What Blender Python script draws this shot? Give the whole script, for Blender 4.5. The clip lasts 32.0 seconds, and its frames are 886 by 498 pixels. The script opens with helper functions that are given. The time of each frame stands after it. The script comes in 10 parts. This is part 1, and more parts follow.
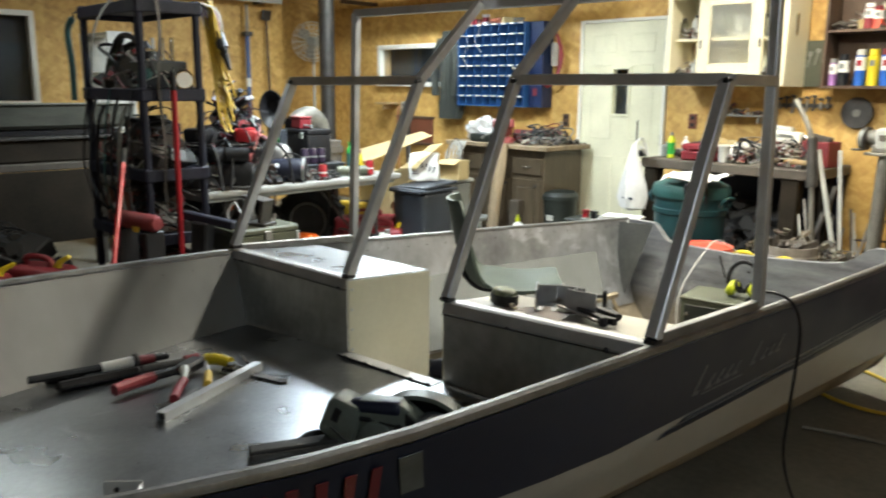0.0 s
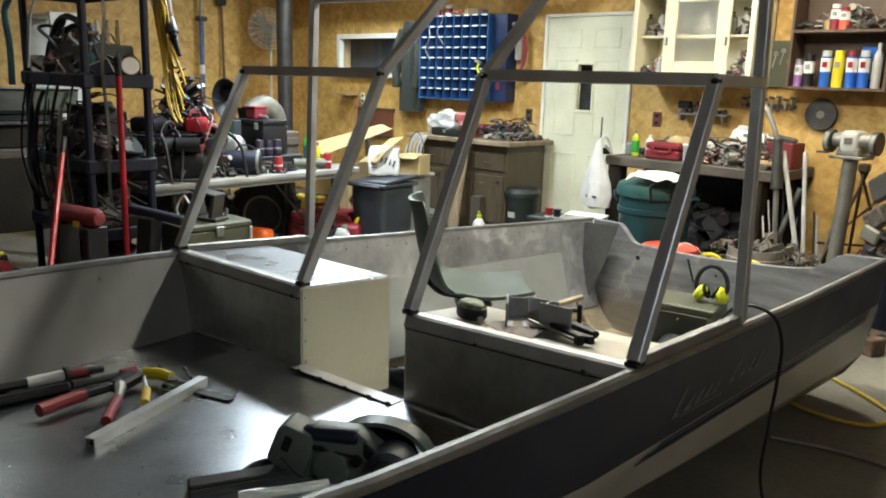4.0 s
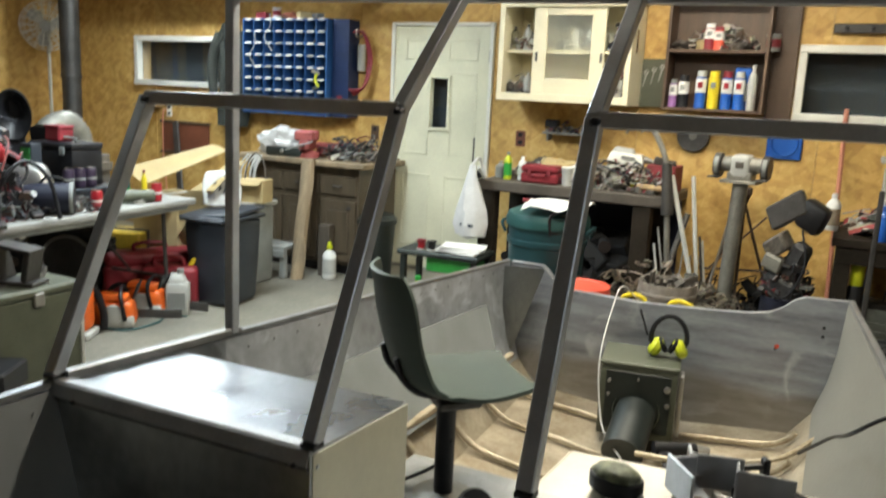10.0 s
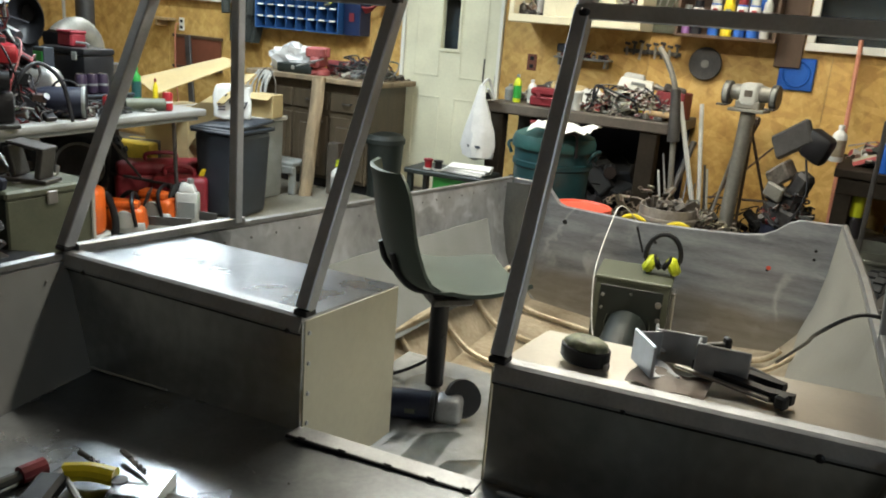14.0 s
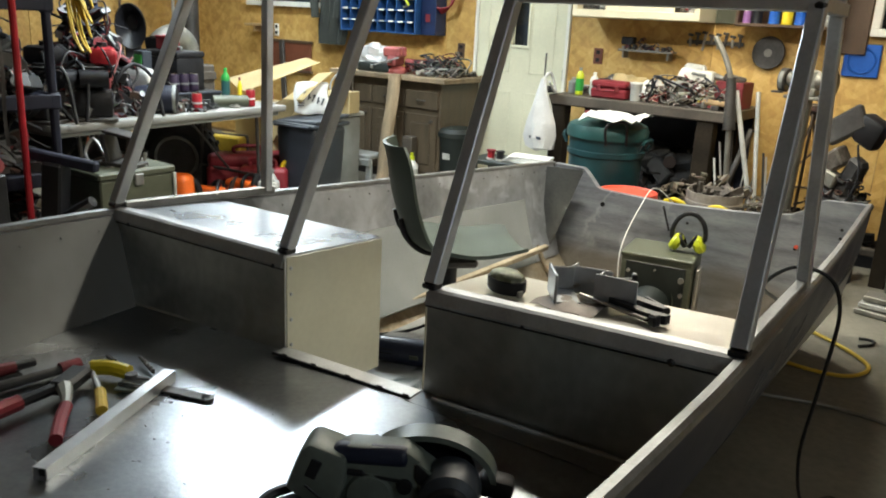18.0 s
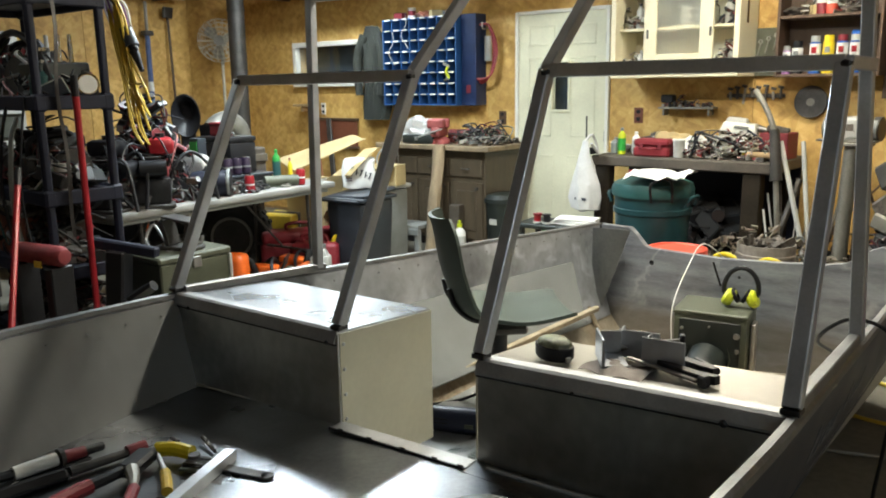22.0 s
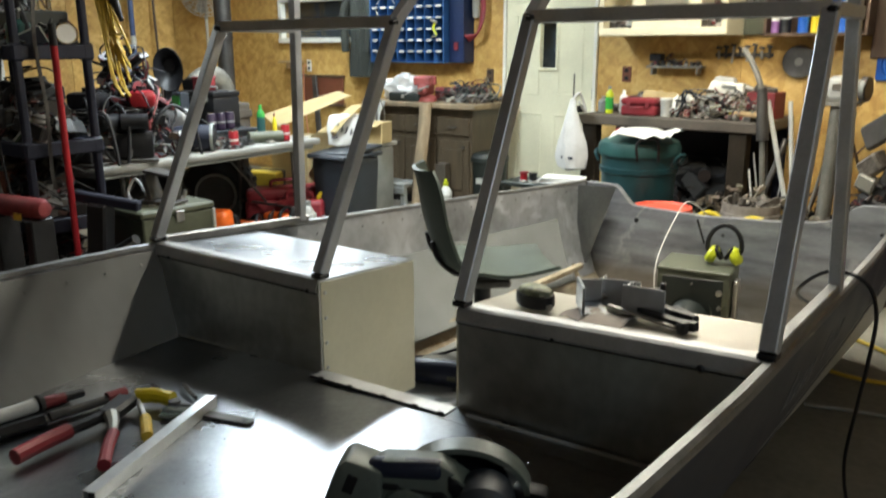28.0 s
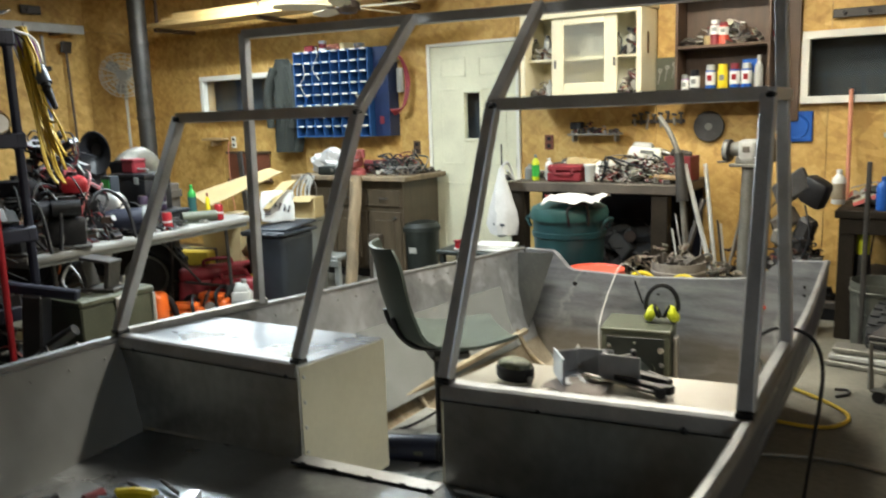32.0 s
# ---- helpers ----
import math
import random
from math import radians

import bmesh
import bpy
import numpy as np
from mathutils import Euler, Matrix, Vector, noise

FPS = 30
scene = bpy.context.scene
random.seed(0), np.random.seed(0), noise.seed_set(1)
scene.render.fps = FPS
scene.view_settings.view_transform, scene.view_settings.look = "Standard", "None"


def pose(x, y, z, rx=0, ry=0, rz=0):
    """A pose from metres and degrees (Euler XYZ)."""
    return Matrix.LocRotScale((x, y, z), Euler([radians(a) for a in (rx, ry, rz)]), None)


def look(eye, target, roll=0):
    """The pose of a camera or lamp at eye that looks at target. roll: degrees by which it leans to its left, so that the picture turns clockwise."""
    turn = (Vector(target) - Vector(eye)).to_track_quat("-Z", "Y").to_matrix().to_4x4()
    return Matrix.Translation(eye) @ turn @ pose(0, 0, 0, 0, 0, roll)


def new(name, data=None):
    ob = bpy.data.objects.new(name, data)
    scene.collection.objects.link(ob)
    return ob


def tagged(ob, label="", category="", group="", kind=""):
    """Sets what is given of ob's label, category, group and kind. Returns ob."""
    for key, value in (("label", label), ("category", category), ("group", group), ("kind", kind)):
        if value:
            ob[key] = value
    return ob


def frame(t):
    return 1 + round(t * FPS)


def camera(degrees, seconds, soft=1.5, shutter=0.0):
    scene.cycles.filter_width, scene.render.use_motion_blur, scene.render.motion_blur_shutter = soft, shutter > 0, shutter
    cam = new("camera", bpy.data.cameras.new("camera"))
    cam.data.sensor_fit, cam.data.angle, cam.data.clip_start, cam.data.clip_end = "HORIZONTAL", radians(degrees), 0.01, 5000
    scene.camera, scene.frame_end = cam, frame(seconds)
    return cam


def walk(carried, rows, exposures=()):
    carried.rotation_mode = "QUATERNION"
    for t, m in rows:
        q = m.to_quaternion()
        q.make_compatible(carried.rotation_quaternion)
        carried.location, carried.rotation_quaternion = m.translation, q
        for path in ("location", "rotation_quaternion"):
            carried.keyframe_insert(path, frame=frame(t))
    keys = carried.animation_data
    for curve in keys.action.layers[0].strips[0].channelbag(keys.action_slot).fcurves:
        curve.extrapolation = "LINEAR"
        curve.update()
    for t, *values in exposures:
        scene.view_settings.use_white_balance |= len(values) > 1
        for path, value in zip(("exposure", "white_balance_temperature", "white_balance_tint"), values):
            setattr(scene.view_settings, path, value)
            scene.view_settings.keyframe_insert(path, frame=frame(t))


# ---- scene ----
cam = camera(57.9, 32.0, soft=1.9, shutter=0.6)
PATH = [
    (0, (0.288, 0.58, 1.46), (-1.132, 1.93, 1.059), 0.5),
    (0.5, (0.262, 0.607, 1.471), (-1.069, 2.048, 1.081), 0.5),
    (1, (0.234, 0.621, 1.481), (-1.083, 2.081, 1.118), 0.4),
    (1.5, (0.232, 0.616, 1.485), (-1.083, 2.086, 1.161), 0.8),
    (2, (0.237, 0.616, 1.483), (-1.084, 2.079, 1.145), 0.4),
    (2.5, (0.238, 0.611, 1.472), (-1.106, 2.029, 1.04), 0.9),
    (4.5, (0.083, 0.71, 1.464), (-1.247, 2.146, 1.053), 2.4),
    (5, (-0.012, 0.711, 1.442), (-1.198, 2.259, 1.0), 2.6),
    (5.5, (-0.173, 0.803, 1.438), (-1.307, 2.378, 0.956), 0.7),
    (6, (-0.306, 0.898, 1.447), (-1.383, 2.516, 0.979), 1.0),
    (6.5, (-0.371, 0.936, 1.452), (-1.449, 2.561, 1.005), 2.4),
    (7, (-0.462, 0.952, 1.458), (-1.429, 2.645, 1.009), 1.7),
    (7.5, (-0.564, 0.884, 1.452), (-1.427, 2.629, 0.99), -0.2),
    (8, (-0.629, 0.831, 1.443), (-1.414, 2.605, 0.959), 1.9),
    (8.5, (-0.658, 0.81, 1.457), (-1.388, 2.594, 0.924), 2.7),
    (9, (-0.768, 0.849, 1.422), (-1.553, 2.597, 0.851), 7.1),
    (9.5, (-0.829, 0.886, 1.474), (-1.727, 2.6, 0.969), 2.6),
    (10, (-0.87, 0.935, 1.516), (-1.762, 2.683, 1.129), 2.7),
    (10.5, (-0.855, 0.929, 1.555), (-1.704, 2.714, 1.251), 0.5),
    (11, (-0.839, 0.917, 1.534), (-1.692, 2.693, 1.188), 0.3),
    (11.5, (-0.846, 0.922, 1.497), (-1.716, 2.68, 1.106), 2.5),
    (12, (-0.844, 0.929, 1.478), (-1.727, 2.669, 1.035), 1.7),
    (12.5, (-0.835, 0.926, 1.449), (-1.711, 2.649, 0.935), 2.2),
    (13, (-0.839, 0.914, 1.437), (-1.735, 2.614, 0.885), 2.4),
    (13.5, (-0.81, 0.905, 1.436), (-1.7, 2.609, 0.886), 3.0),
    (14, (-0.779, 0.869, 1.439), (-1.669, 2.574, 0.891), 4.6),
    (14.5, (-0.77, 0.864, 1.444), (-1.685, 2.552, 0.883), 4.3),
    (16.5, (-0.683, 0.797, 1.454), (-1.578, 2.514, 0.955), 1.9),
    (17, (-0.562, 0.785, 1.44), (-1.552, 2.451, 0.943), 4.2),
    (17.3, (-0.457, 0.776, 1.425), (-1.543, 2.367, 0.888), 4.1),
    (17.5, (-0.406, 0.786, 1.426), (-1.508, 2.362, 0.877), 4.7),
    (18, (-0.321, 0.786, 1.424), (-1.443, 2.345, 0.866), 2.9),
    (18.5, (-0.316, 0.793, 1.44), (-1.459, 2.365, 0.966), 1.3),
    (19, (-0.315, 0.784, 1.449), (-1.48, 2.354, 1.028), 0.2),
    (19.5, (-0.304, 0.781, 1.45), (-1.494, 2.332, 1.031), -0.1),
    (20, (-0.307, 0.773, 1.454), (-1.549, 2.286, 1.042), -0.5),
    (20.5, (-0.299, 0.77, 1.454), (-1.553, 2.277, 1.057), -0.8),
    (21, (-0.294, 0.771, 1.454), (-1.531, 2.293, 1.064), -0.8),
    (21.5, (-0.289, 0.766, 1.451), (-1.52, 2.292, 1.053), -0.6),
    (22, (-0.285, 0.762, 1.451), (-1.535, 2.27, 1.047), -0.9),
    (22.5, (-0.276, 0.766, 1.45), (-1.511, 2.282, 1.031), -1.2),
    (23, (-0.28, 0.771, 1.448), (-1.502, 2.301, 1.038), -1.7),
    (23.5, (-0.292, 0.769, 1.469), (-1.555, 2.28, 1.12), -2.5),
    (24, (-0.286, 0.764, 1.473), (-1.552, 2.282, 1.17), -2.2),
    (24.5, (-0.283, 0.748, 1.48), (-1.561, 2.26, 1.194), -2.9),
    (26.5, (-0.284, 0.759, 1.467), (-1.5, 2.315, 1.154), -0.8),
    (27, (-0.286, 0.758, 1.466), (-1.501, 2.315, 1.152), -0.9),
    (27.5, (-0.272, 0.749, 1.432), (-1.491, 2.29, 1.059), 0.2),
    (28, (-0.277, 0.772, 1.416), (-1.49, 2.283, 0.921), -0.3),
    (28.5, (-0.289, 0.772, 1.419), (-1.529, 2.231, 0.84), -0.9),
    (29, (-0.286, 0.759, 1.429), (-1.558, 2.217, 0.924), -0.0),
    (29.5, (-0.265, 0.763, 1.439), (-1.512, 2.254, 0.97), -1.0),
    (30, (-0.266, 0.786, 1.444), (-1.482, 2.311, 0.998), -1.3),
    (30.5, (-0.315, 0.761, 1.464), (-1.561, 2.262, 1.022), -2.4),
    (31, (-0.386, 0.716, 1.492), (-1.63, 2.244, 1.15), -4.0),
    (31.5, (-0.396, 0.67, 1.495), (-1.528, 2.293, 1.203), -3.4),
    (32, (-0.349, 0.648, 1.466), (-1.417, 2.305, 1.126), -1.9),
]
walk(cam, [(t, look(eye, target, roll)) for t, eye, target, roll in PATH],
     [(0.0, 0.38), (1.0, 0.28), (2.0, 0.18), (5.0, 0.12), (9.0, -0.04), (11.0, -0.13), (14.0, -0.15), (17.0, 0.0), (20.0, 0.05), (24.0, 0.08), (28.0, 0.04), (30.0, 0.06), (32.0, 0.04)])

# ---- light ----
world = bpy.data.worlds.new("world")
scene.world = world
world.use_nodes = True
wn = world.node_tree.nodes
wn["Background"].inputs[0].default_value = (0.02, 0.03, 0.05, 1)
wn["Background"].inputs[1].default_value = 0.05


def tube_lamp(name, loc, power, size, colour=(0.93, 1.0, 0.97), rz=0.0):
    data = bpy.data.lights.new(name, "AREA")
    data.shape, data.size, data.size_y = "RECTANGLE", size, 0.14
    data.energy, data.color = power, colour
    ob = new(name, data)
    ob.matrix_world = pose(loc[0], loc[1], loc[2], 0, 0, rz)
    return ob


# The last three are added fill lights, out of view, with no known source.
LIGHTS = [(-4.25, 4.3, 2.74, 68.0), (-1.8, 3.66, 2.74, 0.0), (-6.0, 5.9, 2.75, 0.0), (-5.2, 1.6, 2.74, 90.0), (1.7, 1.2, 2.74, 90.0), (-1.9, 5.6, 2.74, 0.0)]
POWER = [92, 60, 27, 4, 17, 27]
COOL, WARM = (0.85, 1.0, 1.09), (1.0, 0.95, 0.80)
TINTS = [COOL, WARM, COOL, COOL, COOL, WARM]
for (x, y, z, rz), watts, tint in zip(LIGHTS, POWER, TINTS):
    tube_lamp("shop_and_fill_lamp", (x, y, z - 0.035), watts, 1.15, tint, rz)


# ---- materials ----
def mat(name, colour, rough=0.5, metal=0.0, vary=0.25, scale=6.0, bump=0.0, fine=60.0, tint=None, random=0.0, stretch=(1, 1, 1), coat=0.0, spec=0.5, scuff=None):
    """A principled material with colour variation at two scales, uneven gloss and fine relief."""
    m = bpy.data.materials.new(name)
    m.use_nodes = True
    n, l = m.node_tree.nodes, m.node_tree.links
    b = n["Principled BSDF"]
    b.inputs["Metallic"].default_value = metal
    b.inputs["Coat Weight"].default_value = coat
    b.inputs["Specular IOR Level"].default_value = spec
    tc = n.new("ShaderNodeTexCoord")
    mp = n.new("ShaderNodeMapping")
    mp.inputs["Scale"].default_value = stretch
    l.new(tc.outputs["Object"], mp.inputs[0])
    big, small = n.new("ShaderNodeTexNoise"), n.new("ShaderNodeTexNoise")
    big.inputs["Scale"].default_value, big.inputs["Detail"].default_value = scale, 5
    small.inputs["Scale"].default_value, small.inputs["Detail"].default_value = fine, 3
    l.new(mp.outputs[0], big.inputs["Vector"])
    l.new(mp.outputs[0], small.inputs["Vector"])
    add = n.new("ShaderNodeMath")
    add.operation = "MULTIPLY_ADD"
    l.new(small.outputs["Fac"], add.inputs[0])
    add.inputs[1].default_value = 0.35
    l.new(big.outputs["Fac"], add.inputs[2])
    ramp = n.new("ShaderNodeMapRange")
    ramp.inputs[1].default_value, ramp.inputs[2].default_value = 0.42, 0.95
    l.new(add.outputs[0], ramp.inputs[0])
    mix = n.new("ShaderNodeMix")
    mix.data_type = "RGBA"
    dark = tint or tuple(c * (1 - vary) for c in colour)
    light = tuple(min(1.0, c * (1 + vary * 0.6)) for c in colour)
    mix.inputs[6].default_value, mix.inputs[7].default_value = (*dark, 1), (*light, 1)
    l.new(ramp.outputs[0], mix.inputs[0])
    out = mix.outputs[2]
    if scuff:
        nz, rs, ms = n.new("ShaderNodeTexNoise"), n.new("ShaderNodeMapRange"), n.new("ShaderNodeMix")
        nz.inputs["Scale"].default_value, nz.inputs["Detail"].default_value = scale * 1.6, 8
        nz.inputs["Distortion"].default_value = 1.2
        l.new(mp.outputs[0], nz.inputs["Vector"])
        rs.inputs[1].default_value, rs.inputs[2].default_value = 0.56, 0.72
        l.new(nz.outputs["Fac"], rs.inputs[0])
        ms.data_type = "RGBA"
        l.new(rs.outputs[0], ms.inputs[0])
        l.new(out, ms.inputs[6])
        ms.inputs[7].default_value = (*scuff, 1)
        out = ms.outputs[2]
    if random:
        info, hsv = n.new("ShaderNodeObjectInfo"), n.new("ShaderNodeHueSaturation")
        rr = n.new("ShaderNodeMapRange")
        rr.inputs[3].default_value, rr.inputs[4].default_value = 1 - random, 1 + random
        l.new(info.outputs["Random"], rr.inputs[0])
        l.new(rr.outputs[0], hsv.inputs["Value"])
        l.new(out, hsv.inputs["Color"])
        out = hsv.outputs[0]
    l.new(out, b.inputs["Base Color"])
    rg = n.new("ShaderNodeMapRange")
    rg.inputs[3].default_value, rg.inputs[4].default_value = max(0.03, rough * 0.75), min(1, rough * 1.25)
    l.new(big.outputs["Fac"], rg.inputs[0])
    l.new(rg.outputs[0], b.inputs["Roughness"])
    if bump:
        bp = n.new("ShaderNodeBump")
        bp.inputs["Strength"].default_value, bp.inputs["Distance"].default_value = bump, 0.004
        l.new(small.outputs["Fac"], bp.inputs["Height"])
        l.new(bp.outputs[0], b.inputs["Normal"])
    return m


def osb_material():
    """Oriented strand board: overlapping flakes of pale and orange-brown wood, lying every way in the sheet."""
    m = bpy.data.materials.new("osb")
    m.use_nodes = True
    n, l = m.node_tree.nodes, m.node_tree.links
    b = n["Principled BSDF"]

    def math_node(kind, a, c):
        q = n.new("ShaderNodeMath")
        q.operation = kind
        for k, v in enumerate((a, c)):
            if isinstance(v, (int, float)):
                q.inputs[k].default_value = v
            else:
                l.new(v, q.inputs[k])
        return q.outputs[0]

    tc, info, sep, flat = n.new("ShaderNodeTexCoord"), n.new("ShaderNodeObjectInfo"), n.new("ShaderNodeSeparateXYZ"), n.new("ShaderNodeCombineXYZ")
    l.new(tc.outputs["Object"], sep.inputs[0])
    along = math_node("ADD", math_node("ADD", sep.outputs[0], sep.outputs[1]), math_node("MULTIPLY", info.outputs["Random"], 9.0))
    l.new(along, flat.inputs[0])
    l.new(sep.outputs[2], flat.inputs[1])
    total = None
    for k, (turn, sc, slim, weight) in enumerate([(0.35, 9.0, 2.8, 1.0), (1.45, 8.0, 2.4, 1.0), (2.4, 10.0, 3.0, 0.9), (0.95, 15.0, 2.4, 0.5)]):
        rot, mp, v, g = n.new("ShaderNodeMapping"), n.new("ShaderNodeMapping"), n.new("ShaderNodeTexVoronoi"), n.new("ShaderNodeSeparateColor")
        rot.inputs["Rotation"].default_value = (0, 0, turn)
        mp.inputs["Scale"].default_value = (1, slim, 1)
        mp.inputs["Location"].default_value = (k * 3.1, k * 1.7, 0)
        l.new(flat.outputs[0], rot.inputs[0])
        l.new(rot.outputs[0], mp.inputs[0])
        v.voronoi_dimensions = "2D"
        v.inputs["Scale"].default_value = sc
        l.new(mp.outputs[0], v.inputs["Vector"])
        l.new(v.outputs["Color"], g.inputs[0])
        part_ = math_node("MULTIPLY", g.outputs[k % 3], weight)
        total = part_ if total is None else math_node("ADD", total, part_)
    big = n.new("ShaderNodeTexNoise")
    big.inputs["Scale"].default_value, big.inputs["Detail"].default_value = 1.3, 6
    l.new(tc.outputs["Object"], big.inputs["Vector"])
    mr = n.new("ShaderNodeMapRange")
    mr.inputs[1].default_value, mr.inputs[2].default_value = 1.2, 4.0
    l.new(math_node("ADD", total, math_node("MULTIPLY", big.outputs["Fac"], 1.7)), mr.inputs[0])
    ramp = n.new("ShaderNodeValToRGB")
    ramp.color_ramp.elements[0].position, ramp.color_ramp.elements[0].color = 0.0, (0.40, 0.225, 0.058, 1)
    ramp.color_ramp.elements[1].position, ramp.color_ramp.elements[1].color = 1.0, (0.70, 0.475, 0.17, 1)
    e = ramp.color_ramp.elements.new(0.5)
    e.color = (0.57, 0.35, 0.10, 1)
    l.new(mr.outputs[0], ramp.inputs[0])
    hsv, rr = n.new("ShaderNodeHueSaturation"), n.new("ShaderNodeMapRange")
    rr.inputs[3].default_value, rr.inputs[4].default_value = 0.9, 1.1
    l.new(info.outputs["Random"], rr.inputs[0])
    l.new(rr.outputs[0], hsv.inputs["Value"])
    l.new(ramp.outputs[0], hsv.inputs["Color"])
    l.new(hsv.outputs[0], b.inputs["Base Color"])
    b.inputs["Roughness"].default_value = 0.6
    bp = n.new("ShaderNodeBump")
    bp.inputs["Strength"].default_value, bp.inputs["Distance"].default_value = 0.2, 0.003
    l.new(total, bp.inputs["Height"])
    l.new(bp.outputs[0], b.inputs["Normal"])
    return m


OSB = osb_material()
M = {}
M["alu"] = mat("brushed_aluminium", (0.55, 0.575, 0.60), 0.38, 1.0, 0.16, 5, 0.05, 90, stretch=(1, 6, 6))
M["alu_deck"] = mat("sheet_aluminium", (0.34, 0.36, 0.38), 0.29, 1.0, 0.3, 5, 0.12, 90, scuff=(0.41, 0.43, 0.45))
# Copy of the deck sheet, lightened and warmed to paint in the wall's reflection.
M["alu_bright"] = mat("brightened_sheet_aluminium", (0.53, 0.515, 0.475), 0.34, 0.92, 0.15, 5, 0.05, 90)
M["alu_edge"] = mat("dull_angle_aluminium", (0.40, 0.41, 0.42), 0.5, 0.6, 0.3, 9, 0.05, 140)
# Tone variation and scuff colour imitate mottled greenish reflections on the fronts.
M["alu_front"] = mat("reflection_mottled_aluminium", (0.54, 0.55, 0.535), 0.36, 1.0, 0.40, 4.5, 0.10, 34, scuff=(0.46, 0.47, 0.44))
M["alu_rail"] = mat("dull_rail_aluminium", (0.24, 0.245, 0.25), 0.46, 0.75, 0.35, 14, 0.08, 120)
M["alu_tube"] = mat("tube_aluminium", (0.47, 0.495, 0.53), 0.36, 0.45, 0.25, 9, 0.04, 140)
M["alu_old"] = mat("weathered_aluminium", (0.50, 0.525, 0.56), 0.38, 0.6, 0.4, 3.2, 0.2, 22, tint=(0.23, 0.235, 0.245), scuff=(0.72, 0.75, 0.79))
M["pale_lining"] = mat("pale_side_lining", (0.26, 0.255, 0.225), 0.5, 0.3, 0.15, 3, 0.05, 40)
M["grimy_white"] = mat("grimy_white_plastic", (0.30, 0.27, 0.24), 0.55, 0.0, 0.4, 9, 0.1, tint=(0.13, 0.11, 0.09))
M["tube_bright"] = mat("bright_square_tube", (0.72, 0.74, 0.76), 0.34, 0.85, 0.15, 10)
M["lining"] = mat("dull_grey_lining", (0.165, 0.17, 0.17), 0.55, 0.25, 0.5, 2.4, 0.04, 7, tint=(0.10, 0.098, 0.09), stretch=(1, 1.0, 0.35))
M["film_metal"] = mat("film_covered_aluminium", (0.56, 0.54, 0.44), 0.42, 0.5, 0.12, 3, 0.04, 60)
M["alu_dirty"] = mat("stained_aluminium", (0.46, 0.41, 0.32), 0.5, 0.5, 0.5, 5, 0.3, 50, tint=(0.22, 0.165, 0.095))
M["film_floor"] = mat("film_over_aluminium", (0.55, 0.565, 0.57), 0.24, 0.45, 0.25, 7, 0.7, 22, scuff=(0.40, 0.40, 0.38))
M["hull_grey"] = mat("painted_hull_grey", (0.48, 0.48, 0.46), 0.38, 0.2, 0.15, 3, 0.03)
M["olive_pale"] = mat("worn_olive_rubber", (0.24, 0.26, 0.15), 0.6, 0.0, 0.6, 40, 0.3, tint=(0.02, 0.022, 0.014))
M["old_wood"] = mat("weathered_post_wood", (0.27, 0.20, 0.12), 0.75, 0.0, 0.5, 7, 0.5, 50, tint=(0.11, 0.085, 0.055), stretch=(1, 1, 0.15))
M["navy"] = mat("navy_paint", (0.017, 0.021, 0.043), 0.4, 0.0, 0.3, 5, 0.02, spec=0.4)
M["patch_grey"] = mat("weathered_grey_patch", (0.15, 0.165, 0.165), 0.45, 0.2, 0.4, 8, 0.05, 40)
M["black_brown_wood"] = mat("very_dark_brown_wood", (0.026, 0.020, 0.014), 0.75, 0.0, 0.45, 4, 0.3, 40, spec=0.15)
M["black_iron"] = mat("greasy_black_casting", (0.022, 0.022, 0.025), 0.38, 0.35, 0.5, 16, 0.25, 60)
M["trough"] = mat("dull_grey_green_sheet", (0.13, 0.135, 0.115), 0.42, 0.4, 0.35, 4, 0.1, 40, stretch=(4, 1, 4))
M["cabinet_brown"] = mat("dark_olive_brown_wood", (0.078, 0.058, 0.036), 0.5, 0.0, 0.35, 3, 0.15, 40, stretch=(6, 6, 1))
M["faded_red"] = mat("faded_red_casting", (0.36, 0.085, 0.08), 0.55, 0.1, 0.4, 14, 0.2)
M["grape"] = mat("dark_purple_print", (0.03, 0.018, 0.04), 0.4, 0.2, 0.3, 20)
M["vice_red"] = mat("dull_red_casting", (0.20, 0.025, 0.03), 0.6, 0.1, 0.4, 14, 0.2)
M["navy_faded"] = mat("faded_navy_paint", (0.05, 0.06, 0.08), 0.4, 0.0, 0.3, 8)
M["silver_print"] = mat("silver_lettering", (0.17, 0.175, 0.185), 0.4, 0.3, 0.3, 20)
M["red_print"] = mat("red_lettering", (0.17, 0.022, 0.03), 0.4, 0.0, 0.2, 20)
M["concrete"] = mat("concrete_floor", (0.215, 0.202, 0.162), 0.62, 0.0, 0.35, 1.6, 0.3, 30, tint=(0.105, 0.097, 0.08))
M["ceiling"] = mat("dark_ceiling", (0.30, 0.23, 0.17), 0.7, 0.0, 0.3, 2, 0.1)
M["white_paint"] = mat("white_paint", (0.74, 0.73, 0.66), 0.45, 0.0, 0.10, 4, 0.04)
M["door_paint"] = mat("old_door_paint", (0.70, 0.69, 0.52), 0.42, 0.0, 0.10, 3, 0.05, tint=(0.58, 0.57, 0.43))
M["cream"] = mat("cream_paint", (0.72, 0.66, 0.47), 0.45, 0.0, 0.10, 4, 0.04)
M["black"] = mat("black_plastic", (0.010, 0.010, 0.012), 0.45, 0.0, 0.4, 12, 0.1, spec=0.35)
# Black raised a little towards blue, painting lens haze into the resin.
M["rack"] = mat("haze_lifted_black_resin", (0.015, 0.017, 0.031), 0.55, 0.0, 0.3, 10, 0.1, spec=0.25)
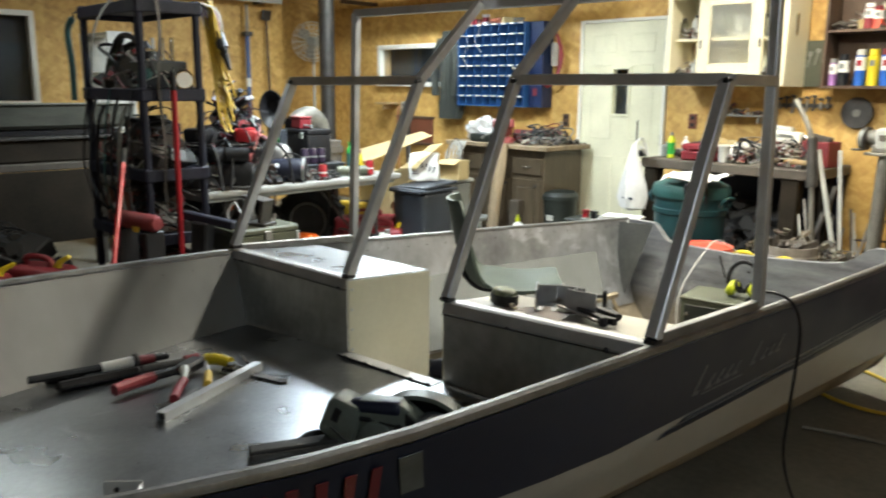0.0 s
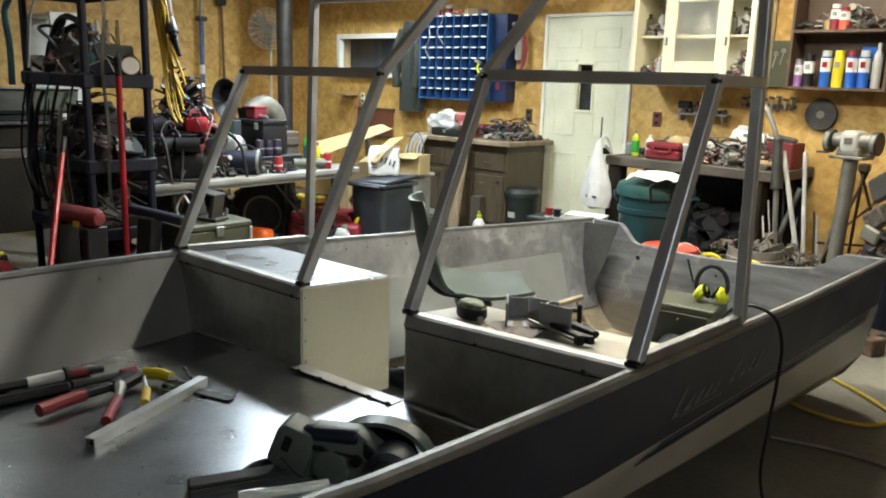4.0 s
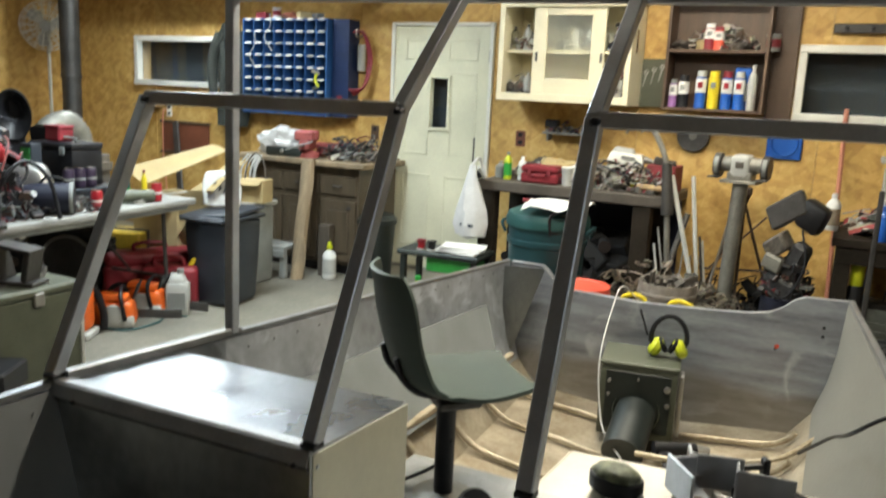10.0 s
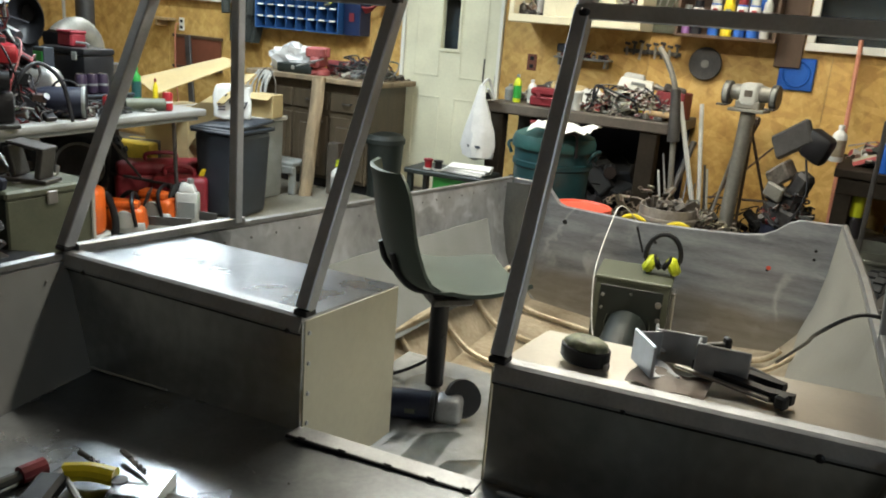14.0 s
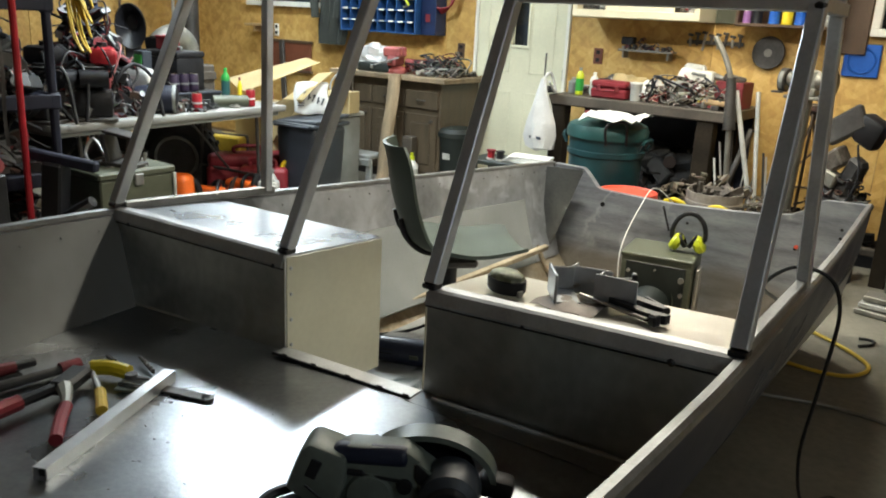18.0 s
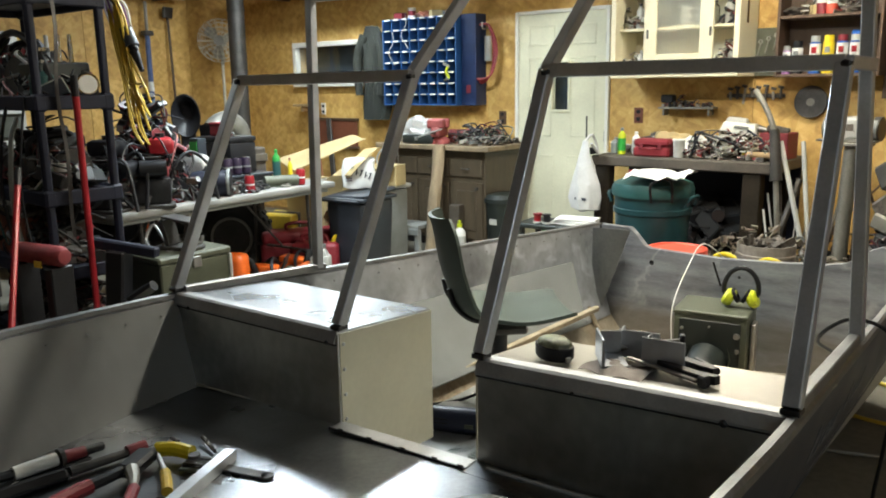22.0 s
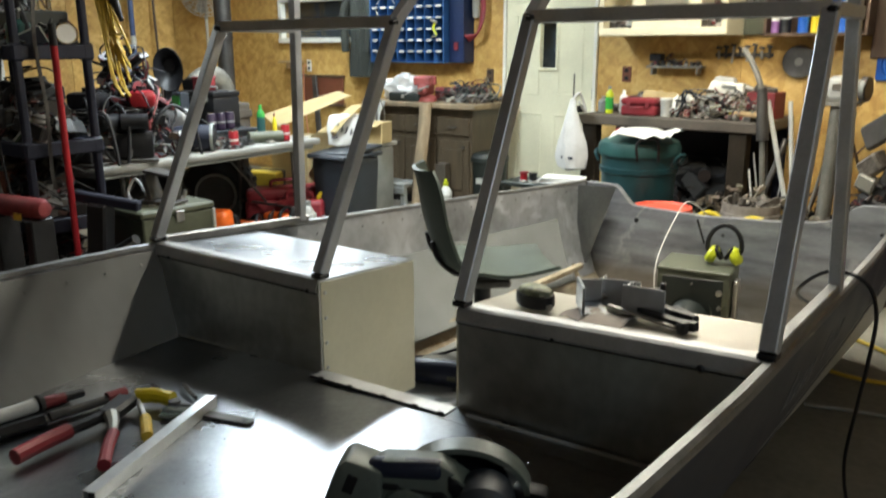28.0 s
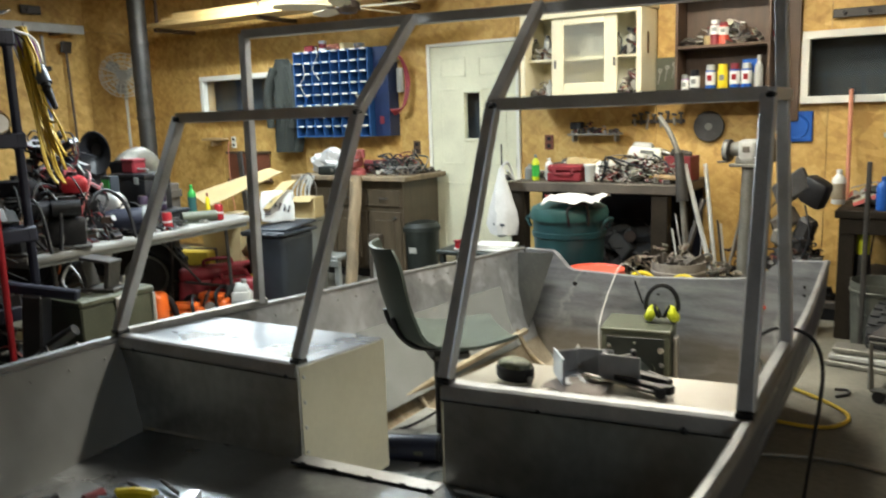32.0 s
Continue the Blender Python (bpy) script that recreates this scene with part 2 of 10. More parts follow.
M["rubber"] = mat("tyre_rubber", (0.02, 0.02, 0.02), 0.8, 0.0, 0.4, 20, 0.5, 40)
M["steel"] = mat("bare_steel", (0.42, 0.41, 0.39), 0.42, 0.9, 0.3, 10, 0.1)
M["dark_steel"] = mat("dark_steel", (0.09, 0.085, 0.08), 0.5, 0.6, 0.4, 8, 0.2)
M["rust"] = mat("rusty_steel", (0.20, 0.13, 0.09), 0.75, 0.3, 0.5, 12, 0.4, tint=(0.07, 0.045, 0.03))
M["chrome"] = mat("chrome", (0.75, 0.75, 0.73), 0.16, 1.0, 0.1, 10)
M["olive"] = mat("olive_paint", (0.085, 0.092, 0.062), 0.5, 0.1, 0.3, 6, 0.1)
M["seat_grey"] = mat("grey_green_plastic", (0.06, 0.078, 0.066), 0.52, 0.0, 0.15, 6, 0.12, 200, spec=0.3)
M["carpet"] = mat("grey_marine_carpet", (0.22, 0.235, 0.235), 0.9, 0.0, 0.2, 5, 0.4, 300)
M["wood"] = mat("raw_lumber", (0.46, 0.31, 0.15), 0.65, 0.0, 0.3, 3, 0.2, 50, stretch=(8, 8, 1), random=0.12)
M["wood_dark"] = mat("stained_wood", (0.095, 0.056, 0.033), 0.5, 0.0, 0.3, 3, 0.15, 40, stretch=(6, 6, 1))
M["bench_wood"] = mat("grimy_bench_wood", (0.085, 0.07, 0.055), 0.6, 0.0, 0.45, 4, 0.3, 40)
M["mahogany"] = mat("reddish_wood", (0.17, 0.055, 0.03), 0.5, 0.0, 0.3, 3, 0.1, 40)
M["yellow_wood"] = mat("yellow_pine", (0.62, 0.42, 0.17), 0.6, 0.0, 0.25, 2, 0.1, 30, stretch=(1, 8, 8), random=0.1)
M["card"] = mat("cardboard", (0.43, 0.33, 0.16), 0.8, 0.0, 0.15, 6, 0.1, 60)
M["tabletop"] = mat("table_plastic", (0.27, 0.267, 0.25), 0.5, 0.0, 0.2, 6, 0.15, 150)
M["bin_blue"] = mat("blue_enamel", (0.028, 0.10, 0.27), 0.4, 0.1, 0.25, 8, 0.05)
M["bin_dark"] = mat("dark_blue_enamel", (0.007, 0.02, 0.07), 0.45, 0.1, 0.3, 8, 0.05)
M["paper"] = mat("white_paper", (0.72, 0.72, 0.69), 0.8, 0.0, 0.12, 12, 0.2)
M["bag"] = mat("white_plastic_bag", (0.58, 0.58, 0.57), 0.4, 0.0, 0.15, 10, 0.2)
M["teal"] = mat("green_plastic", (0.007, 0.044, 0.052), 0.42, 0.0, 0.25, 8, 0.1)
M["lid_teal"] = mat("green_plastic_lid", (0.016, 0.072, 0.07), 0.45, 0.0, 0.25, 8, 0.1)
M["green_can"] = mat("dark_green_plastic", (0.012, 0.017, 0.015), 0.5, 0.0, 0.3, 8, 0.1)
M["grey_bin"] = mat("charcoal_plastic", (0.03, 0.036, 0.046), 0.45, 0.0, 0.25, 8, 0.1)
M["grey_plastic"] = mat("grey_plastic", (0.22, 0.23, 0.22), 0.5, 0.0, 0.2, 8, 0.1)
M["red"] = mat("red_plastic", (0.20, 0.012, 0.02), 0.55, 0.0, 0.25, 8, 0.08)
M["red_paint"] = mat("red_paint", (0.33, 0.014, 0.022), 0.35, 0.1, 0.25, 10, 0.05)
M["orange"] = mat("orange_plastic", (0.75, 0.13, 0.015), 0.4, 0.0, 0.2, 10, 0.05)
M["coral"] = mat("coral_plastic", (0.65, 0.09, 0.05), 0.45, 0.0, 0.15, 8, 0.05)
M["yellow"] = mat("yellow_plastic", (0.70, 0.55, 0.02), 0.4, 0.0, 0.15, 10, 0.05)
M["cord_yellow"] = mat("yellow_cord", (0.62, 0.42, 0.04), 0.5, 0.0, 0.2, 15, 0.1)
M["hi_yellow"] = mat("bright_yellow_green", (0.52, 0.58, 0.02), 0.4, 0.0, 0.15, 10)
M["purple"] = mat("purple_cord", (0.28, 0.13, 0.34), 0.6, 0.0, 0.2, 15)
M["blue"] = mat("blue_plastic", (0.015, 0.10, 0.42), 0.35, 0.0, 0.2, 8, 0.05)
M["blue_pole"] = mat("blue_painted_pole", (0.09, 0.14, 0.30), 0.45, 0.2, 0.3, 10)
M["green"] = mat("bright_green", (0.03, 0.30, 0.05), 0.35, 0.0, 0.2, 10)
M["tool_grey"] = mat("tool_grey_green", (0.12, 0.14, 0.122), 0.45, 0.1, 0.25, 10, 0.08)
M["magenta"] = mat("magenta_fluid", (0.55, 0.04, 0.30), 0.2, 0.0, 0.15, 8)
M["jacket"] = mat("grey_green_cloth", (0.026, 0.030, 0.025), 0.9, 0.0, 0.3, 10, 0.4)
M["grime"] = mat("oily_clutter", (0.036, 0.034, 0.033), 0.55, 0.3, 0.5, 25, 0.3, tint=(0.012, 0.012, 0.013), random=0.5)
M["scrap"] = mat("mixed_scrap", (0.12, 0.105, 0.09), 0.55, 0.3, 0.55, 30, 0.3, tint=(0.05, 0.042, 0.035), random=0.6)
M["brown"] = mat("brown_metal", (0.075, 0.05, 0.035), 0.5, 0.2, 0.3, 8, 0.1)
M["terracotta"] = mat("pinkish_handle", (0.52, 0.20, 0.12), 0.5, 0.0, 0.2, 8)
M["cast_grey"] = mat("grey_casting", (0.25, 0.24, 0.21), 0.5, 0.5, 0.3, 12, 0.15)
M["light_grey"] = mat("light_grey_plastic", (0.45, 0.45, 0.42), 0.5, 0.0, 0.2, 8)


def mixed_material(name, colours, metal=0.2, rough=0.5):
    """Piled odds and ends: every piece takes one of the colours."""
    m = bpy.data.materials.new(name)
    m.use_nodes = True
    n, l = m.node_tree.nodes, m.node_tree.links
    b = n["Principled BSDF"]
    geo, ramp = n.new("ShaderNodeNewGeometry"), n.new("ShaderNodeValToRGB")
    ramp.color_ramp.interpolation = "CONSTANT"
    for k, c in enumerate(colours):
        e = ramp.color_ramp.elements[k] if k < 2 else ramp.color_ramp.elements.new(k / len(colours))
        e.position, e.color = k / len(colours), (*c, 1)
    l.new(geo.outputs["Random Per Island"], ramp.inputs[0])
    tc, nz, mx = n.new("ShaderNodeTexCoord"), n.new("ShaderNodeTexNoise"), n.new("ShaderNodeMix")
    nz.inputs["Scale"].default_value, nz.inputs["Detail"].default_value = 24, 5
    l.new(tc.outputs["Object"], nz.inputs["Vector"])
    mx.data_type, mx.blend_type = "RGBA", "MULTIPLY"
    mx.inputs[0].default_value = 0.45
    l.new(ramp.outputs[0], mx.inputs[6])
    l.new(nz.outputs["Color"], mx.inputs[7])
    l.new(mx.outputs[2], b.inputs["Base Color"])
    b.inputs["Metallic"].default_value, b.inputs["Roughness"].default_value = metal, rough
    return m


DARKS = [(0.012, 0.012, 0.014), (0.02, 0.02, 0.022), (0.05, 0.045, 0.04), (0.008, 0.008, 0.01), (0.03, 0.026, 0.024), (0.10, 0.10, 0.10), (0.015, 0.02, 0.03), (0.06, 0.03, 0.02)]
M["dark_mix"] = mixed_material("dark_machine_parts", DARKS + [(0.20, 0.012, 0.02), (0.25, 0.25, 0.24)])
# DARKS cut to a third: deep shade painted into the stored parts' colours.
M["dark_shade_mix"] = mixed_material("stored_parts_with_painted_shade", [tuple(q * 0.35 for q in c) for c in DARKS], 0.0, 0.85)
M["bench_mix"] = mixed_material("mixed_bench_parts", [(0.7, 0.68, 0.65), (0.45, 0.42, 0.36), (0.30, 0.27, 0.23), (0.12, 0.10, 0.08), (0.5, 0.48, 0.44), (0.05, 0.045, 0.04), (0.22, 0.20, 0.18), (0.30, 0.04, 0.04), (0.40, 0.36, 0.28), (0.18, 0.12, 0.07), (0.6, 0.58, 0.55), (0.03, 0.03, 0.035)], 0.3)
M["cable_mix"] = mixed_material("mixed_leads_and_hoses", [(0.012, 0.012, 0.014), (0.02, 0.02, 0.024), (0.10, 0.10, 0.10), (0.008, 0.008, 0.01), (0.05, 0.07, 0.04), (0.22, 0.03, 0.03), (0.015, 0.02, 0.03), (0.32, 0.30, 0.27)], 0.05)
M["engine_mix"] = mixed_material("greasy_engine_parts", [(0.012, 0.012, 0.014), (0.02, 0.02, 0.024), (0.05, 0.05, 0.055), (0.03, 0.032, 0.045), (0.42, 0.42, 0.42), (0.008, 0.008, 0.01), (0.10, 0.10, 0.11), (0.015, 0.016, 0.02), (0.20, 0.025, 0.03), (0.025, 0.025, 0.03)], 0.4)
M["scrap_mix"] = mixed_material("mixed_floor_scrap", [(0.20, 0.17, 0.13), (0.10, 0.085, 0.06), (0.32, 0.29, 0.24), (0.05, 0.045, 0.04), (0.16, 0.13, 0.09), (0.26, 0.22, 0.17)], 0.3)


def glass_material(name, colour, rough=0.03):
    m = bpy.data.materials.new(name)
    m.use_nodes = True
    b = m.node_tree.nodes["Principled BSDF"]
    b.inputs["Base Color"].default_value = (*colour, 1)
    b.inputs["Transmission Weight"].default_value = 1.0
    b.inputs["Roughness"].default_value = rough
    b.inputs["IOR"].default_value = 1.45
    return m


M["glass"] = glass_material("window_glass", (0.9, 0.93, 0.92))
M["frosted"] = glass_material("frosted_glass", (0.80, 0.79, 0.70), 0.45)
M["clear"] = glass_material("clear_plastic", (0.85, 0.87, 0.85), 0.15)


def transom_material():
    """Old grey plate: brushed along its length, chalky scratches, a brown water stain over its foot."""
    m = mat("worn_transom_plate", (0.34, 0.36, 0.40), 0.42, 0.55, 0.4, 3.0, 0.15, 40, tint=(0.17, 0.178, 0.20), stretch=(1, 1, 7))
    n, l = m.node_tree.nodes, m.node_tree.links
    b = n["Principled BSDF"]
    base = b.inputs["Base Color"].links[0].from_socket
    tc, sep = n.new("ShaderNodeTexCoord"), n.new("ShaderNodeSeparateXYZ")
    l.new(tc.outputs["Object"], sep.inputs[0])
    nz = n.new("ShaderNodeTexNoise")
    nz.inputs["Scale"].default_value, nz.inputs["Detail"].default_value, nz.inputs["Distortion"].default_value = 3.2, 6, 0.6
    l.new(tc.outputs["Object"], nz.inputs["Vector"])
    off, near, scr = n.new("ShaderNodeMath"), n.new("ShaderNodeMath"), n.new("ShaderNodeMapRange")
    off.operation, near.operation = "SUBTRACT", "ABSOLUTE"
    off.inputs[1].default_value = 0.53
    l.new(nz.outputs["Fac"], off.inputs[0])
    l.new(off.outputs[0], near.inputs[0])
    scr.inputs[1].default_value, scr.inputs[2].default_value, scr.inputs[3].default_value, scr.inputs[4].default_value = 0.0, 0.045, 0.42, 0.0
    l.new(near.outputs[0], scr.inputs[0])
    patch = n.new("ShaderNodeTexNoise")
    patch.inputs["Scale"].default_value = 3.1
    l.new(tc.outputs["Object"], patch.inputs["Vector"])
    keep, mul = n.new("ShaderNodeMapRange"), n.new("ShaderNodeMath")
    keep.inputs[1].default_value, keep.inputs[2].default_value = 0.5, 0.62
    l.new(patch.outputs["Fac"], keep.inputs[0])
    mul.operation = "MULTIPLY"
    l.new(scr.outputs[0], mul.inputs[0])
    l.new(keep.outputs[0], mul.inputs[1])
    m1, m2 = n.new("ShaderNodeMix"), n.new("ShaderNodeMix")
    m1.data_type = m2.data_type = "RGBA"
    l.new(mul.outputs[0], m1.inputs[0])
    l.new(base, m1.inputs[6])
    m1.inputs[7].default_value = (0.70, 0.72, 0.75, 1)
    wav, edge = n.new("ShaderNodeMath"), n.new("ShaderNodeMapRange")
    wav.operation = "MULTIPLY_ADD"
    l.new(patch.outputs["Fac"], wav.inputs[0])
    wav.inputs[1].default_value = 0.22
    l.new(sep.outputs[2], wav.inputs[2])
    edge.inputs[1].default_value, edge.inputs[2].default_value, edge.inputs[3].default_value, edge.inputs[4].default_value = 0.36, 0.42, 0.62, 0.0
    l.new(wav.outputs[0], edge.inputs[0])
    l.new(edge.outputs[0], m2.inputs[0])
    l.new(m1.outputs[2], m2.inputs[6])
    m2.inputs[7].default_value = (0.20, 0.165, 0.12, 1)
    l.new(m2.outputs[2], b.inputs["Base Color"])
    return m


M["transom"] = transom_material()
M["night"] = mat("night_outside", (0.020, 0.027, 0.034), 0.9, 0.0, 0.3, 2)


def lamp_glow(name, colour, strength):
    m = bpy.data.materials.new(name)
    m.use_nodes = True
    b = m.node_tree.nodes["Principled BSDF"]
    b.inputs["Emission Color"].default_value = (*colour, 1)
    b.inputs["Emission Strength"].default_value = strength
    return m


M["tube_glow"] = lamp_glow("cool_fluorescent_tube_glow", (0.93, 1.0, 0.99), 68.0)
M["tube_warm"] = lamp_glow("warm_fluorescent_tube_glow", (1.0, 0.95, 0.80), 60.0)
# Weak glow for two of the added fill lights.
M["tube_fill"] = lamp_glow("fill_tube_glow", (0.95, 1.0, 0.92), 16.0)


# ---- mesh helpers ----
def box(bm, size, loc=(0, 0, 0), rot=(0, 0, 0), bevel=0.0, seg=1, taper=1.0):
    """A box of that size centred at loc; taper scales its top."""
    r = bmesh.ops.create_cube(bm, size=1.0)
    vs = r["verts"]
    for v in vs:
        k = taper if v.co.z > 0 else 1.0
        v.co = Vector((v.co.x * size[0] * k, v.co.y * size[1] * k, v.co.z * size[2]))
    if bevel:
        es = list({e for v in vs for e in v.link_edges})
        g = bmesh.ops.bevel(bm, geom=es, offset=bevel, segments=seg, affect="EDGES", profile=0.5)
        vs = list({v for f in g["faces"] for v in f.verts} | {v for v in vs if v.is_valid})
    m = pose(*loc, *rot)
    for v in vs:
        v.co = m @ v.co
    return vs


def ring(bm, centre, u, w, r, seg):
    return [bm.verts.new(centre + r * (math.cos(2 * math.pi * k / seg) * u + math.sin(2 * math.pi * k / seg) * w)) for k in range(seg)]


def skin(bm, rings, close=True, caps=True):
    for a, b in zip(rings, rings[1:]):
        n = len(a)
        for k in range(n if close else n - 1):
            bm.faces.new((a[k], a[(k + 1) % n], b[(k + 1) % n], b[k]))
    if caps and close:
        bm.faces.new(list(reversed(rings[0])))
        bm.faces.new(rings[-1])


def frame_of(d):
    d = d.normalized()
    u = d.cross(Vector((0, 0, 1)) if abs(d.z) < 0.95 else Vector((1, 0, 0))).normalized()
    return u, d.cross(u).normalized()


def cyl(bm, p0, p1, r0, r1=None, seg=16, caps=True):
    p0, p1 = Vector(p0), Vector(p1)
    u, w = frame_of(p1 - p0)
    skin(bm, [ring(bm, p0, u, w, r0, seg), ring(bm, p1, u, w, r0 if r1 is None else r1, seg)], caps=caps)


def curve_points(pts, per=6):
    """Points along a smooth curve through the given ones."""
    p = [Vector(q) for q in pts]
    if len(p) < 3:
        return p
    p = [2 * p[0] - p[1]] + p + [2 * p[-1] - p[-2]]
    out = []
    for a, b, c, d in zip(p, p[1:], p[2:], p[3:]):
        for k in range(per):
            t = k / per
            out.append(0.5 * (2 * b + (c - a) * t + (2 * a - 5 * b + 4 * c - d) * t * t + (3 * b - a - 3 * c + d) * t ** 3))
    return out + [p[-2]]


def pipe(bm, pts, r, seg=8, smooth=True, per=6, radii=None):
    p = curve_points(pts, per) if smooth else [Vector(q) for q in pts]
    rings, u = [], None
    for k, q in enumerate(p):
        d = (p[min(k + 1, len(p) - 1)] - p[max(k - 1, 0)]).normalized()
        if u is None:
            u, w = frame_of(d)
        else:
            u = (u - d * u.dot(d)).normalized()
            w = d.cross(u).normalized()
        rr = r if radii is None else radii[0] + (radii[1] - radii[0]) * k / (len(p) - 1)
        rings.append(ring(bm, q, u, w, rr, seg))
    skin(bm, rings)


def lathe(bm, profile, seg=20, loc=(0, 0, 0), rot=(0, 0, 0)):
    """Turns (radius, height) pairs round z. Radius 0 closes an end."""
    m = pose(*loc, *rot)
    rings = []
    for r, z in profile:
        if r <= 1e-6:
            rings.append([bm.verts.new(m @ Vector((0, 0, z)))])
        else:
            rings.append([bm.verts.new(m @ Vector((r * math.cos(2 * math.pi * k / seg), r * math.sin(2 * math.pi * k / seg), z))) for k in range(seg)])
    for a, b in zip(rings, rings[1:]):
        for k in range(seg):
            j = (k + 1) % seg
            if len(a) == 1 and len(b) == 1:
                continue
            if len(a) == 1:
                bm.faces.new((a[0], b[j], b[k]))
            elif len(b) == 1:
                bm.faces.new((a[k], a[j], b[0]))
            else:
                bm.faces.new((a[k], a[j], b[j], b[k]))


def prism(bm, outline, depth, m=None):
    """A flat outline in x, y with that thickness along z, moved by m."""
    m = m or Matrix()
    lo = [bm.verts.new(m @ Vector((x, y, 0))) for x, y in outline]
    hi = [bm.verts.new(m @ Vector((x, y, depth))) for x, y in outline]
    bm.faces.new(list(reversed(lo)))
    bm.faces.new(hi)
    n = len(lo)
    for k in range(n):
        bm.faces.new((lo[k], lo[(k + 1) % n], hi[(k + 1) % n], hi[k]))


def sheet(bm, rows, thick, up=None):
    """A bent plate: a grid of points given row by row, thickened along its normals."""
    g = [[Vector(p) for p in r] for r in rows]
    nr, nc = len(g), len(g[0])
    top, bot = [], []
    for i in range(nr):
        a, b = [], []
        for j in range(nc):
            du = g[min(i + 1, nr - 1)][j] - g[max(i - 1, 0)][j]
            dv = g[i][min(j + 1, nc - 1)] - g[i][max(j - 1, 0)]
            nrm = du.cross(dv)
            nrm = nrm.normalized() if nrm.length > 1e-9 else Vector((0, 0, 1))
            a.append(bm.verts.new(g[i][j]))
            b.append(bm.verts.new(g[i][j] - nrm * thick))
        top.append(a)
        bot.append(b)
    for i in range(nr - 1):
        for j in range(nc - 1):
            bm.faces.new((top[i][j], top[i + 1][j], top[i + 1][j + 1], top[i][j + 1]))
            bm.faces.new((bot[i][j], bot[i][j + 1], bot[i + 1][j + 1], bot[i + 1][j]))
    for i in range(nr - 1):
        bm.faces.new((top[i][0], bot[i][0], bot[i + 1][0], top[i + 1][0]))
        bm.faces.new((top[i][-1], top[i + 1][-1], bot[i + 1][-1], bot[i][-1]))
    for j in range(nc - 1):
        bm.faces.new((top[0][j], top[0][j + 1], bot[0][j + 1], bot[0][j]))
        bm.faces.new((top[-1][j], bot[-1][j], bot[-1][j + 1], top[-1][j + 1]))


def blob(bm, size, loc, rough=0.25, seed=0, sub=2, rot=(0, 0, 0)):
    """A crumpled lump for cloth, bags and piled rags."""
    r = bmesh.ops.create_icosphere(bm, subdivisions=sub, radius=0.5)
    m = pose(*loc, *rot)
    for v in r["verts"]:
        d = v.co.normalized()
        k = 1 + rough * 2 * noise.noise(d * 1.7 + Vector((seed * 7.3, seed, 0))) + rough * noise.noise(d * 4.5 + Vector((seed, 3.1 * seed, 1)))
        v.co = m @ Vector((v.co.x * size[0] * k, v.co.y * size[1] * k, v.co.z * size[2] * k))


def finish(bm, name, material, smooth=30):
    bmesh.ops.recalc_face_normals(bm, faces=bm.faces[:])
    me = bpy.data.meshes.new(name)
    if smooth:
        for f in bm.faces:
            f.smooth = True
        for e in bm.edges:
            if len(e.link_faces) != 2 or e.calc_face_angle(0) > radians(smooth):
                e.smooth = False
    bm.to_mesh(me)
    bm.free()
    me.materials.append(material if not isinstance(material, str) else M[material])
    return me


def part(name, bm, material, parent, label="", smooth=30):
    ob = new(name, finish(bm, name, material, smooth))
    ob.parent = parent
    if label:
        tagged(ob, label)
    return ob


def thing(name, loc, label, category, group="", rz=0.0, kind="", rx=0.0, ry=0.0):
    ob = new(name)
    ob.empty_display_size = 0.05
    ob.matrix_world = pose(*loc, rx, ry, rz)
    return tagged(ob, label, category, group, kind)


def B(*args, **kw):
    bm = bmesh.new()
    box(bm, *args, **kw)
    return bm


def C(*args, **kw):
    bm = bmesh.new()
    cyl(bm, *args, **kw)
    return bm


def T(*args, **kw):
    bm = bmesh.new()
    pipe(bm, *args, **kw)
    return bm


def L(*args, **kw):
    bm = bmesh.new()
    lathe(bm, *args, **kw)
    return bm


# ---- room ----
X0, X1, Y0, Y1, ZC = -8.45, 3.2, -3.6, 6.89, 2.95


def structure(name, bm, material, label, category, smooth=0):
    return tagged(new(name, finish(bm, name, material, smooth)), label, category, kind="structure")


bm = bmesh.new()
box(bm, (X1 - X0 + 0.4, Y1 - Y0 + 0.4, 0.12), ((X0 + X1) / 2, (Y0 + Y1) / 2, -0.06))
structure("floor", bm, "concrete", "bare stained concrete garage floor", "floor")

# ribbed ceiling
bm = bmesh.new()
box(bm, (X1 - X0 + 0.4, Y1 - Y0 + 0.4, 0.1), ((X0 + X1) / 2, (Y0 + Y1) / 2, ZC + 0.06))
for k in range(46):
    y = Y0 + 0.1 + k * 0.228
    box(bm, (X1 - X0, 0.07, 0.03), ((X0 + X1) / 2, y, ZC), (0, 0, 0), 0.008)
structure("ceiling", bm, "ceiling", "dim ribbed metal garage ceiling", "ceiling")


def split(u0, u1, w0, w1, holes):
    """The rectangles left of u0..u1, w0..w1 when the holes are cut out."""
    us = sorted({u0, u1, *[min(max(h[k], u0), u1) for h in holes for k in (0, 1)]})
    ws = sorted({w0, w1, *[min(max(h[k], w0), w1) for h in holes for k in (2, 3)]})
    out = []
    for a, b in zip(us, us[1:]):
        run = None
        for c, d in zip(ws, ws[1:]):
            mu, mw = (a + b) / 2, (c + d) / 2
            if any(h[0] < mu < h[1] and h[2] < mw < h[3] for h in holes):
                run = None
                continue
            if run and abs(run[3] - c) < 1e-9:
                run[3] = d
            else:
                run = [a, b, c, d]
                out.append(run)
    return out


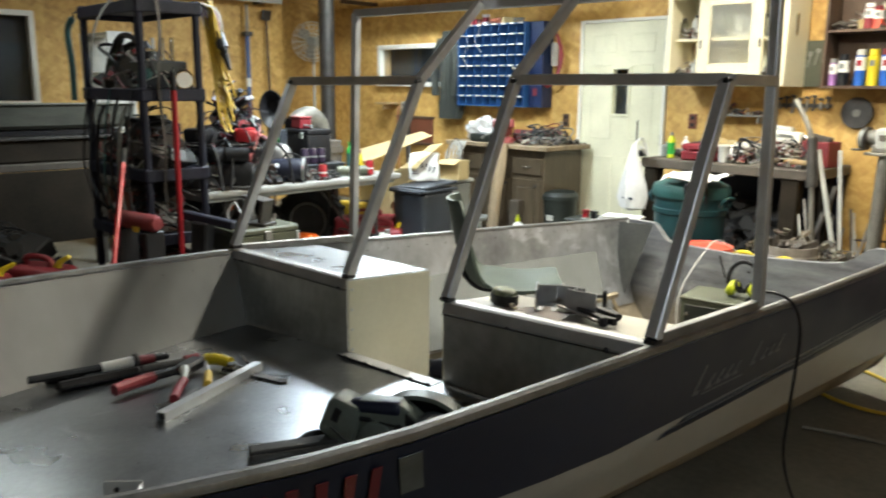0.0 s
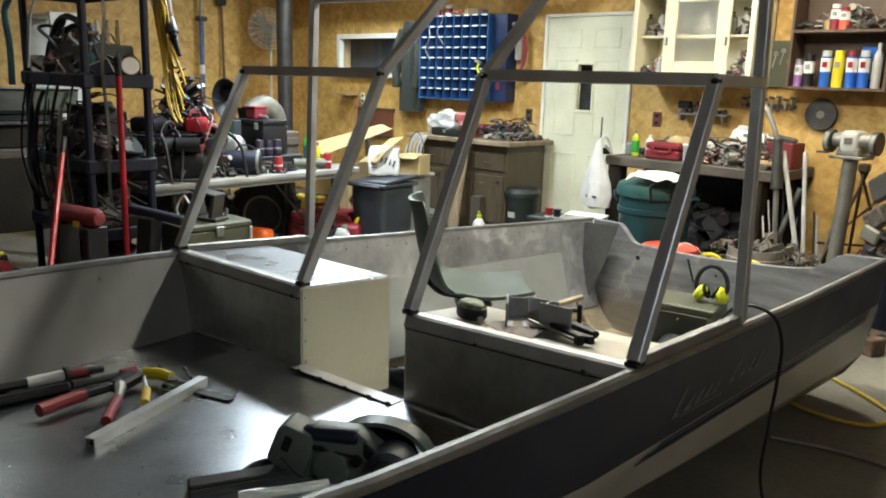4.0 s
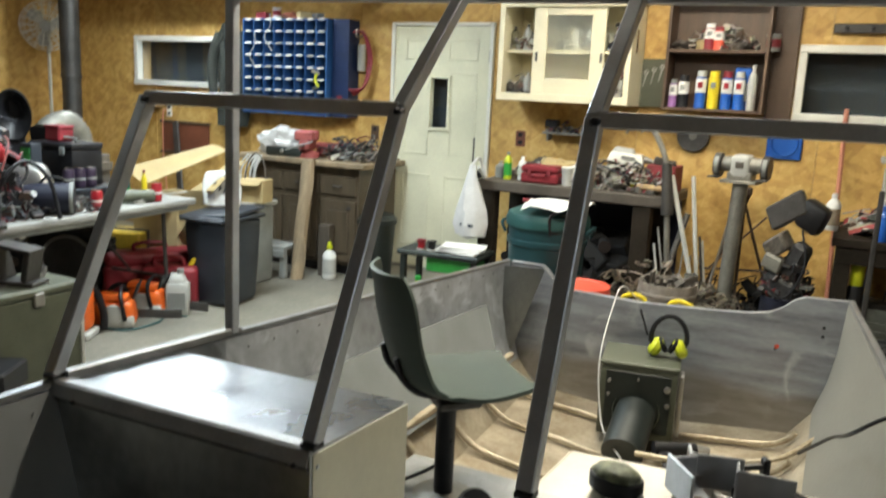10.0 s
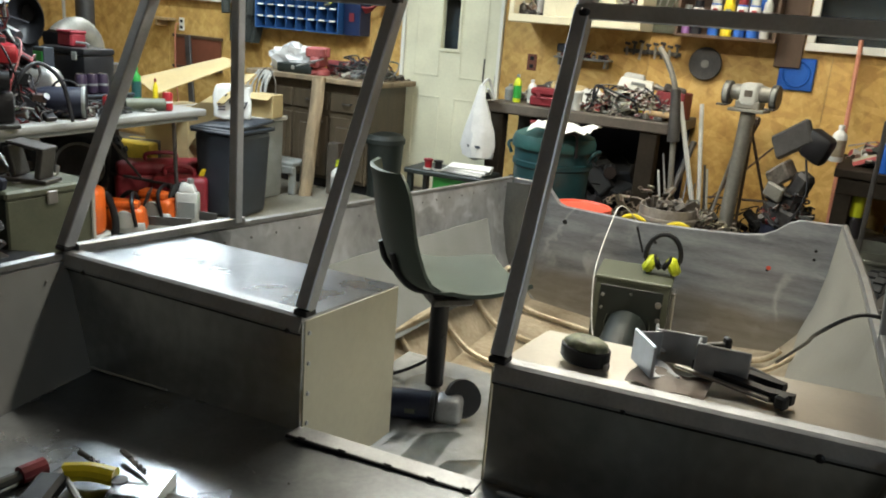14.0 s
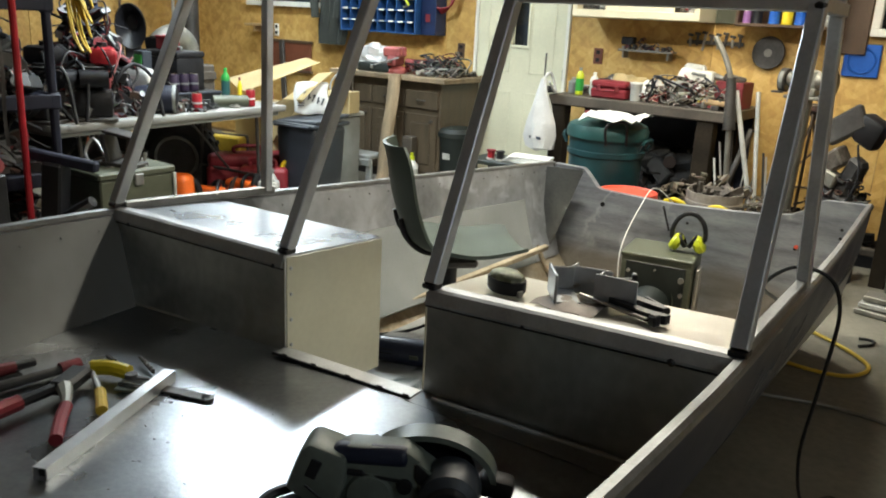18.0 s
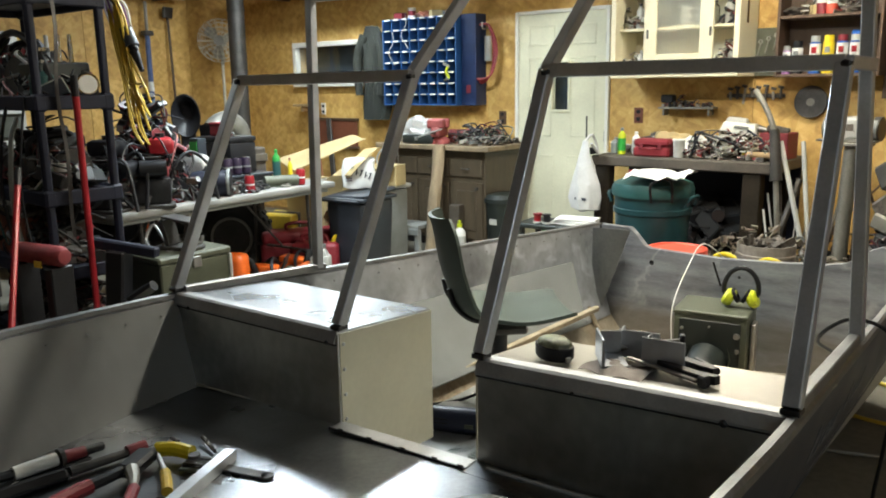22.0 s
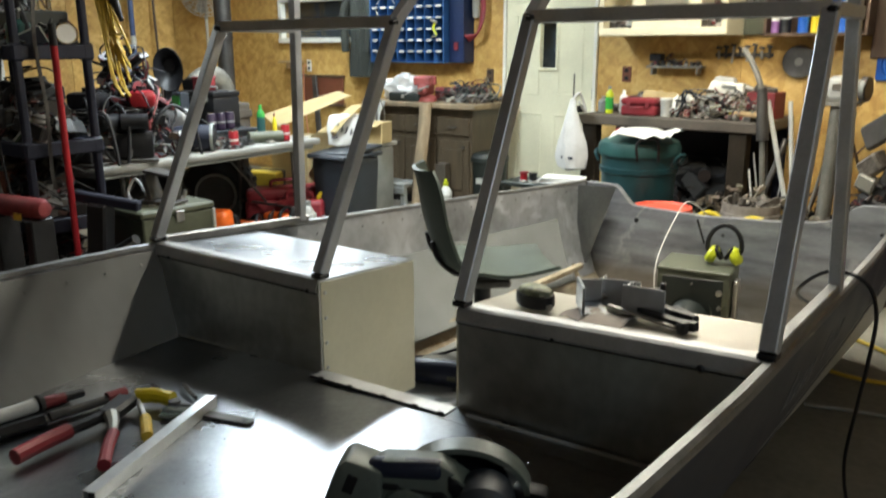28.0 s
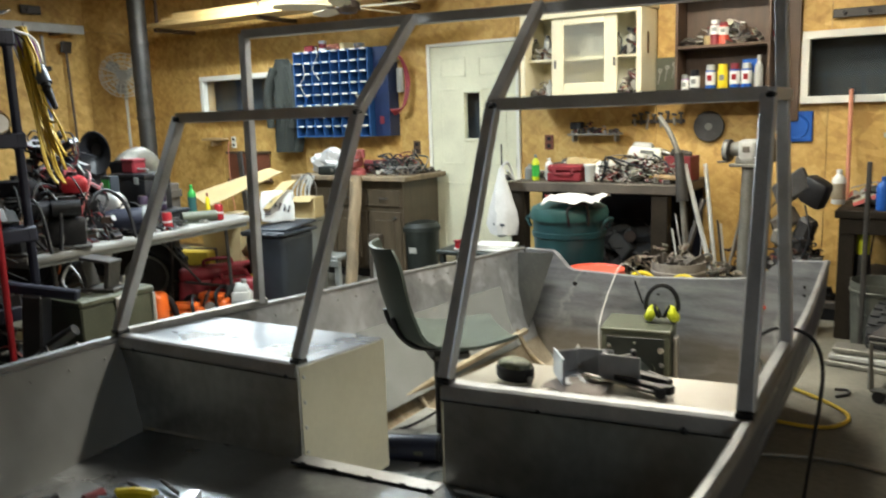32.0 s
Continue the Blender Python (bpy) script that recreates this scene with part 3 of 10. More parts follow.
def wall(name, axis, at, into, u0, u1, holes, label):
    """A wall in the plane axis = at, with thickness away from the room, and OSB sheets on its inner face."""
    bm = bmesh.new()
    th = 0.14
    for a, b, c, d in split(u0, u1, 0.0, ZC + 0.02, holes):
        mid, size = (a + b) / 2, b - a
        pos = at - into * (th / 2 + 0.013)
        box(bm, (size, th, d - c) if axis == "y" else (th, size, d - c), (mid, pos, (c + d) / 2) if axis == "y" else (pos, mid, (c + d) / 2))
    w = structure(name, bm, "wood", label, "wall")
    u = u0
    while u < u1 - 0.01:
        for w0, w1 in ((0.03, 2.44), (2.444, ZC)):
            v = min(u + 1.22, u1)
            pieces = split(u + 0.002, v - 0.002, w0, w1, holes)
            if not pieces:
                continue
            bm = bmesh.new()
            cu, cw = (u + v) / 2, (w0 + w1) / 2
            for a, b, c, d in pieces:
                mid, size = (a + b) / 2 - cu, b - a
                box(bm, (size, 0.011, d - c) if axis == "y" else (0.011, size, d - c), (mid, 0, (c + d) / 2 - cw) if axis == "y" else (0, mid, (c + d) / 2 - cw))
            p = part("osb_panel", bm, OSB, w, smooth=0)
            p.location = (cu, at - into * 0.0055, cw) if axis == "y" else (at - into * 0.0055, cu, cw)
        u += 1.22
    return w


DOOR = (-4.47, -3.53, 0.0, 2.06)
WIN1 = (-7.46, -6.02, 1.46, 1.90)
WIN2 = (-1.29, -0.19, 1.45, 1.905)
wall("wall_north", "y", Y1, -1, X0, X1, [DOOR, WIN1, WIN2], "garage wall of orange-brown strand board sheets")
WIN3 = (2.2, 3.25, 1.24, 2.12)
wall("wall_west", "x", X0, 1, Y0, Y1, [WIN3], "side wall of orange-brown strand board sheets")
wall("wall_east", "x", X1, -1, Y0, Y1, [], "side wall of strand board sheets")
wall("wall_south", "y", Y0, 1, X0, X1, [], "rear wall of strand board sheets")


def window(name, axis, at, into, hole, label, mullion=True):
    a, b, c, d = hole
    w = new(name)
    tagged(w, label, "window", kind="structure")

    def bar(nm, u0, u1, z0, z1, depth, off, material, bevel=0.004):
        size, mid = u1 - u0, (u0 + u1) / 2
        bm = B((size, depth, z1 - z0) if axis == "y" else (depth, size, z1 - z0), (mid, at + into * off, (z0 + z1) / 2) if axis == "y" else (at + into * off, mid, (z0 + z1) / 2), (0, 0, 0), bevel)
        return part(nm, bm, material, w)

    t = 0.032
    bar("window_frame", a - 0.02, b + 0.02, d - t, d + 0.02, 0.07, 0.015, "white_paint")
    bar("window_frame", a - 0.02, b + 0.02, c - 0.02, c + t, 0.08, 0.02, "white_paint")
    bar("window_frame", a - 0.02, a + t, c + t, d - t, 0.07, 0.015, "white_paint")
    bar("window_frame", b - t, b + 0.02, c + t, d - t, 0.07, 0.015, "white_paint")
    if mullion:
        m = (a + b) / 2
        bar("mullion", m - 0.02, m + 0.02, c + t, d - t, 0.05, 0.0, "white_paint")
        p = bar("pane", a + t, m - 0.02, c + t, d - t, 0.006, -0.02, "glass", 0)
        p.visible_shadow = False
        p = bar("pane", m + 0.02, b - t, c + t, d - t, 0.006, -0.03, "glass", 0)
    else:
        p = bar("pane", a + t, b - t, c + t, d - t, 0.006, -0.02, "glass", 0)
    p.visible_shadow = False
    bar("night_backing", a - 0.1, b + 0.1, c - 0.1, d + 0.1, 0.02, -0.2, "night", 0)


window("window_1", "y", Y1, -1, WIN1, "small white-framed window, dark outside", False)
window("window_2", "y", Y1, -1, WIN2, "wide white-framed window, dark outside", False)
window("window_3", "x", X0, 1, WIN3, "white-framed side window, dark outside")

# entry door: leaf, panels, jambs, glazed slot, knob
d = new("door_1")
tagged(d, "closed off-white steel entry door with a narrow glazed slot", "door", kind="structure")
a, b = DOOR[0] + 0.035, DOOR[1] - 0.035
sx0, sx1, sz0, sz1 = -4.08, -3.925, 1.215, 1.615
bm = bmesh.new()
for r in split(a, b, 0.02, 2.03, [(sx0, sx1, sz0, sz1)]):
    box(bm, (r[1] - r[0], 0.044, r[3] - r[2]), ((r[0] + r[1]) / 2, Y1 + 0.01, (r[2] + r[3]) / 2))
leaf = part("leaf", bm, "door_paint", d, smooth=0)
for px0, px1, pz0, pz1 in [(a + 0.10, a + 0.37, 0.20, 0.82), (b - 0.37, b - 0.10, 0.20, 0.82), (a + 0.10, a + 0.34, 0.98, 1.66), (b - 0.34, b - 0.10, 0.98, 1.66), (a + 0.10, a + 0.37, 1.76, 1.93), (b - 0.37, b - 0.10, 1.76, 1.93)]:
    bm = bmesh.new()
    for q in ((px0, px1, pz0, pz0 + 0.018), (px0, px1, pz1 - 0.018, pz1), (px0, px0 + 0.018, pz0, pz1), (px1 - 0.018, px1, pz0, pz1)):
        box(bm, (q[1] - q[0], 0.007, q[3] - q[2]), ((q[0] + q[1]) / 2, Y1 - 0.0125, (q[2] + q[3]) / 2), (0, 0, 0), 0.003)
    part("panel_moulding", bm, "door_paint", leaf)
for q in ((sx0 - 0.025, sx1 + 0.025, sz0 - 0.025, sz0), (sx0 - 0.025, sx1 + 0.025, sz1, sz1 + 0.025), (sx0 - 0.025, sx0, sz0, sz1), (sx1, sx1 + 0.025, sz0, sz1)):
    part("glazing_bead", B((q[1] - q[0], 0.016, q[3] - q[2]), ((q[0] + q[1]) / 2, Y1 - 0.018, (q[2] + q[3]) / 2), (0, 0, 0), 0.004), "door_paint", leaf)
p = part("pane", B((sx1 - sx0, 0.006, sz1 - sz0), ((sx0 + sx1) / 2, Y1 + 0.01, (sz0 + sz1) / 2)), "glass", leaf)
p.visible_shadow = False
part("night_backing", B((1.2, 0.02, 2.2), ((a + b) / 2, Y1 + 0.16, 1.1)), "night", d)
for q in ((DOOR[0], a, 0.0, 2.06), (b, DOOR[1], 0.0, 2.06), (a, b, 2.032, 2.06)):
    part("door_frame", B((q[1] - q[0] - 0.003, 0.12, q[3] - q[2]), ((q[0] + q[1]) / 2, Y1 + 0.03, (q[2] + q[3]) / 2), (0, 0, 0), 0.004), "white_paint", d)
part("threshold", B((b - a, 0.1, 0.018), ((a + b) / 2, Y1 + 0.02, 0.009), (0, 0, 0), 0.004), "steel", d)
part("door_knob", L([(0, 0), (0.032, 0.0), (0.032, 0.006), (0.012, 0.012), (0.012, 0.035), (0.026, 0.045), (0.029, 0.058), (0.02, 0.068), (0, 0.07)], 18, (-4.375, Y1 - 0.012, 0.90), (90, 0, 0)), "chrome", d, "worn brass door knob")
for z in (0.25, 1.0, 1.8):
    part("hinge", C((b + 0.004, Y1 - 0.022, z - 0.045), (b + 0.004, Y1 - 0.022, z + 0.045), 0.008, seg=8), "steel", d)

# ---- boat ----
STATIONS = [
    (4.62, [(0.775, 0.713), (0.76, 0.50), (0.72, 0.25), (0.60, 0.09), (0.0, 0.03)]),
    (3.3, [(0.84, 0.79), (0.80, 0.56), (0.71, 0.33), (0.53, 0.14), (0.0, 0.04)]),
    (2.0, [(0.875, 0.868), (0.805, 0.60), (0.68, 0.40), (0.46, 0.20), (0.0, 0.05)]),
    (1.3, [(0.845, 0.885), (0.675, 0.60), (0.54, 0.42), (0.37, 0.25), (0.0, 0.08)]),
    (0.5, [(0.66, 0.925), (0.46, 0.66), (0.33, 0.48), (0.21, 0.33), (0.0, 0.16)]),
    (-0.2, [(0.34, 0.96), (0.21, 0.72), (0.14, 0.56), (0.08, 0.45), (0.0, 0.35)]),
    (-0.7, [(0.02, 1.0), (0.016, 0.85), (0.012, 0.75), (0.008, 0.7), (0.0, 0.65)]),
]


def keel_x(y):
    return -1.515 - 0.032 * (y - 2.1)


def section(y):
    """Half section of the hull at y: five points (half width, height), smooth between the stations."""
    st = STATIONS
    k = 0
    while k < len(st) - 2 and y < st[k + 1][0]:
        k += 1
    p0, p1, p2, p3 = st[max(k - 1, 0)], st[k], st[k + 1], st[min(k + 2, len(st) - 1)]
    t = (p1[0] - y) / (p1[0] - p2[0])
    out = []
    for a, b, c, d in zip(p0[1], p1[1], p2[1], p3[1]):
        q = []
        for i in (0, 1):
            m1, m2 = (c[i] - a[i]) * 0.5, (d[i] - b[i]) * 0.5
            if k == 0:
                m1 = c[i] - b[i]
            h = t * t * (3 - 2 * t)
            q.append(b[i] + (c[i] - b[i]) * (0.5 * t + 0.5 * h) + 0.35 * (t * (1 - t) ** 2 * m1 - t * t * (1 - t) * m2))
        out.append(tuple(q))
    return out


def hull_point(y, side, f):
    """A point of the hull: side -1 port, 1 starboard; f 0 at the gunwale to 4 at the keel."""
    s = section(y)
    i = min(int(f), 3)
    t = f - i
    w = s[i][0] + (s[i + 1][0] - s[i][0]) * t
    z = s[i][1] + (s[i + 1][1] - s[i][1]) * t
    roll = 0.015 if side > 0 else -0.025
    return Vector((keel_x(y) + side * w, y, z + roll * w / 0.875))


boat = thing("boat", (-1.52, 2.0, 0.0), "open aluminium fishing boat being refitted, navy and grey outside", "boat")
BX = Vector((1.52, -2.0, 0.0))
YS = [4.62 - 0.19 * k for k in range(29)]


def boat_part(name, bm, material, label="", smooth=30, parent=None):
    for v in bm.verts:
        v.co += BX
    return part(name, bm, material, parent or boat, label, smooth)


for side, nm in ((-1, "port"), (1, "starboard")):
    bm = bmesh.new()
    rows = [[hull_point(y, side, f) for f in (0, 0.5, 1, 1.5, 2)] for y in YS]
    sheet(bm, rows, 0.006 * -side)
    boat_part("hull_side", bm, "alu_old" if side < 0 else "hull_grey", "riveted aluminium side sheet")
    bm = bmesh.new()
    rows = [[hull_point(y, side, f) for f in (2, 2.35, 2.7, 3, 3.5, 4)] for y in YS]
    sheet(bm, rows, 0.006 * -side)
    boat_part("hull_bottom", bm, "alu_dirty", "tan-stained bottom sheet")
    # inner face of the sides, older metal abaft the consoles, clean sheet before them
    for ya, yb, mt, lab in ((4.6, 2.12, "alu_old" if side < 0 else "pale_lining", "scuffed inner side sheet"), (2.09, 0.0, "lining", "clean new side lining")):
        bm = bmesh.new()
        ys = [ya + (yb - ya) * k / 12 for k in range(13)]
        rows = [[hull_point(y, side, f) - Vector((side * 0.012, 0, 0)) for f in (0.03, 0.5, 1, 1.6, 2.2)] for y in ys]
        sheet(bm, rows, 0.003 * -side)
        boat_part("side_lining", bm, mt, lab)
    # rolled gunwale
    bm = bmesh.new()
    rows = []
    for y in YS:
        p = hull_point(y, side, 0)
        prof = [(-0.009, -0.004), (-0.007, 0.006), (0.006, 0.008), (0.011, 0.004), (0.013, -0.002), (0.012, -0.007)]
        rows.append([p + Vector((side * u, 0, w)) for u, w in prof])
    sheet(bm, rows, 0.003 * -side)
    boat_part("gunwale", bm, "alu_rail", "dull folded aluminium gunwale")

# navy band and pinstripes on the starboard side
def band(name, y0, y1, f0, f1, proud, material, n=24, slant=0.0):
    bm = bmesh.new()
    rows = []
    for k in range(n + 1):
        y = y0 + (y1 - y0) * k / n
        row = []
        for j in range(4):
            f = f0 + (f1 - f0) * j / 3
            row.append(hull_point(y + slant * (j / 3), 1, f) + Vector((proud + 0.008, 0, -0.003)))
        rows.append(row)
    sheet(bm, rows, -0.0015)
    return boat_part(name, bm, material)


band("navy_band", 4.60, -0.5, 0.05, 0.93, 0.003, "navy")
band("pinstripe", 4.45, 2.40, 0.97, 1.02, 0.003, "navy_faded", slant=-0.02)
band("pinstripe", 4.45, 2.34, 1.06, 1.17, 0.003, "navy", slant=-0.03)
band("white_patch", 1.425, 1.375, 0.14, 0.50, 0.006, "patch_grey", 4, 0.05)
# registration marks as plain bars
for k in range(8):
    y = 1.345 - 0.050 * k
    band("registration_bar", y, y - 0.020, 0.16, 0.50, 0.005, "red_print", 3, 0.03)
# script name as small slanted silver strokes
for k, (y, f0, f1) in enumerate([(2.40, 0.40, 0.72), (2.47, 0.55, 0.71), (2.525, 0.54, 0.70), (2.58, 0.54, 0.69), (2.63, 0.53, 0.69), (2.75, 0.38, 0.67), (2.82, 0.52, 0.66), (2.875, 0.50, 0.65), (2.93, 0.42, 0.65)]):
    band("script_stroke", y, y + 0.012, f1, f0, 0.005, "silver_print", 2, 0.035)
    band("script_stroke", y + 0.012, y + 0.036, f1, f1 - 0.035, 0.005, "silver_print", 2, 0.006)
band("script_underline", 2.46, 2.72, 0.745, 0.765, 0.005, "silver_print", 6)

# transom with its motor cut-out
xk = keel_x(4.62)
outline = [(-0.765, 0.69), (-0.60, 0.688), (-0.575, 0.67), (-0.51, 0.60), (-0.48, 0.588), (-0.10, 0.580), (0.22, 0.598), (0.38, 0.612), (0.46, 0.628), (0.51, 0.655), (0.56, 0.70), (0.60, 0.718), (0.765, 0.725),
           (0.76, 0.48), (0.72, 0.25), (0.66, 0.15), (0.58, 0.085), (0.3, 0.055), (0.0, 0.03), (-0.3, 0.045), (-0.58, 0.075), (-0.66, 0.14), (-0.72, 0.24), (-0.757, 0.48)]
bm = bmesh.new()
prism(bm, outline, 0.04, Matrix.Translation((xk, 4.66, 0)) @ pose(0, 0, 0, 90, 0, 0))
boat_part("transom", bm, "transom", "scuffed grey transom plate with a motor cut-out", 0)
for x, z in ((-2.06, 0.515), (-1.09, 0.475), (-1.60, 0.50), (-0.91, 0.60), (-0.91, 0.56), (-2.30, 0.60)):
    bm = C((x, 4.621, z), (x, 4.617, z), 0.013 if z == 0.515 else 0.007, seg=10)
    boat_part("bolt_hole", bm, "black")
boat_part("red_mark", C((-1.085, 4.6195, 0.485), (-1.085, 4.6165, 0.485), 0.010, seg=12), "coral", "small red paint mark")
# left knee plate beside the transom
bm = bmesh.new()
prism(bm, [(0, 0), (0.20, 0.0), (0.06, -0.42), (0, -0.45)], 0.004, Matrix.Translation((-2.345, 4.50, 0.69)) @ pose(0, 0, 0, 90, 0, 14))
boat_part("corner_knee", bm, "alu_deck", "bent corner knee plate", 0)

# fore deck at the height of the lip between the consoles
bm = bmesh.new()
ys = [2.045 - 0.2 * k for k in range(12)]
rows = []
for y in ys:
    l, r = hull_point(y, -1, 1.02).x + 0.02, hull_point(y, 1, 1.02).x - 0.02
    rows.append([Vector((l + (r - l) * j / 6, y, 0.577 + 0.042 * min(1.0, max(0.0, (l + (r - l) * j / 6 + 2.32) / 0.64)) + 0.002 * math.sin(j * 2.1 + y * 3))) for j in range(7)])
sheet(bm, rows, 0.004)
boat_part("fore_deck", bm, "alu_deck", "bare scratched aluminium fore deck")
edge_x = hull_point(2.09, 1, 1.02).x - 0.03
bm = B((edge_x + 1.30, 0.10, 0.004), ((edge_x - 1.30) / 2, 2.085, 0.6195), (0, 0, 2), 0.001)
boat_part("deck_edge_strip", bm, "alu_deck", "deck sheet edge under the console")
bm = B((0.40, 0.045, 0.006), (-1.49, 2.044, 0.622), (0, 0, 5), 0.002)
boat_part("deck_lip", bm, "alu_edge", "riveted joining strip")
bm = B((0.40, 0.004, 0.30), (-1.49, 2.055, 0.465), (0, 0, 2))
boat_part("deck_riser", bm, "alu")
for k, x in enumerate((-1.66, -1.57, -1.47, -1.38, -1.31)):
    bm = bmesh.new()
    q = 2.019 + 0.0875 * (x + 1.49)
    pipe(bm, [(x, q + 0.004, 0.626), (x + 0.008, q - 0.001, 0.629), (x + 0.016, q + 0.003, 0.627)], 0.0022, 6)
    boat_part("rivet_clamp", bm, "black")

bm = B((0.40, 0.005, 0.007), (-1.49, 2.0195, 0.622), (0, 0, 5), 0.001)
boat_part("deck_seam", bm, "black", "dark open seam along the joining strip")
# Pale strip imitates the highlight on the joint of console and deck.
bm = B((0.56, 0.007, 0.006), (-0.975, 2.092, 0.6235), (0, 0, 5), 0.001)
boat_part("console_foot_flange", bm, "hull_grey", "pale strip painting the highlight along the console foot")

# cockpit floor with clear film, ribs and side plank
bm = bmesh.new()
rows = [[Vector((keel_x(y) + u, y, 0.275 + 0.004 * math.sin(9 * u + 5 * y))) for u in (-0.55, -0.3, -0.1, 0.1, 0.3, 0.55)] for y in (2.07, 2.25, 2.45, 2.65, 2.85, 3.05, 3.2)]
sheet(bm, rows, 0.012)
boat_part("cockpit_floor", bm, "film_floor", "film-covered aluminium cockpit floor")
for y in (3.30, 3.66, 4.02, 4.38):
    bm = bmesh.new()
    pts = [hull_point(y, -1, f) + Vector((0.014, 0, 0.02)) for f in (1.9, 2.3, 2.7, 3.1, 3.5, 3.9)] + [hull_point(y, 1, f) + Vector((-0.014, 0, 0.02)) for f in (3.5, 3.1, 2.8, 2.55)]
    pipe(bm, pts, 0.013, 8, per=3)
    boat_part("rib", bm, "alu_dirty", "rounded floor rib")
bm = B((0.028, 2.0, 0.028), (-2.2, 3.3, 0.315), (0, 12, 0), 0.004)
boat_part("stringer", bm, "alu_dirty", "stained angle stringer")
bm = bmesh.new()
rows = [[hull_point(y, -1, f) + Vector((0.035 + 0.02 * (f - 1), 0, 0)) for f in (0.75, 1.2, 1.7, 2.1)] for y in (2.15, 2.5, 2.9, 3.4, 3.9, 4.25)]
sheet(bm, rows, 0.012)
boat_part("side_panel", bm, "carpet", "loose grey side panel")
# rivets along the port gunwale
for k in range(26):
    y = 4.5 - 0.115 * k
    p = hull_point(y, -1, 0.16) + Vector((0.017, 0, 0))
    bm = L([(0.0036, -0.001), (0.0032, 0.0015), (0, 0.002)], 8, p, (0, 62, 0))
    boat_part("rivet", bm, "lining")

# timbers that carry the hull
for y, z in ((3.9, 0.035), (1.4, 0.075)):
    t = thing("timber_block", (keel_x(y), y, 0), "dark timber block under the keel on the floor", "timber", "keel timbers")
    part("block", B((0.7, 0.14, z), (0, 0, z / 2), (0, 0, 0), 0.006), "bench_wood", t)


# ---- consoles ----
def console(name, x0, x1, yf0, yf1, zt0, zt1, depth, zb, label, low, wrap, floor_z, top):
    """A sheet-metal console: x0..x1, its front from yf0 to yf1, its top from zt0 to zt1."""
    c = thing(name, ((x0 + x1) / 2, (yf0 + yf1) / 2, 0.613), label, "boat console", "boat consoles")
    o = Vector(((x0 + x1) / 2, (yf0 + yf1) / 2, 0.613))

    def plate(nm, corners, thick, material, lab=""):
        bm = bmesh.new()
        a, b, d_, e = [Vector(q) - o for q in corners]
        n = 6
        rows = []
        for i in range(n + 1):
            l, r = a.lerp(e, i / n), b.lerp(d_, i / n)
            rows.append([l.lerp(r, j / n) for j in range(n + 1)])
        nrm = (b - a).cross(e - a).normalized()
        for i in range(1, n):
            for j in range(1, n):
                rows[i][j] = rows[i][j] + nrm * 0.0024 * math.sin(2.3 * i + j) * math.sin(1.7 * j + x0)
        sheet(bm, rows, thick)
        return part(nm, bm, material, c, lab)

    plate("top", [(x0, yf0 + 0.002, zt0), (x1, yf1 + 0.002, zt1), (x1, yf1 + depth, zt1 - 0.02), (x0, yf0 + depth, zt0 - 0.02)], 0.003, top, "bright sheet-metal top")
    plate("front_panel", [(x0 + wrap[0], yf0, floor_z[0]), (x1 - wrap[1], yf1, floor_z[1]), (x1, yf1, zt1 - 0.004), (x0, yf0, zt0 - 0.004)], 0.003, "alu_front", "brushed front sheet")
    inner = x1 if low > 0 else x0
    yf = yf1 if low > 0 else yf0
    zt = zt1 if low > 0 else zt0
    s = 0.004 * low
    plate("side_panel", [(inner + s, yf, zb), (inner + s, yf + depth, zb), (inner + s, yf + depth, zt - 0.02), (inner + s, yf, zt - 0.002)], 0.003 * low, "film_metal", "side sheet under film")
    # folded angle along the front edge
    for (q, r, nm) in (((x0, yf0 - 0.004, zt0), (x1, yf1 - 0.004, zt1), "edge_angle"),):
        a, b = Vector(q) - o, Vector(r) - o
        bm = bmesh.new()
        rows = []
        for k in range(9):
            p = a.lerp(b, k / 8)
            rows.append([p + Vector((0, 0.034, 0.005)), p + Vector((0, 0.008, 0.005)), p + Vector((0, 0.003, 0.002)), p + Vector((0, -0.006, -0.022)), p + Vector((0, -0.005, -0.026))])
        sheet(bm, rows, 0.003)
        part(nm, bm, "alu_edge", c, "bolted front edge angle")
        # Thin black bead stands in for the shadow gap below the angle.
        bm = bmesh.new()
        pipe(bm, [a.lerp(b, k / 8) + Vector((0, -0.003, -0.030)) for k in range(9)], 0.0028, 6, smooth=False)
        part("edge_shadow_line", bm, "black", c, "black line painting the shadow gap under the edge angle")
    for k, br in (((0.82, 0.008), (0.36, 0.005)) if low < 0 else ((0.12, 0.006), (0.96, 0.006))):
        p = Vector((x0, yf0, zt0)).lerp(Vector((x1, yf1, zt1)), k) - o + Vector((0, -0.010, -0.026))
        part("edge_clip", L([(br, -0.006), (br, 0.003), (br * 0.6, 0.007), (0, 0.008)], 10, p, (90, 0, 0)), "black", c)
    for k in range(4):
        zz = zb + 0.17 + (zt - zb - 0.2) * k / 3
        part("rivet", L([(0.005, 0), (0.004, 0.003), (0, 0.004)], 8, Vector((inner + s * 1.8, yf + 0.012, zz)) - o, (0, 90 * low, 0)), "alu_tube", c)
    return c


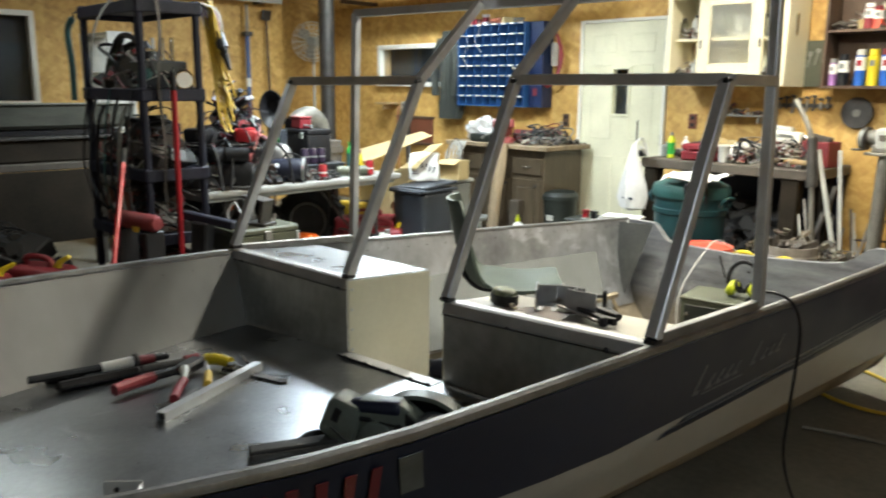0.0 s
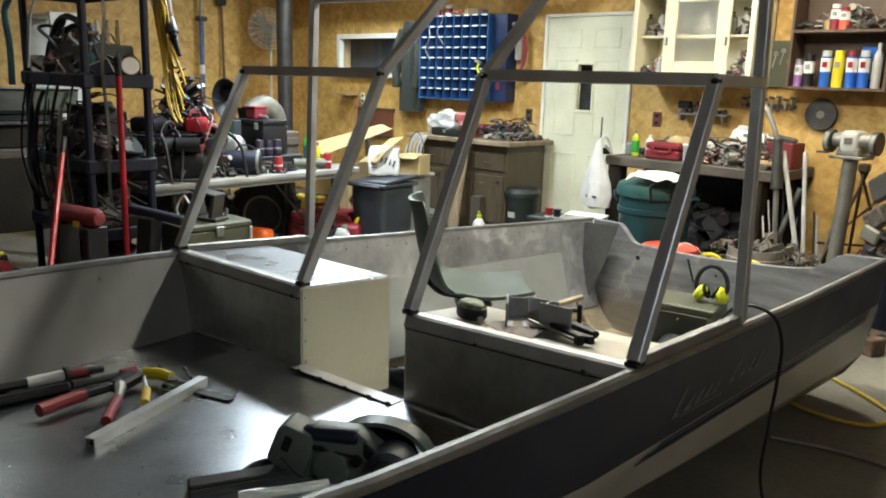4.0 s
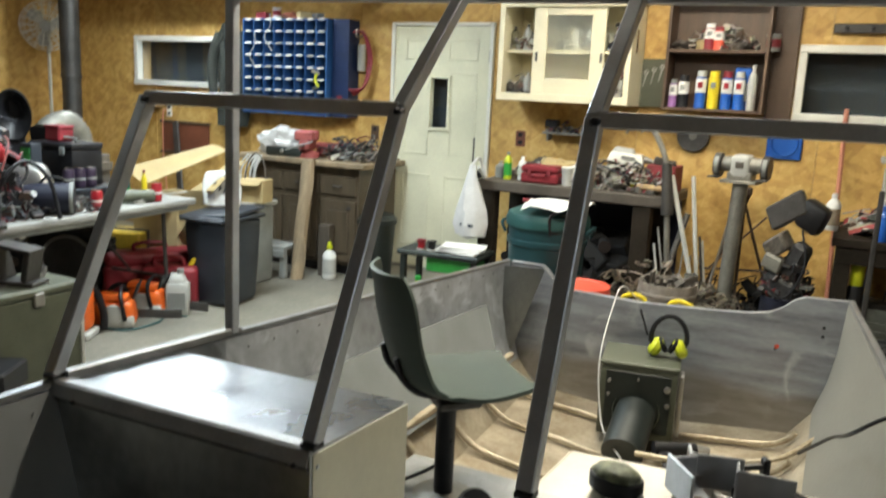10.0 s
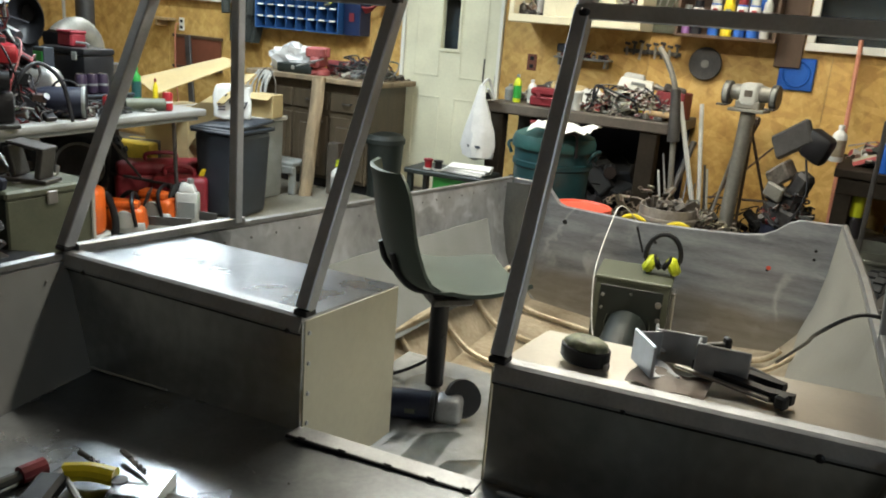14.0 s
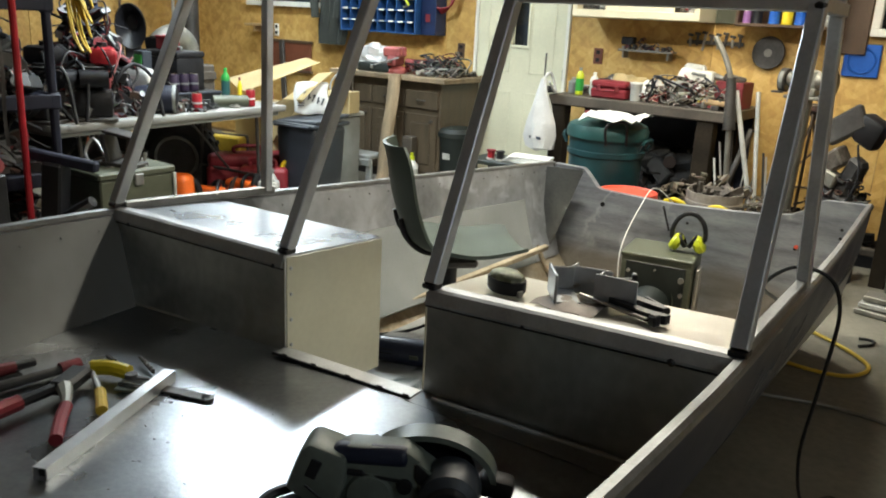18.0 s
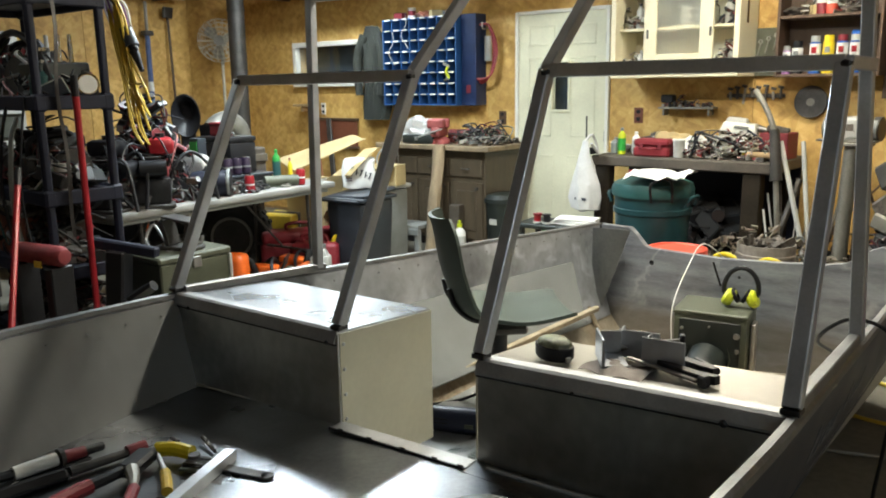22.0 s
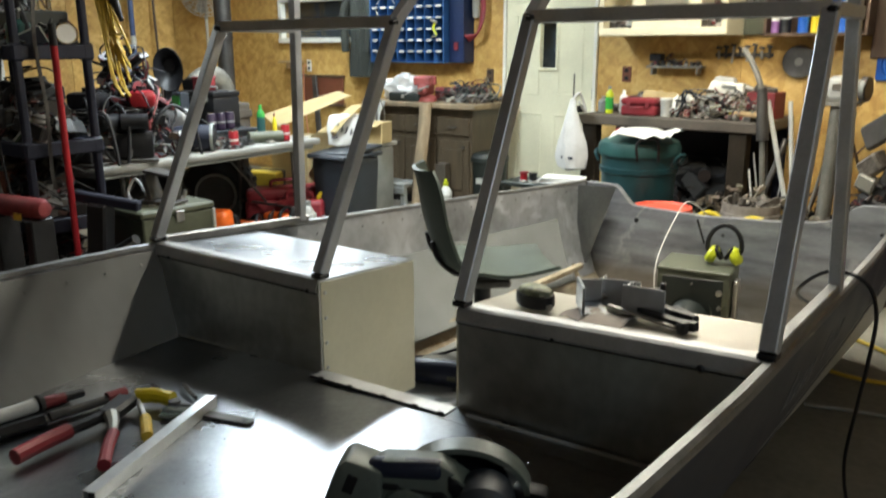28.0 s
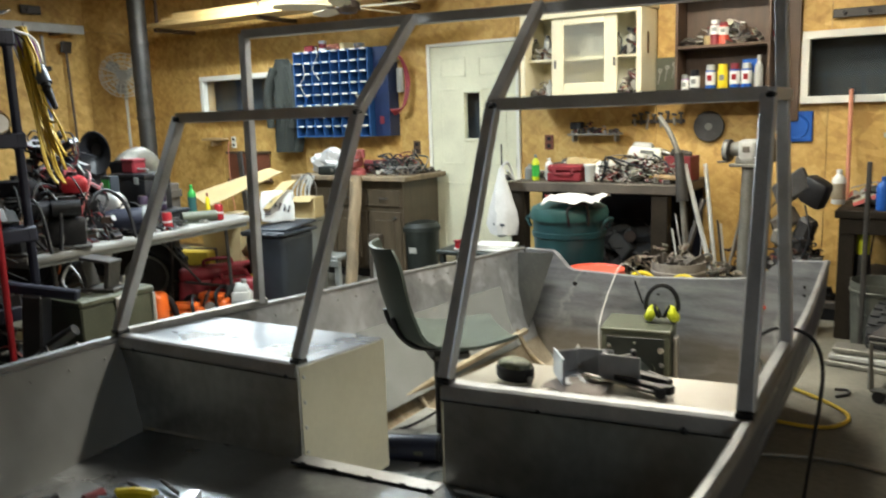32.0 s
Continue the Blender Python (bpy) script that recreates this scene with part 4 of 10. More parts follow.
bm = bmesh.new()
pipe(bm, [(-2.366, 2.030, 0.80), (-2.345, 2.030, 0.70), (-2.318, 2.031, 0.584), (-2.20, 2.031, 0.590), (-2.05, 2.032, 0.600)], 0.0025, 6, smooth=False)
boat_part("sealant_bead", bm, "light_grey", "pale sealant bead round the console foot")
console("port_console", -2.386, -1.687, 2.036, 2.043, 0.846, 0.857, 0.345, 0.46, "low box console of bare aluminium sheet on the deck", 1, (0.066, 0.0), (0.573, 0.612), "alu_deck")
console("starboard_console", -1.292, -0.640, 2.091, 2.129, 0.855, 0.877, 0.27, 0.30, "low box console of bare aluminium, tools on top", -1, (0.0, 0.066), (0.619, 0.619), "alu_bright")


# ---- windshield frame ----
frame_thing = thing("windshield_frame", (-1.5, 2.1, 0.86), "welded square-tube windshield and roof frame, bare aluminium", "frame")
FO = Vector((1.5, -2.1, -0.86))


def square_tube(name, a, b, w=0.031, label="", material="alu_tube"):
    a, b = Vector(a) + FO, Vector(b) + FO
    d = (b - a).normalized()
    side = Vector((1, 0, 0)) if abs(d.x) < 0.7 else Vector((0, 1, 0))
    u = (side - d * side.dot(d)).normalized()
    v = d.cross(u)
    bm = bmesh.new()
    h, e = w / 2, 0.0025
    prof = [(h, h - e), (h - e, h), (e - h, h), (-h, h - e), (-h, e - h), (e - h, -h), (h - e, -h), (h, e - h)]
    rings = [[bm.verts.new(p + u * s + v * t) for s, t in prof] for p in (a, b)]
    skin(bm, rings)
    return part(name, bm, material, frame_thing, label, 20)


PLf, PRf = (-2.386, 2.044, 0.865), (-1.690, 2.052, 0.874)
SLf, SRf = (-1.288, 2.098, 0.872), (-0.650, 2.136, 0.895)
LTl, LTr, RTl, RTr = (-2.353, 2.299, 1.470), (-1.720, 2.376, 1.474), (-1.311, 2.388, 1.477), (-0.693, 2.475, 1.480)
HL, HA, HB, HR = (-2.411, 2.648, 1.742), (-1.728, 2.662, 1.738), (-1.318, 2.668, 1.736), (-0.735, 2.80, 1.734)
LRb, RRb = (-2.352, 2.574, 0.832), (-0.677, 2.717, 0.862)
for a, b in ((PLf, LTl), (PRf, LTr), (SLf, RTl), (SRf, RTr)):
    square_tube("windshield_post", a, b)
    part("tube_end_cap", B((0.033, 0.033, 0.012), Vector(a) + FO + Vector((0, 0.0, -0.004)), (0, 0, 0), 0.002), "black", frame_thing)
for a, b in ((LTl, LTr), (RTl, RTr)):
    square_tube("windshield_top_bar", a, b)
for a, b in ((LRb, HL), (RRb, HR)):
    square_tube("rear_post", a, b, 0.029)
square_tube("roof_bar", HL, HR, 0.030)
square_tube("roof_strut", LTr, HA, 0.029)
square_tube("roof_strut", RTl, HB, 0.029)
square_tube("side_bar", (-2.353, 2.312, 1.470), (-2.395, 2.625, 1.470), 0.028)
square_tube("side_bar", (-0.694, 2.490, 1.480), (-0.708, 2.765, 1.478), 0.028)
for p in (LTl, LTr, RTl, RTr):
    part("corner_clamp", B((0.02, 0.022, 0.022), Vector(p) + FO + Vector((0.006, -0.012, -0.006)), (20, 10, 0), 0.004), "black", frame_thing)
# gunwale rails that the frame stands on
for a, b in (((-2.372, 2.06, 0.858), (-2.35, 2.60, 0.833)), ((-0.648, 2.15, 0.897), (-0.68, 2.73, 0.865))):
    square_tube("base_rail", a, b, 0.024, "dull base rail on the gunwale", "alu_rail")

# ---- small kinds of things ----
rnd = random.Random(5)


def bottle(loc, r, h, material, cap="white_paint", label="plastic bottle on a shelf", band=None, name="bottle", group=""):
    o = thing(name, loc, label, "bottle", group, rnd.uniform(0, 360))
    part("body", L([(0, 0), (r * 0.92, 0), (r, 0.01), (r, h * 0.68), (r * 0.85, h * 0.76), (r * 0.36, h * 0.86), (r * 0.34, h * 0.9), (0, h * 0.9)], 14), material, o)
    part("cap", L([(0, h * 0.885), (r * 0.42, h * 0.885), (r * 0.42, h * 0.985), (r * 0.3, h), (0, h)], 12), cap, o)
    if band:
        part("label_band", L([(r * 1.012, h * 0.14), (r * 1.012, h * 0.6)], 14), band, o)
    return o


def spray_can(loc, r, h, material, top, label, group="spray cans on the shelf"):
    o = thing("spray_can", loc, label, "spray can", group)
    part("body", L([(0, 0), (r, 0), (r * 1.03, 0.006), (r, 0.012), (r, h * 0.8), (r * 1.03, h * 0.81), (r * 0.7, h * 0.86), (0, h * 0.86)], 14), material, o)
    part("cap", L([(0, h * 0.82), (r * 0.86, h * 0.82), (r * 0.84, h), (0, h)], 14), top, o)
    part("label_band", L([(r * 1.012, h * 0.42), (r * 1.012, h * 0.79)], 14), "paper" if material != "yellow" else "yellow", o)
    part("emblem", B((r * 0.9, 0.004, h * 0.16), (0, -r * 1.01, h * 0.62), (0, 0, 0), 0.001), "red_paint" if material == "blue" else "grey_plastic", o)
    return o


def drink_can(loc, material="red_paint", label="red drink can on the folding table", rx=0):
    o = thing("drink_can", loc, label, "can", "drink cans on the table", rnd.uniform(0, 360), rx=rx)
    part("body", L([(0, 0.004), (0.024, 0.0), (0.033, 0.01), (0.033, 0.105), (0.027, 0.117), (0, 0.117)], 16), material, o)
    part("rim", L([(0.027, 0.117), (0.0285, 0.121), (0.026, 0.121), (0.025, 0.116), (0, 0.115)], 16), "chrome", o)
    part("emblem", L([(0.0336, 0.05), (0.0336, 0.062)], 16), "paper" if material != "grape" else "grey_plastic", o)
    return o


def bucket(loc, r, h, material, label, lid=None, contents=None, name="bucket"):
    o = thing(name, loc, label, "bucket", rz=rnd.uniform(0, 360))
    part("body", L([(0, 0.004), (r * 0.86, 0.0), (r * 0.87, 0.01), (r * 0.98, h * 0.85), (r * 1.03, h * 0.86), (r * 1.03, h * 0.89), (r, h * 0.9), (r, h), (r * 0.96, h), (r * 0.84, 0.02), (0, 0.016)], 22), material, o)
    part("bail", T([(r, 0, h * 0.88), (r * 0.9, 0.05, h * 0.6), (0, r * 1.08, h * 0.45), (-r * 0.9, 0.05, h * 0.6), (-r, 0, h * 0.88)], 0.003, 6), "steel", o)
    if lid:
        part("lid", L([(0, h + 0.012), (r * 0.9, h + 0.012), (r * 0.94, h + 0.022), (r * 1.05, h + 0.02), (r * 1.07, h - 0.02), (r * 1.02, h - 0.02)], 22), lid, o)
    if contents:
        bm = bmesh.new()
        for k in range(26):
            a, rr = rnd.uniform(0, 6.3), r * 0.75 * math.sqrt(rnd.random())
            box(bm, (rnd.uniform(0.02, 0.12), rnd.uniform(0.01, 0.04), rnd.uniform(0.01, 0.05)), (rr * math.cos(a), rr * math.sin(a), h * 0.9 + rnd.uniform(0, 0.07)), (rnd.uniform(0, 180), rnd.uniform(0, 180), rnd.uniform(0, 360)), 0.003)
        tagged(part("scrap_fill", bm, contents, o), "bent scrap filling the bucket", kind="stuff")
    return o


def jerry_can(loc, size, material, rz, label):
    w, d, h = size
    o = thing("fuel_can", loc, label, "fuel can", "fuel cans", rz)
    part("body", B((w, d, h * 0.82), (0, 0, h * 0.41), (0, 0, 0), 0.035, 3), material, o)
    part("handle", T([(-w * 0.3, 0, h * 0.8), (-w * 0.28, 0, h * 0.96), (0, 0, h), (w * 0.2, 0, h * 0.95), (w * 0.25, 0, h * 0.8)], 0.016, 8), material, o)
    part("spout", T([(w * 0.36, 0, h * 0.78), (w * 0.42, 0, h * 0.92), (w * 0.62, 0, h * 1.06)], 0.017, 8, radii=(0.022, 0.011)), "yellow" if material == "red" else "black", o)
    for z in (0.25, 0.55):
        part("moulded_rib", B((w * 0.7, d + 0.006, 0.02), (0, 0, h * z), (0, 0, 0), 0.006), material, o)
    return o


def clutter(kind, loc, s, rz, where):
    """One of many small workshop odds and ends."""
    x, y, z = loc
    if kind == "motor":
        o = thing("electric_motor", loc, "small greasy electric motor " + where, "motor", "", rz)
        part("body", L([(0, -s * 0.7), (s * 0.42, -s * 0.7), (s * 0.5, -s * 0.5), (s * 0.5, s * 0.5), (s * 0.4, s * 0.7), (0, s * 0.7)], 14, (0, 0, s * 0.5), (0, 90, 0)), "grime", o)
        part("shaft", C((s * 0.7, 0, s * 0.5), (s * 1.05, 0, s * 0.5), s * 0.09, seg=8), "steel", o)
        part("foot", B((s * 0.9, s * 0.8, s * 0.12), (0, 0, s * 0.06), (0, 0, 0), s * 0.02), "grime", o)
    elif kind == "gear":
        o = thing("gear_wheel", loc, "dull steel gear wheel " + where, "gear", "", rz)
        part("wheel", L([(s * 0.15, 0), (s * 0.5, 0), (s * 0.52, s * 0.05), (s * 0.5, s * 0.16), (s * 0.3, s * 0.18), (s * 0.28, s * 0.3), (s * 0.15, s * 0.3), (s * 0.15, 0)], 18), "cast_grey", o)
    elif kind == "tin":
        o = thing("tin", loc, "small used tin " + where, "tin", "", rz)
        part("body", L([(0, 0), (s * 0.34, 0), (s * 0.34, s * 0.8), (s * 0.36, s * 0.82), (s * 0.36, s * 0.86), (s * 0.3, s * 0.87), (0, s * 0.85)], 14), rnd.choice(["scrap", "steel", "paper", "blue", "red", "grey_plastic", "light_grey"]), o)
        part("label_band", L([(s * 0.345, s * 0.2), (s * 0.345, s * 0.6)], 14), rnd.choice(["paper", "yellow", "red", "grime"]), o)
    elif kind == "carton":
        o = thing("carton", loc, "small worn carton " + where, "box", "", rz)
        part("body", B((s, s * 0.7, s * 0.5), (0, 0, s * 0.25), (0, 0, 0), 0.003), rnd.choice(["card", "paper", "scrap", "grey_plastic", "red", "light_grey"]), o)
        part("flap", B((s * 0.96, s * 0.34, 0.004), (0, s * 0.2, s * 0.505), (8, 0, 0)), "card", o)
    elif kind == "rag":
        o = thing("rag", loc, "crumpled rag " + where, "rag", "", rz)
        bm = bmesh.new()
        blob(bm, (s * 1.2, s, s * 0.55), (0, 0, s * 0.22), 0.3, rnd.randint(0, 99), 3)
        part("cloth", bm, rnd.choice(["paper", "scrap", "jacket", "bag", "terracotta"]), o)
    elif kind == "coil":
        o = thing("cable_coil", loc, "loose coil of cable " + where, "cable", "", rz)
        pts = [(s * 0.5 * math.cos(k * 0.8) * (1 + 0.1 * math.sin(k * 2.3)), s * 0.4 * math.sin(k * 0.8), 0.01 + s * 0.012 * k) for k in range(26)]
        part("cable", T(pts, max(0.004, s * 0.03), 6, per=3), rnd.choice(["black", "grime", "red_paint", "grey_plastic"]), o)
    elif kind == "pipe_elbow":
        o = thing("pipe_fitting", loc, "bent metal pipe fitting " + where, "pipe fitting", "", rz)
        part("pipe", T([(-s * 0.5, 0, s * 0.14), (0, 0, s * 0.14), (s * 0.22, s * 0.05, s * 0.2), (s * 0.3, s * 0.1, s * 0.55)], s * 0.12, 10), rnd.choice(["steel", "cast_grey", "rust"]), o)
        part("collar", L([(s * 0.16, -s * 0.05), (s * 0.17, 0), (s * 0.16, s * 0.06)], 10, (-s * 0.5, 0, s * 0.14), (0, 90, 0)), "dark_steel", o)
    elif kind == "wrench":
        o = thing("wrench", loc, "steel wrench lying " + where, "tool", "", rz)
        part("shank", B((s, s * 0.1, s * 0.05), (0, 0, s * 0.03), (0, 0, 0), s * 0.015), "steel", o)
        part("jaw", B((s * 0.2, s * 0.24, s * 0.07), (s * 0.5, 0, s * 0.035), (0, 0, 15), s * 0.03), "steel", o)
    elif kind == "block":
        o = thing("metal_block", loc, "machined metal offcut " + where, "metal part", "", rz)
        part("body", B((s, s * 0.6, s * 0.5), (0, 0, s * 0.25), (0, 0, 0), s * 0.04), rnd.choice(["cast_grey", "scrap", "dark_steel", "rust"]), o)
        part("bore", L([(s * 0.16, 0), (s * 0.18, s * 0.03), (s * 0.08, s * 0.03), (s * 0.08, 0)], 12, (0, 0, s * 0.5)), "black", o)
    else:
        o = thing("carburettor", loc, "greasy engine part " + where, "engine part", "", rz)
        part("body", B((s * 0.7, s * 0.6, s * 0.6), (0, 0, s * 0.3), (0, 0, 0), s * 0.06), "cast_grey", o)
        part("bowl", L([(0, 0), (s * 0.24, 0), (s * 0.26, s * 0.16), (s * 0.2, s * 0.22), (0, s * 0.22)], 14, (0, 0, s * 0.6)), "steel", o)
        part("lever", T([(s * 0.35, 0, s * 0.4), (s * 0.55, 0.0, s * 0.5), (s * 0.6, s * 0.2, s * 0.7)], s * 0.04, 6), "dark_steel", o)
    return o


KINDS = ["motor", "gear", "tin", "carton", "rag", "coil", "pipe_elbow", "wrench", "block", "carburettor"]


def scatter(n, x0, x1, y0, y1, z, s0, s1, where, kinds=KINDS, seed=1):
    """Odds and ends spread over a level support without falling off it."""
    r = random.Random(seed)
    placed = []
    for k in range(n):
        for _ in range(12):
            s = r.uniform(s0, s1)
            x, y = r.uniform(x0 + s / 2, x1 - s / 2), r.uniform(y0 + s / 2, y1 - s / 2)
            if all((x - a) ** 2 + (y - b) ** 2 > (0.55 * (s + c)) ** 2 * 0.75 for a, b, c in placed):
                placed.append((x, y, s))
                clutter(r.choice(kinds), (x, y, z), s, r.uniform(0, 360), where)
                break


def heap(name, x0, x1, y0, y1, z, high, n, s0, s1, label, material="bench_mix", seed=1):
    """A pile of small parts nobody could count: lumps, tubes, rings and bent wires heaped on a support."""
    r = random.Random(seed)
    bm = bmesh.new()
    cx, cy = (x0 + x1) / 2, (y0 + y1) / 2
    for k in range(n):
        u, v = r.uniform(-1, 1), r.uniform(-1, 1)
        top = high * (1 - 0.75 * max(abs(u), abs(v)) ** 2)
        s = r.uniform(s0, s1)
        p = (u * (x1 - x0 - s) / 2, v * (y1 - y0 - s) / 2, max(s * 0.2, top * r.random() ** 0.7 - s * 0.2))
        rot = (r.uniform(-40, 40), r.uniform(-40, 40), r.uniform(0, 360))
        kind = r.random()
        if kind < 0.24:
            box(bm, (s, s * r.uniform(0.3, 0.8), s * r.uniform(0.2, 0.6)), p, rot, s * 0.04)
        elif kind < 0.50:
            m = pose(*p, *rot)
            q = r.uniform(0.10, 0.3) * s
            cyl(bm, m @ Vector((-s / 2, 0, 0)), m @ Vector((s / 2, 0, 0)), q, q * r.uniform(0.6, 1), 9)
        elif kind < 0.70:
            lathe(bm, [(s * 0.2, 0), (s * 0.42, 0), (s * 0.45, s * 0.06), (s * 0.42, s * 0.14), (s * 0.2, s * 0.14), (s * 0.2, 0)], 10, p, rot)
        else:
            m = pose(*p, *rot)
            pipe(bm, [m @ Vector((s * a, s * b, s * c)) for a, b, c in ((-0.7, 0, -0.2), (-0.3, 0.2, 0.3), (0.2, -0.2, 0.35), (0.6, 0.1, 0.0), (0.8, 0.3, -0.2))], 0.005, 5, per=3)
    lo = min(v.co.z for v in bm.verts)
    for v in bm.verts:
        v.co.z = max(v.co.z, 0.001)
    ob = tagged(new(name, finish(bm, name, material)), label, "clutter", kind="stuff")
    ob.location = (cx, cy, z)
    return ob


def tangle(name, x0, x1, y0, y1, z, high, n, r0, r1, label, material="cable_mix", seed=1):
    """Loops of lead and hose lying over one another in a box of space above a support."""
    r = random.Random(seed)
    bm = bmesh.new()
    cx, cy, wx, wy = (x0 + x1) / 2, (y0 + y1) / 2, (x1 - x0) / 2, (y1 - y0) / 2
    for k in range(n):
        rr = r.uniform(r0, r1)
        px, py = r.uniform(-0.7, 0.7) * wx, r.uniform(-0.7, 0.7) * wy
        ax, ay, az = r.uniform(0.15, 0.5) * wx, r.uniform(0.15, 0.5) * wy, r.uniform(0.15, 1.0) * high
        a0 = r.uniform(0, 6.3)
        pts = []
        for q in range(6):
            a = a0 + q * r.uniform(0.6, 1.3)
            pts.append((max(-wx, min(wx, px + ax * math.cos(a))), max(-wy, min(wy, py + ay * math.sin(a))), rr + max(0.0, az * math.sin(math.pi * q / 5) * r.uniform(0.6, 1.0))))
        pipe(bm, pts, rr, 5, per=4)
    ob = tagged(new(name, finish(bm, name, material)), label, "cables", kind="stuff")
    ob.location = (cx, cy, z)
    return ob


# ---- overhead ----
for k, (x, y, z, rz) in enumerate(LIGHTS):
    o = thing("shop_and_fill_light", (x, y, z), "fluorescent light under the ceiling, the last three added as unseen fill", "ceiling light", "shop lights", rz)
    bm = bmesh.new()
    rows = [[Vector((u, v, w)) for v, w in ((-0.13, -0.03), (-0.10, 0.04), (-0.03, 0.07), (0.03, 0.07), (0.10, 0.04), (0.13, -0.03))] for u in (-0.62, 0.62)]
    sheet(bm, rows, 0.003)
    part("reflector", bm, "white_paint", o)
    for v in (-0.05, 0.05):
        part("tube", C((-0.58, v, 0.0), (0.58, v, 0.0), 0.018, seg=12), ("tube_glow", "tube_warm", "tube_glow", "tube_fill", "tube_fill", "tube_warm")[k], o)
    for u in (-0.5, 0.5):
        part("chain", C((u, 0, 0.06), (u, 0, ZC - z + 0.02), 0.004, seg=6), "steel", o)

o = thing("lumber_stack", (-6.05, 6.38, 2.42), "yellow pine boards stored on brackets under the ceiling", "lumber")
for k, (dz, dy, ln) in enumerate([(0.02, 0, 3.4), (0.02, 0.16, 3.3), (0.062, 0.04, 3.1), (0.062, 0.19, 3.35), (0.104, 0.08, 2.6)]):
    part("board", B((ln, 0.14, 0.038), (0.1 * (k % 3), dy, dz), (0, 0, 0.4 * k), 0.003), "yellow_wood", o)
for u in (-1.5, 0.0, 1.5):
    part("bracket", B((0.05, 0.52, 0.04), (u, 0.25, -0.02), (0, 0, 0), 0.004), "wood_dark", o)
    part("hanger", B((0.03, 0.03, 0.55), (u, 0.02, 0.24), (0, 0, 0), 0.003), "wood_dark", o)

o = thing("ceiling_fan", (-4.61, 5.95, 2.31), "cream-bladed ceiling fan at rest on a short rod", "ceiling fan")
part("rod", C((0, 0, 0.06), (0, 0, 0.65), 0.012, seg=10), "brown", o)
part("motor_housing", L([(0, -0.04), (0.07, -0.035), (0.10, 0.0), (0.10, 0.05), (0.05, 0.08), (0, 0.08)], 20), "brown", o)
part("canopy", L([(0.02, 0.53), (0.06, 0.57), (0.07, 0.62), (0, 0.62)], 16), "brown", o)
for k in range(5):
    bm = bmesh.new()
    a = math.radians(72 * k + 12)
    mm = pose(0, 0, 0.01, 0, 0, math.degrees(a)) @ pose(0, 0, 0, 12, 0, 0)
    prism(bm, [(0.13, -0.045), (0.28, -0.07), (0.52, -0.075), (0.60, -0.04), (0.60, 0.04), (0.52, 0.075), (0.28, 0.07), (0.13, 0.045)], 0.007, mm)
    part("blade", bm, "cream", o)
    part("blade_iron", B((0.12, 0.03, 0.008), (0.11 * math.cos(a), 0.11 * math.sin(a), 0.006), (0, 0, math.degrees(a)), 0.002), "brown", o)
part("pull_chain", C((0.02, 0, -0.04), (0.02, 0, -0.15), 0.004, seg=6), "chrome", o)

o = thing("wall_ledge", (X0 + 0.11, 4.85, 2.42), "long pale plank ledge fixed to the side wall", "shelf")
part("plank", B((0.20, 2.3, 0.05), (0, 0, 0.025), (0, 0, 0), 0.005), "light_grey", o)
part("fascia", B((0.02, 2.3, 0.09), (0.11, 0, 0.01), (0, 0, 0), 0.004), "light_grey", o)
for u in (-0.9, 0.9):
    part("bracket", B((0.2, 0.04, 0.04), (0, u, -0.022), (0, 0, 0), 0.003), "wood_dark", o)
o = thing("wall_fixture", (X0 + 0.03, 5.55, 2.62), "small dark metal fixture on the side wall", "fixture")
part("plate", B((0.03, 0.22, 0.09), (0, 0, 0), (0, 0, 0), 0.01), "dark_steel", o)
part("hook", T([(0.015, -0.06, 0), (0.05, -0.06, -0.02), (0.06, -0.06, 0.03)], 0.008, 6), "dark_steel", o)

o = thing("stove_pipe", (-7.5, 6.12, 0), "black stove pipe rising beside the corner", "stove pipe")
z = 0.0
for k, h in enumerate((0.75, 0.75, 0.75, 0.72)):
    part("pipe_length", C((0, 0, z), (0, 0, z + h - 0.004), 0.088 if k > 1 else 0.084, seg=20), "dark_steel", o)
    part("joint_collar", L([(0.09, -0.02), (0.095, 0), (0.09, 0.02)], 20, (0, 0, z + h - 0.01)), "dark_steel", o)
    z += h

o = thing("pedestal_fan", (-8.12, 6.36, 0), "white pedestal fan standing in the corner", "fan", rz=45)
part("base", L([(0, 0), (0.22, 0), (0.22, 0.02), (0.05, 0.045), (0, 0.045)], 24), "light_grey", o)
part("pole", C((0, 0, 0.04), (0, 0, 1.72), 0.016, seg=10), "white_paint", o)
part("motor", L([(0, -0.07), (0.055, -0.06), (0.065, 0.0), (0.05, 0.06), (0, 0.07)], 16, (0, 0.02, 1.96), (90, 0, 0)), "light_grey", o)
part("neck", C((0, 0, 1.70), (0, 0.02, 1.96), 0.02, seg=8), "light_grey", o)
for y, s in ((-0.13, 1), (-0.04, -1)):
    for r in (0.05, 0.10, 0.15, 0.20, 0.235):
        part("guard_ring", T([(r * math.cos(k * math.pi / 10), y - 0.03 * (1 - (r / 0.235) ** 2) * s, 1.96 + r * math.sin(k * math.pi / 10)) for k in range(21)], 0.0035, 5, smooth=False), "white_paint", o)
    for k in range(18):
        a = k * math.pi / 9
        part("guard_wire", T([(0.04 * math.cos(a), y - 0.03 * s, 1.96 + 0.04 * math.sin(a)), (0.235 * math.cos(a), y, 1.96 + 0.235 * math.sin(a))], 0.004, 4, smooth=False), "white_paint", o)
part("hub_cap", C((0, -0.155, 1.96), (0, -0.165, 1.96), 0.055, seg=16), "light_grey", o)
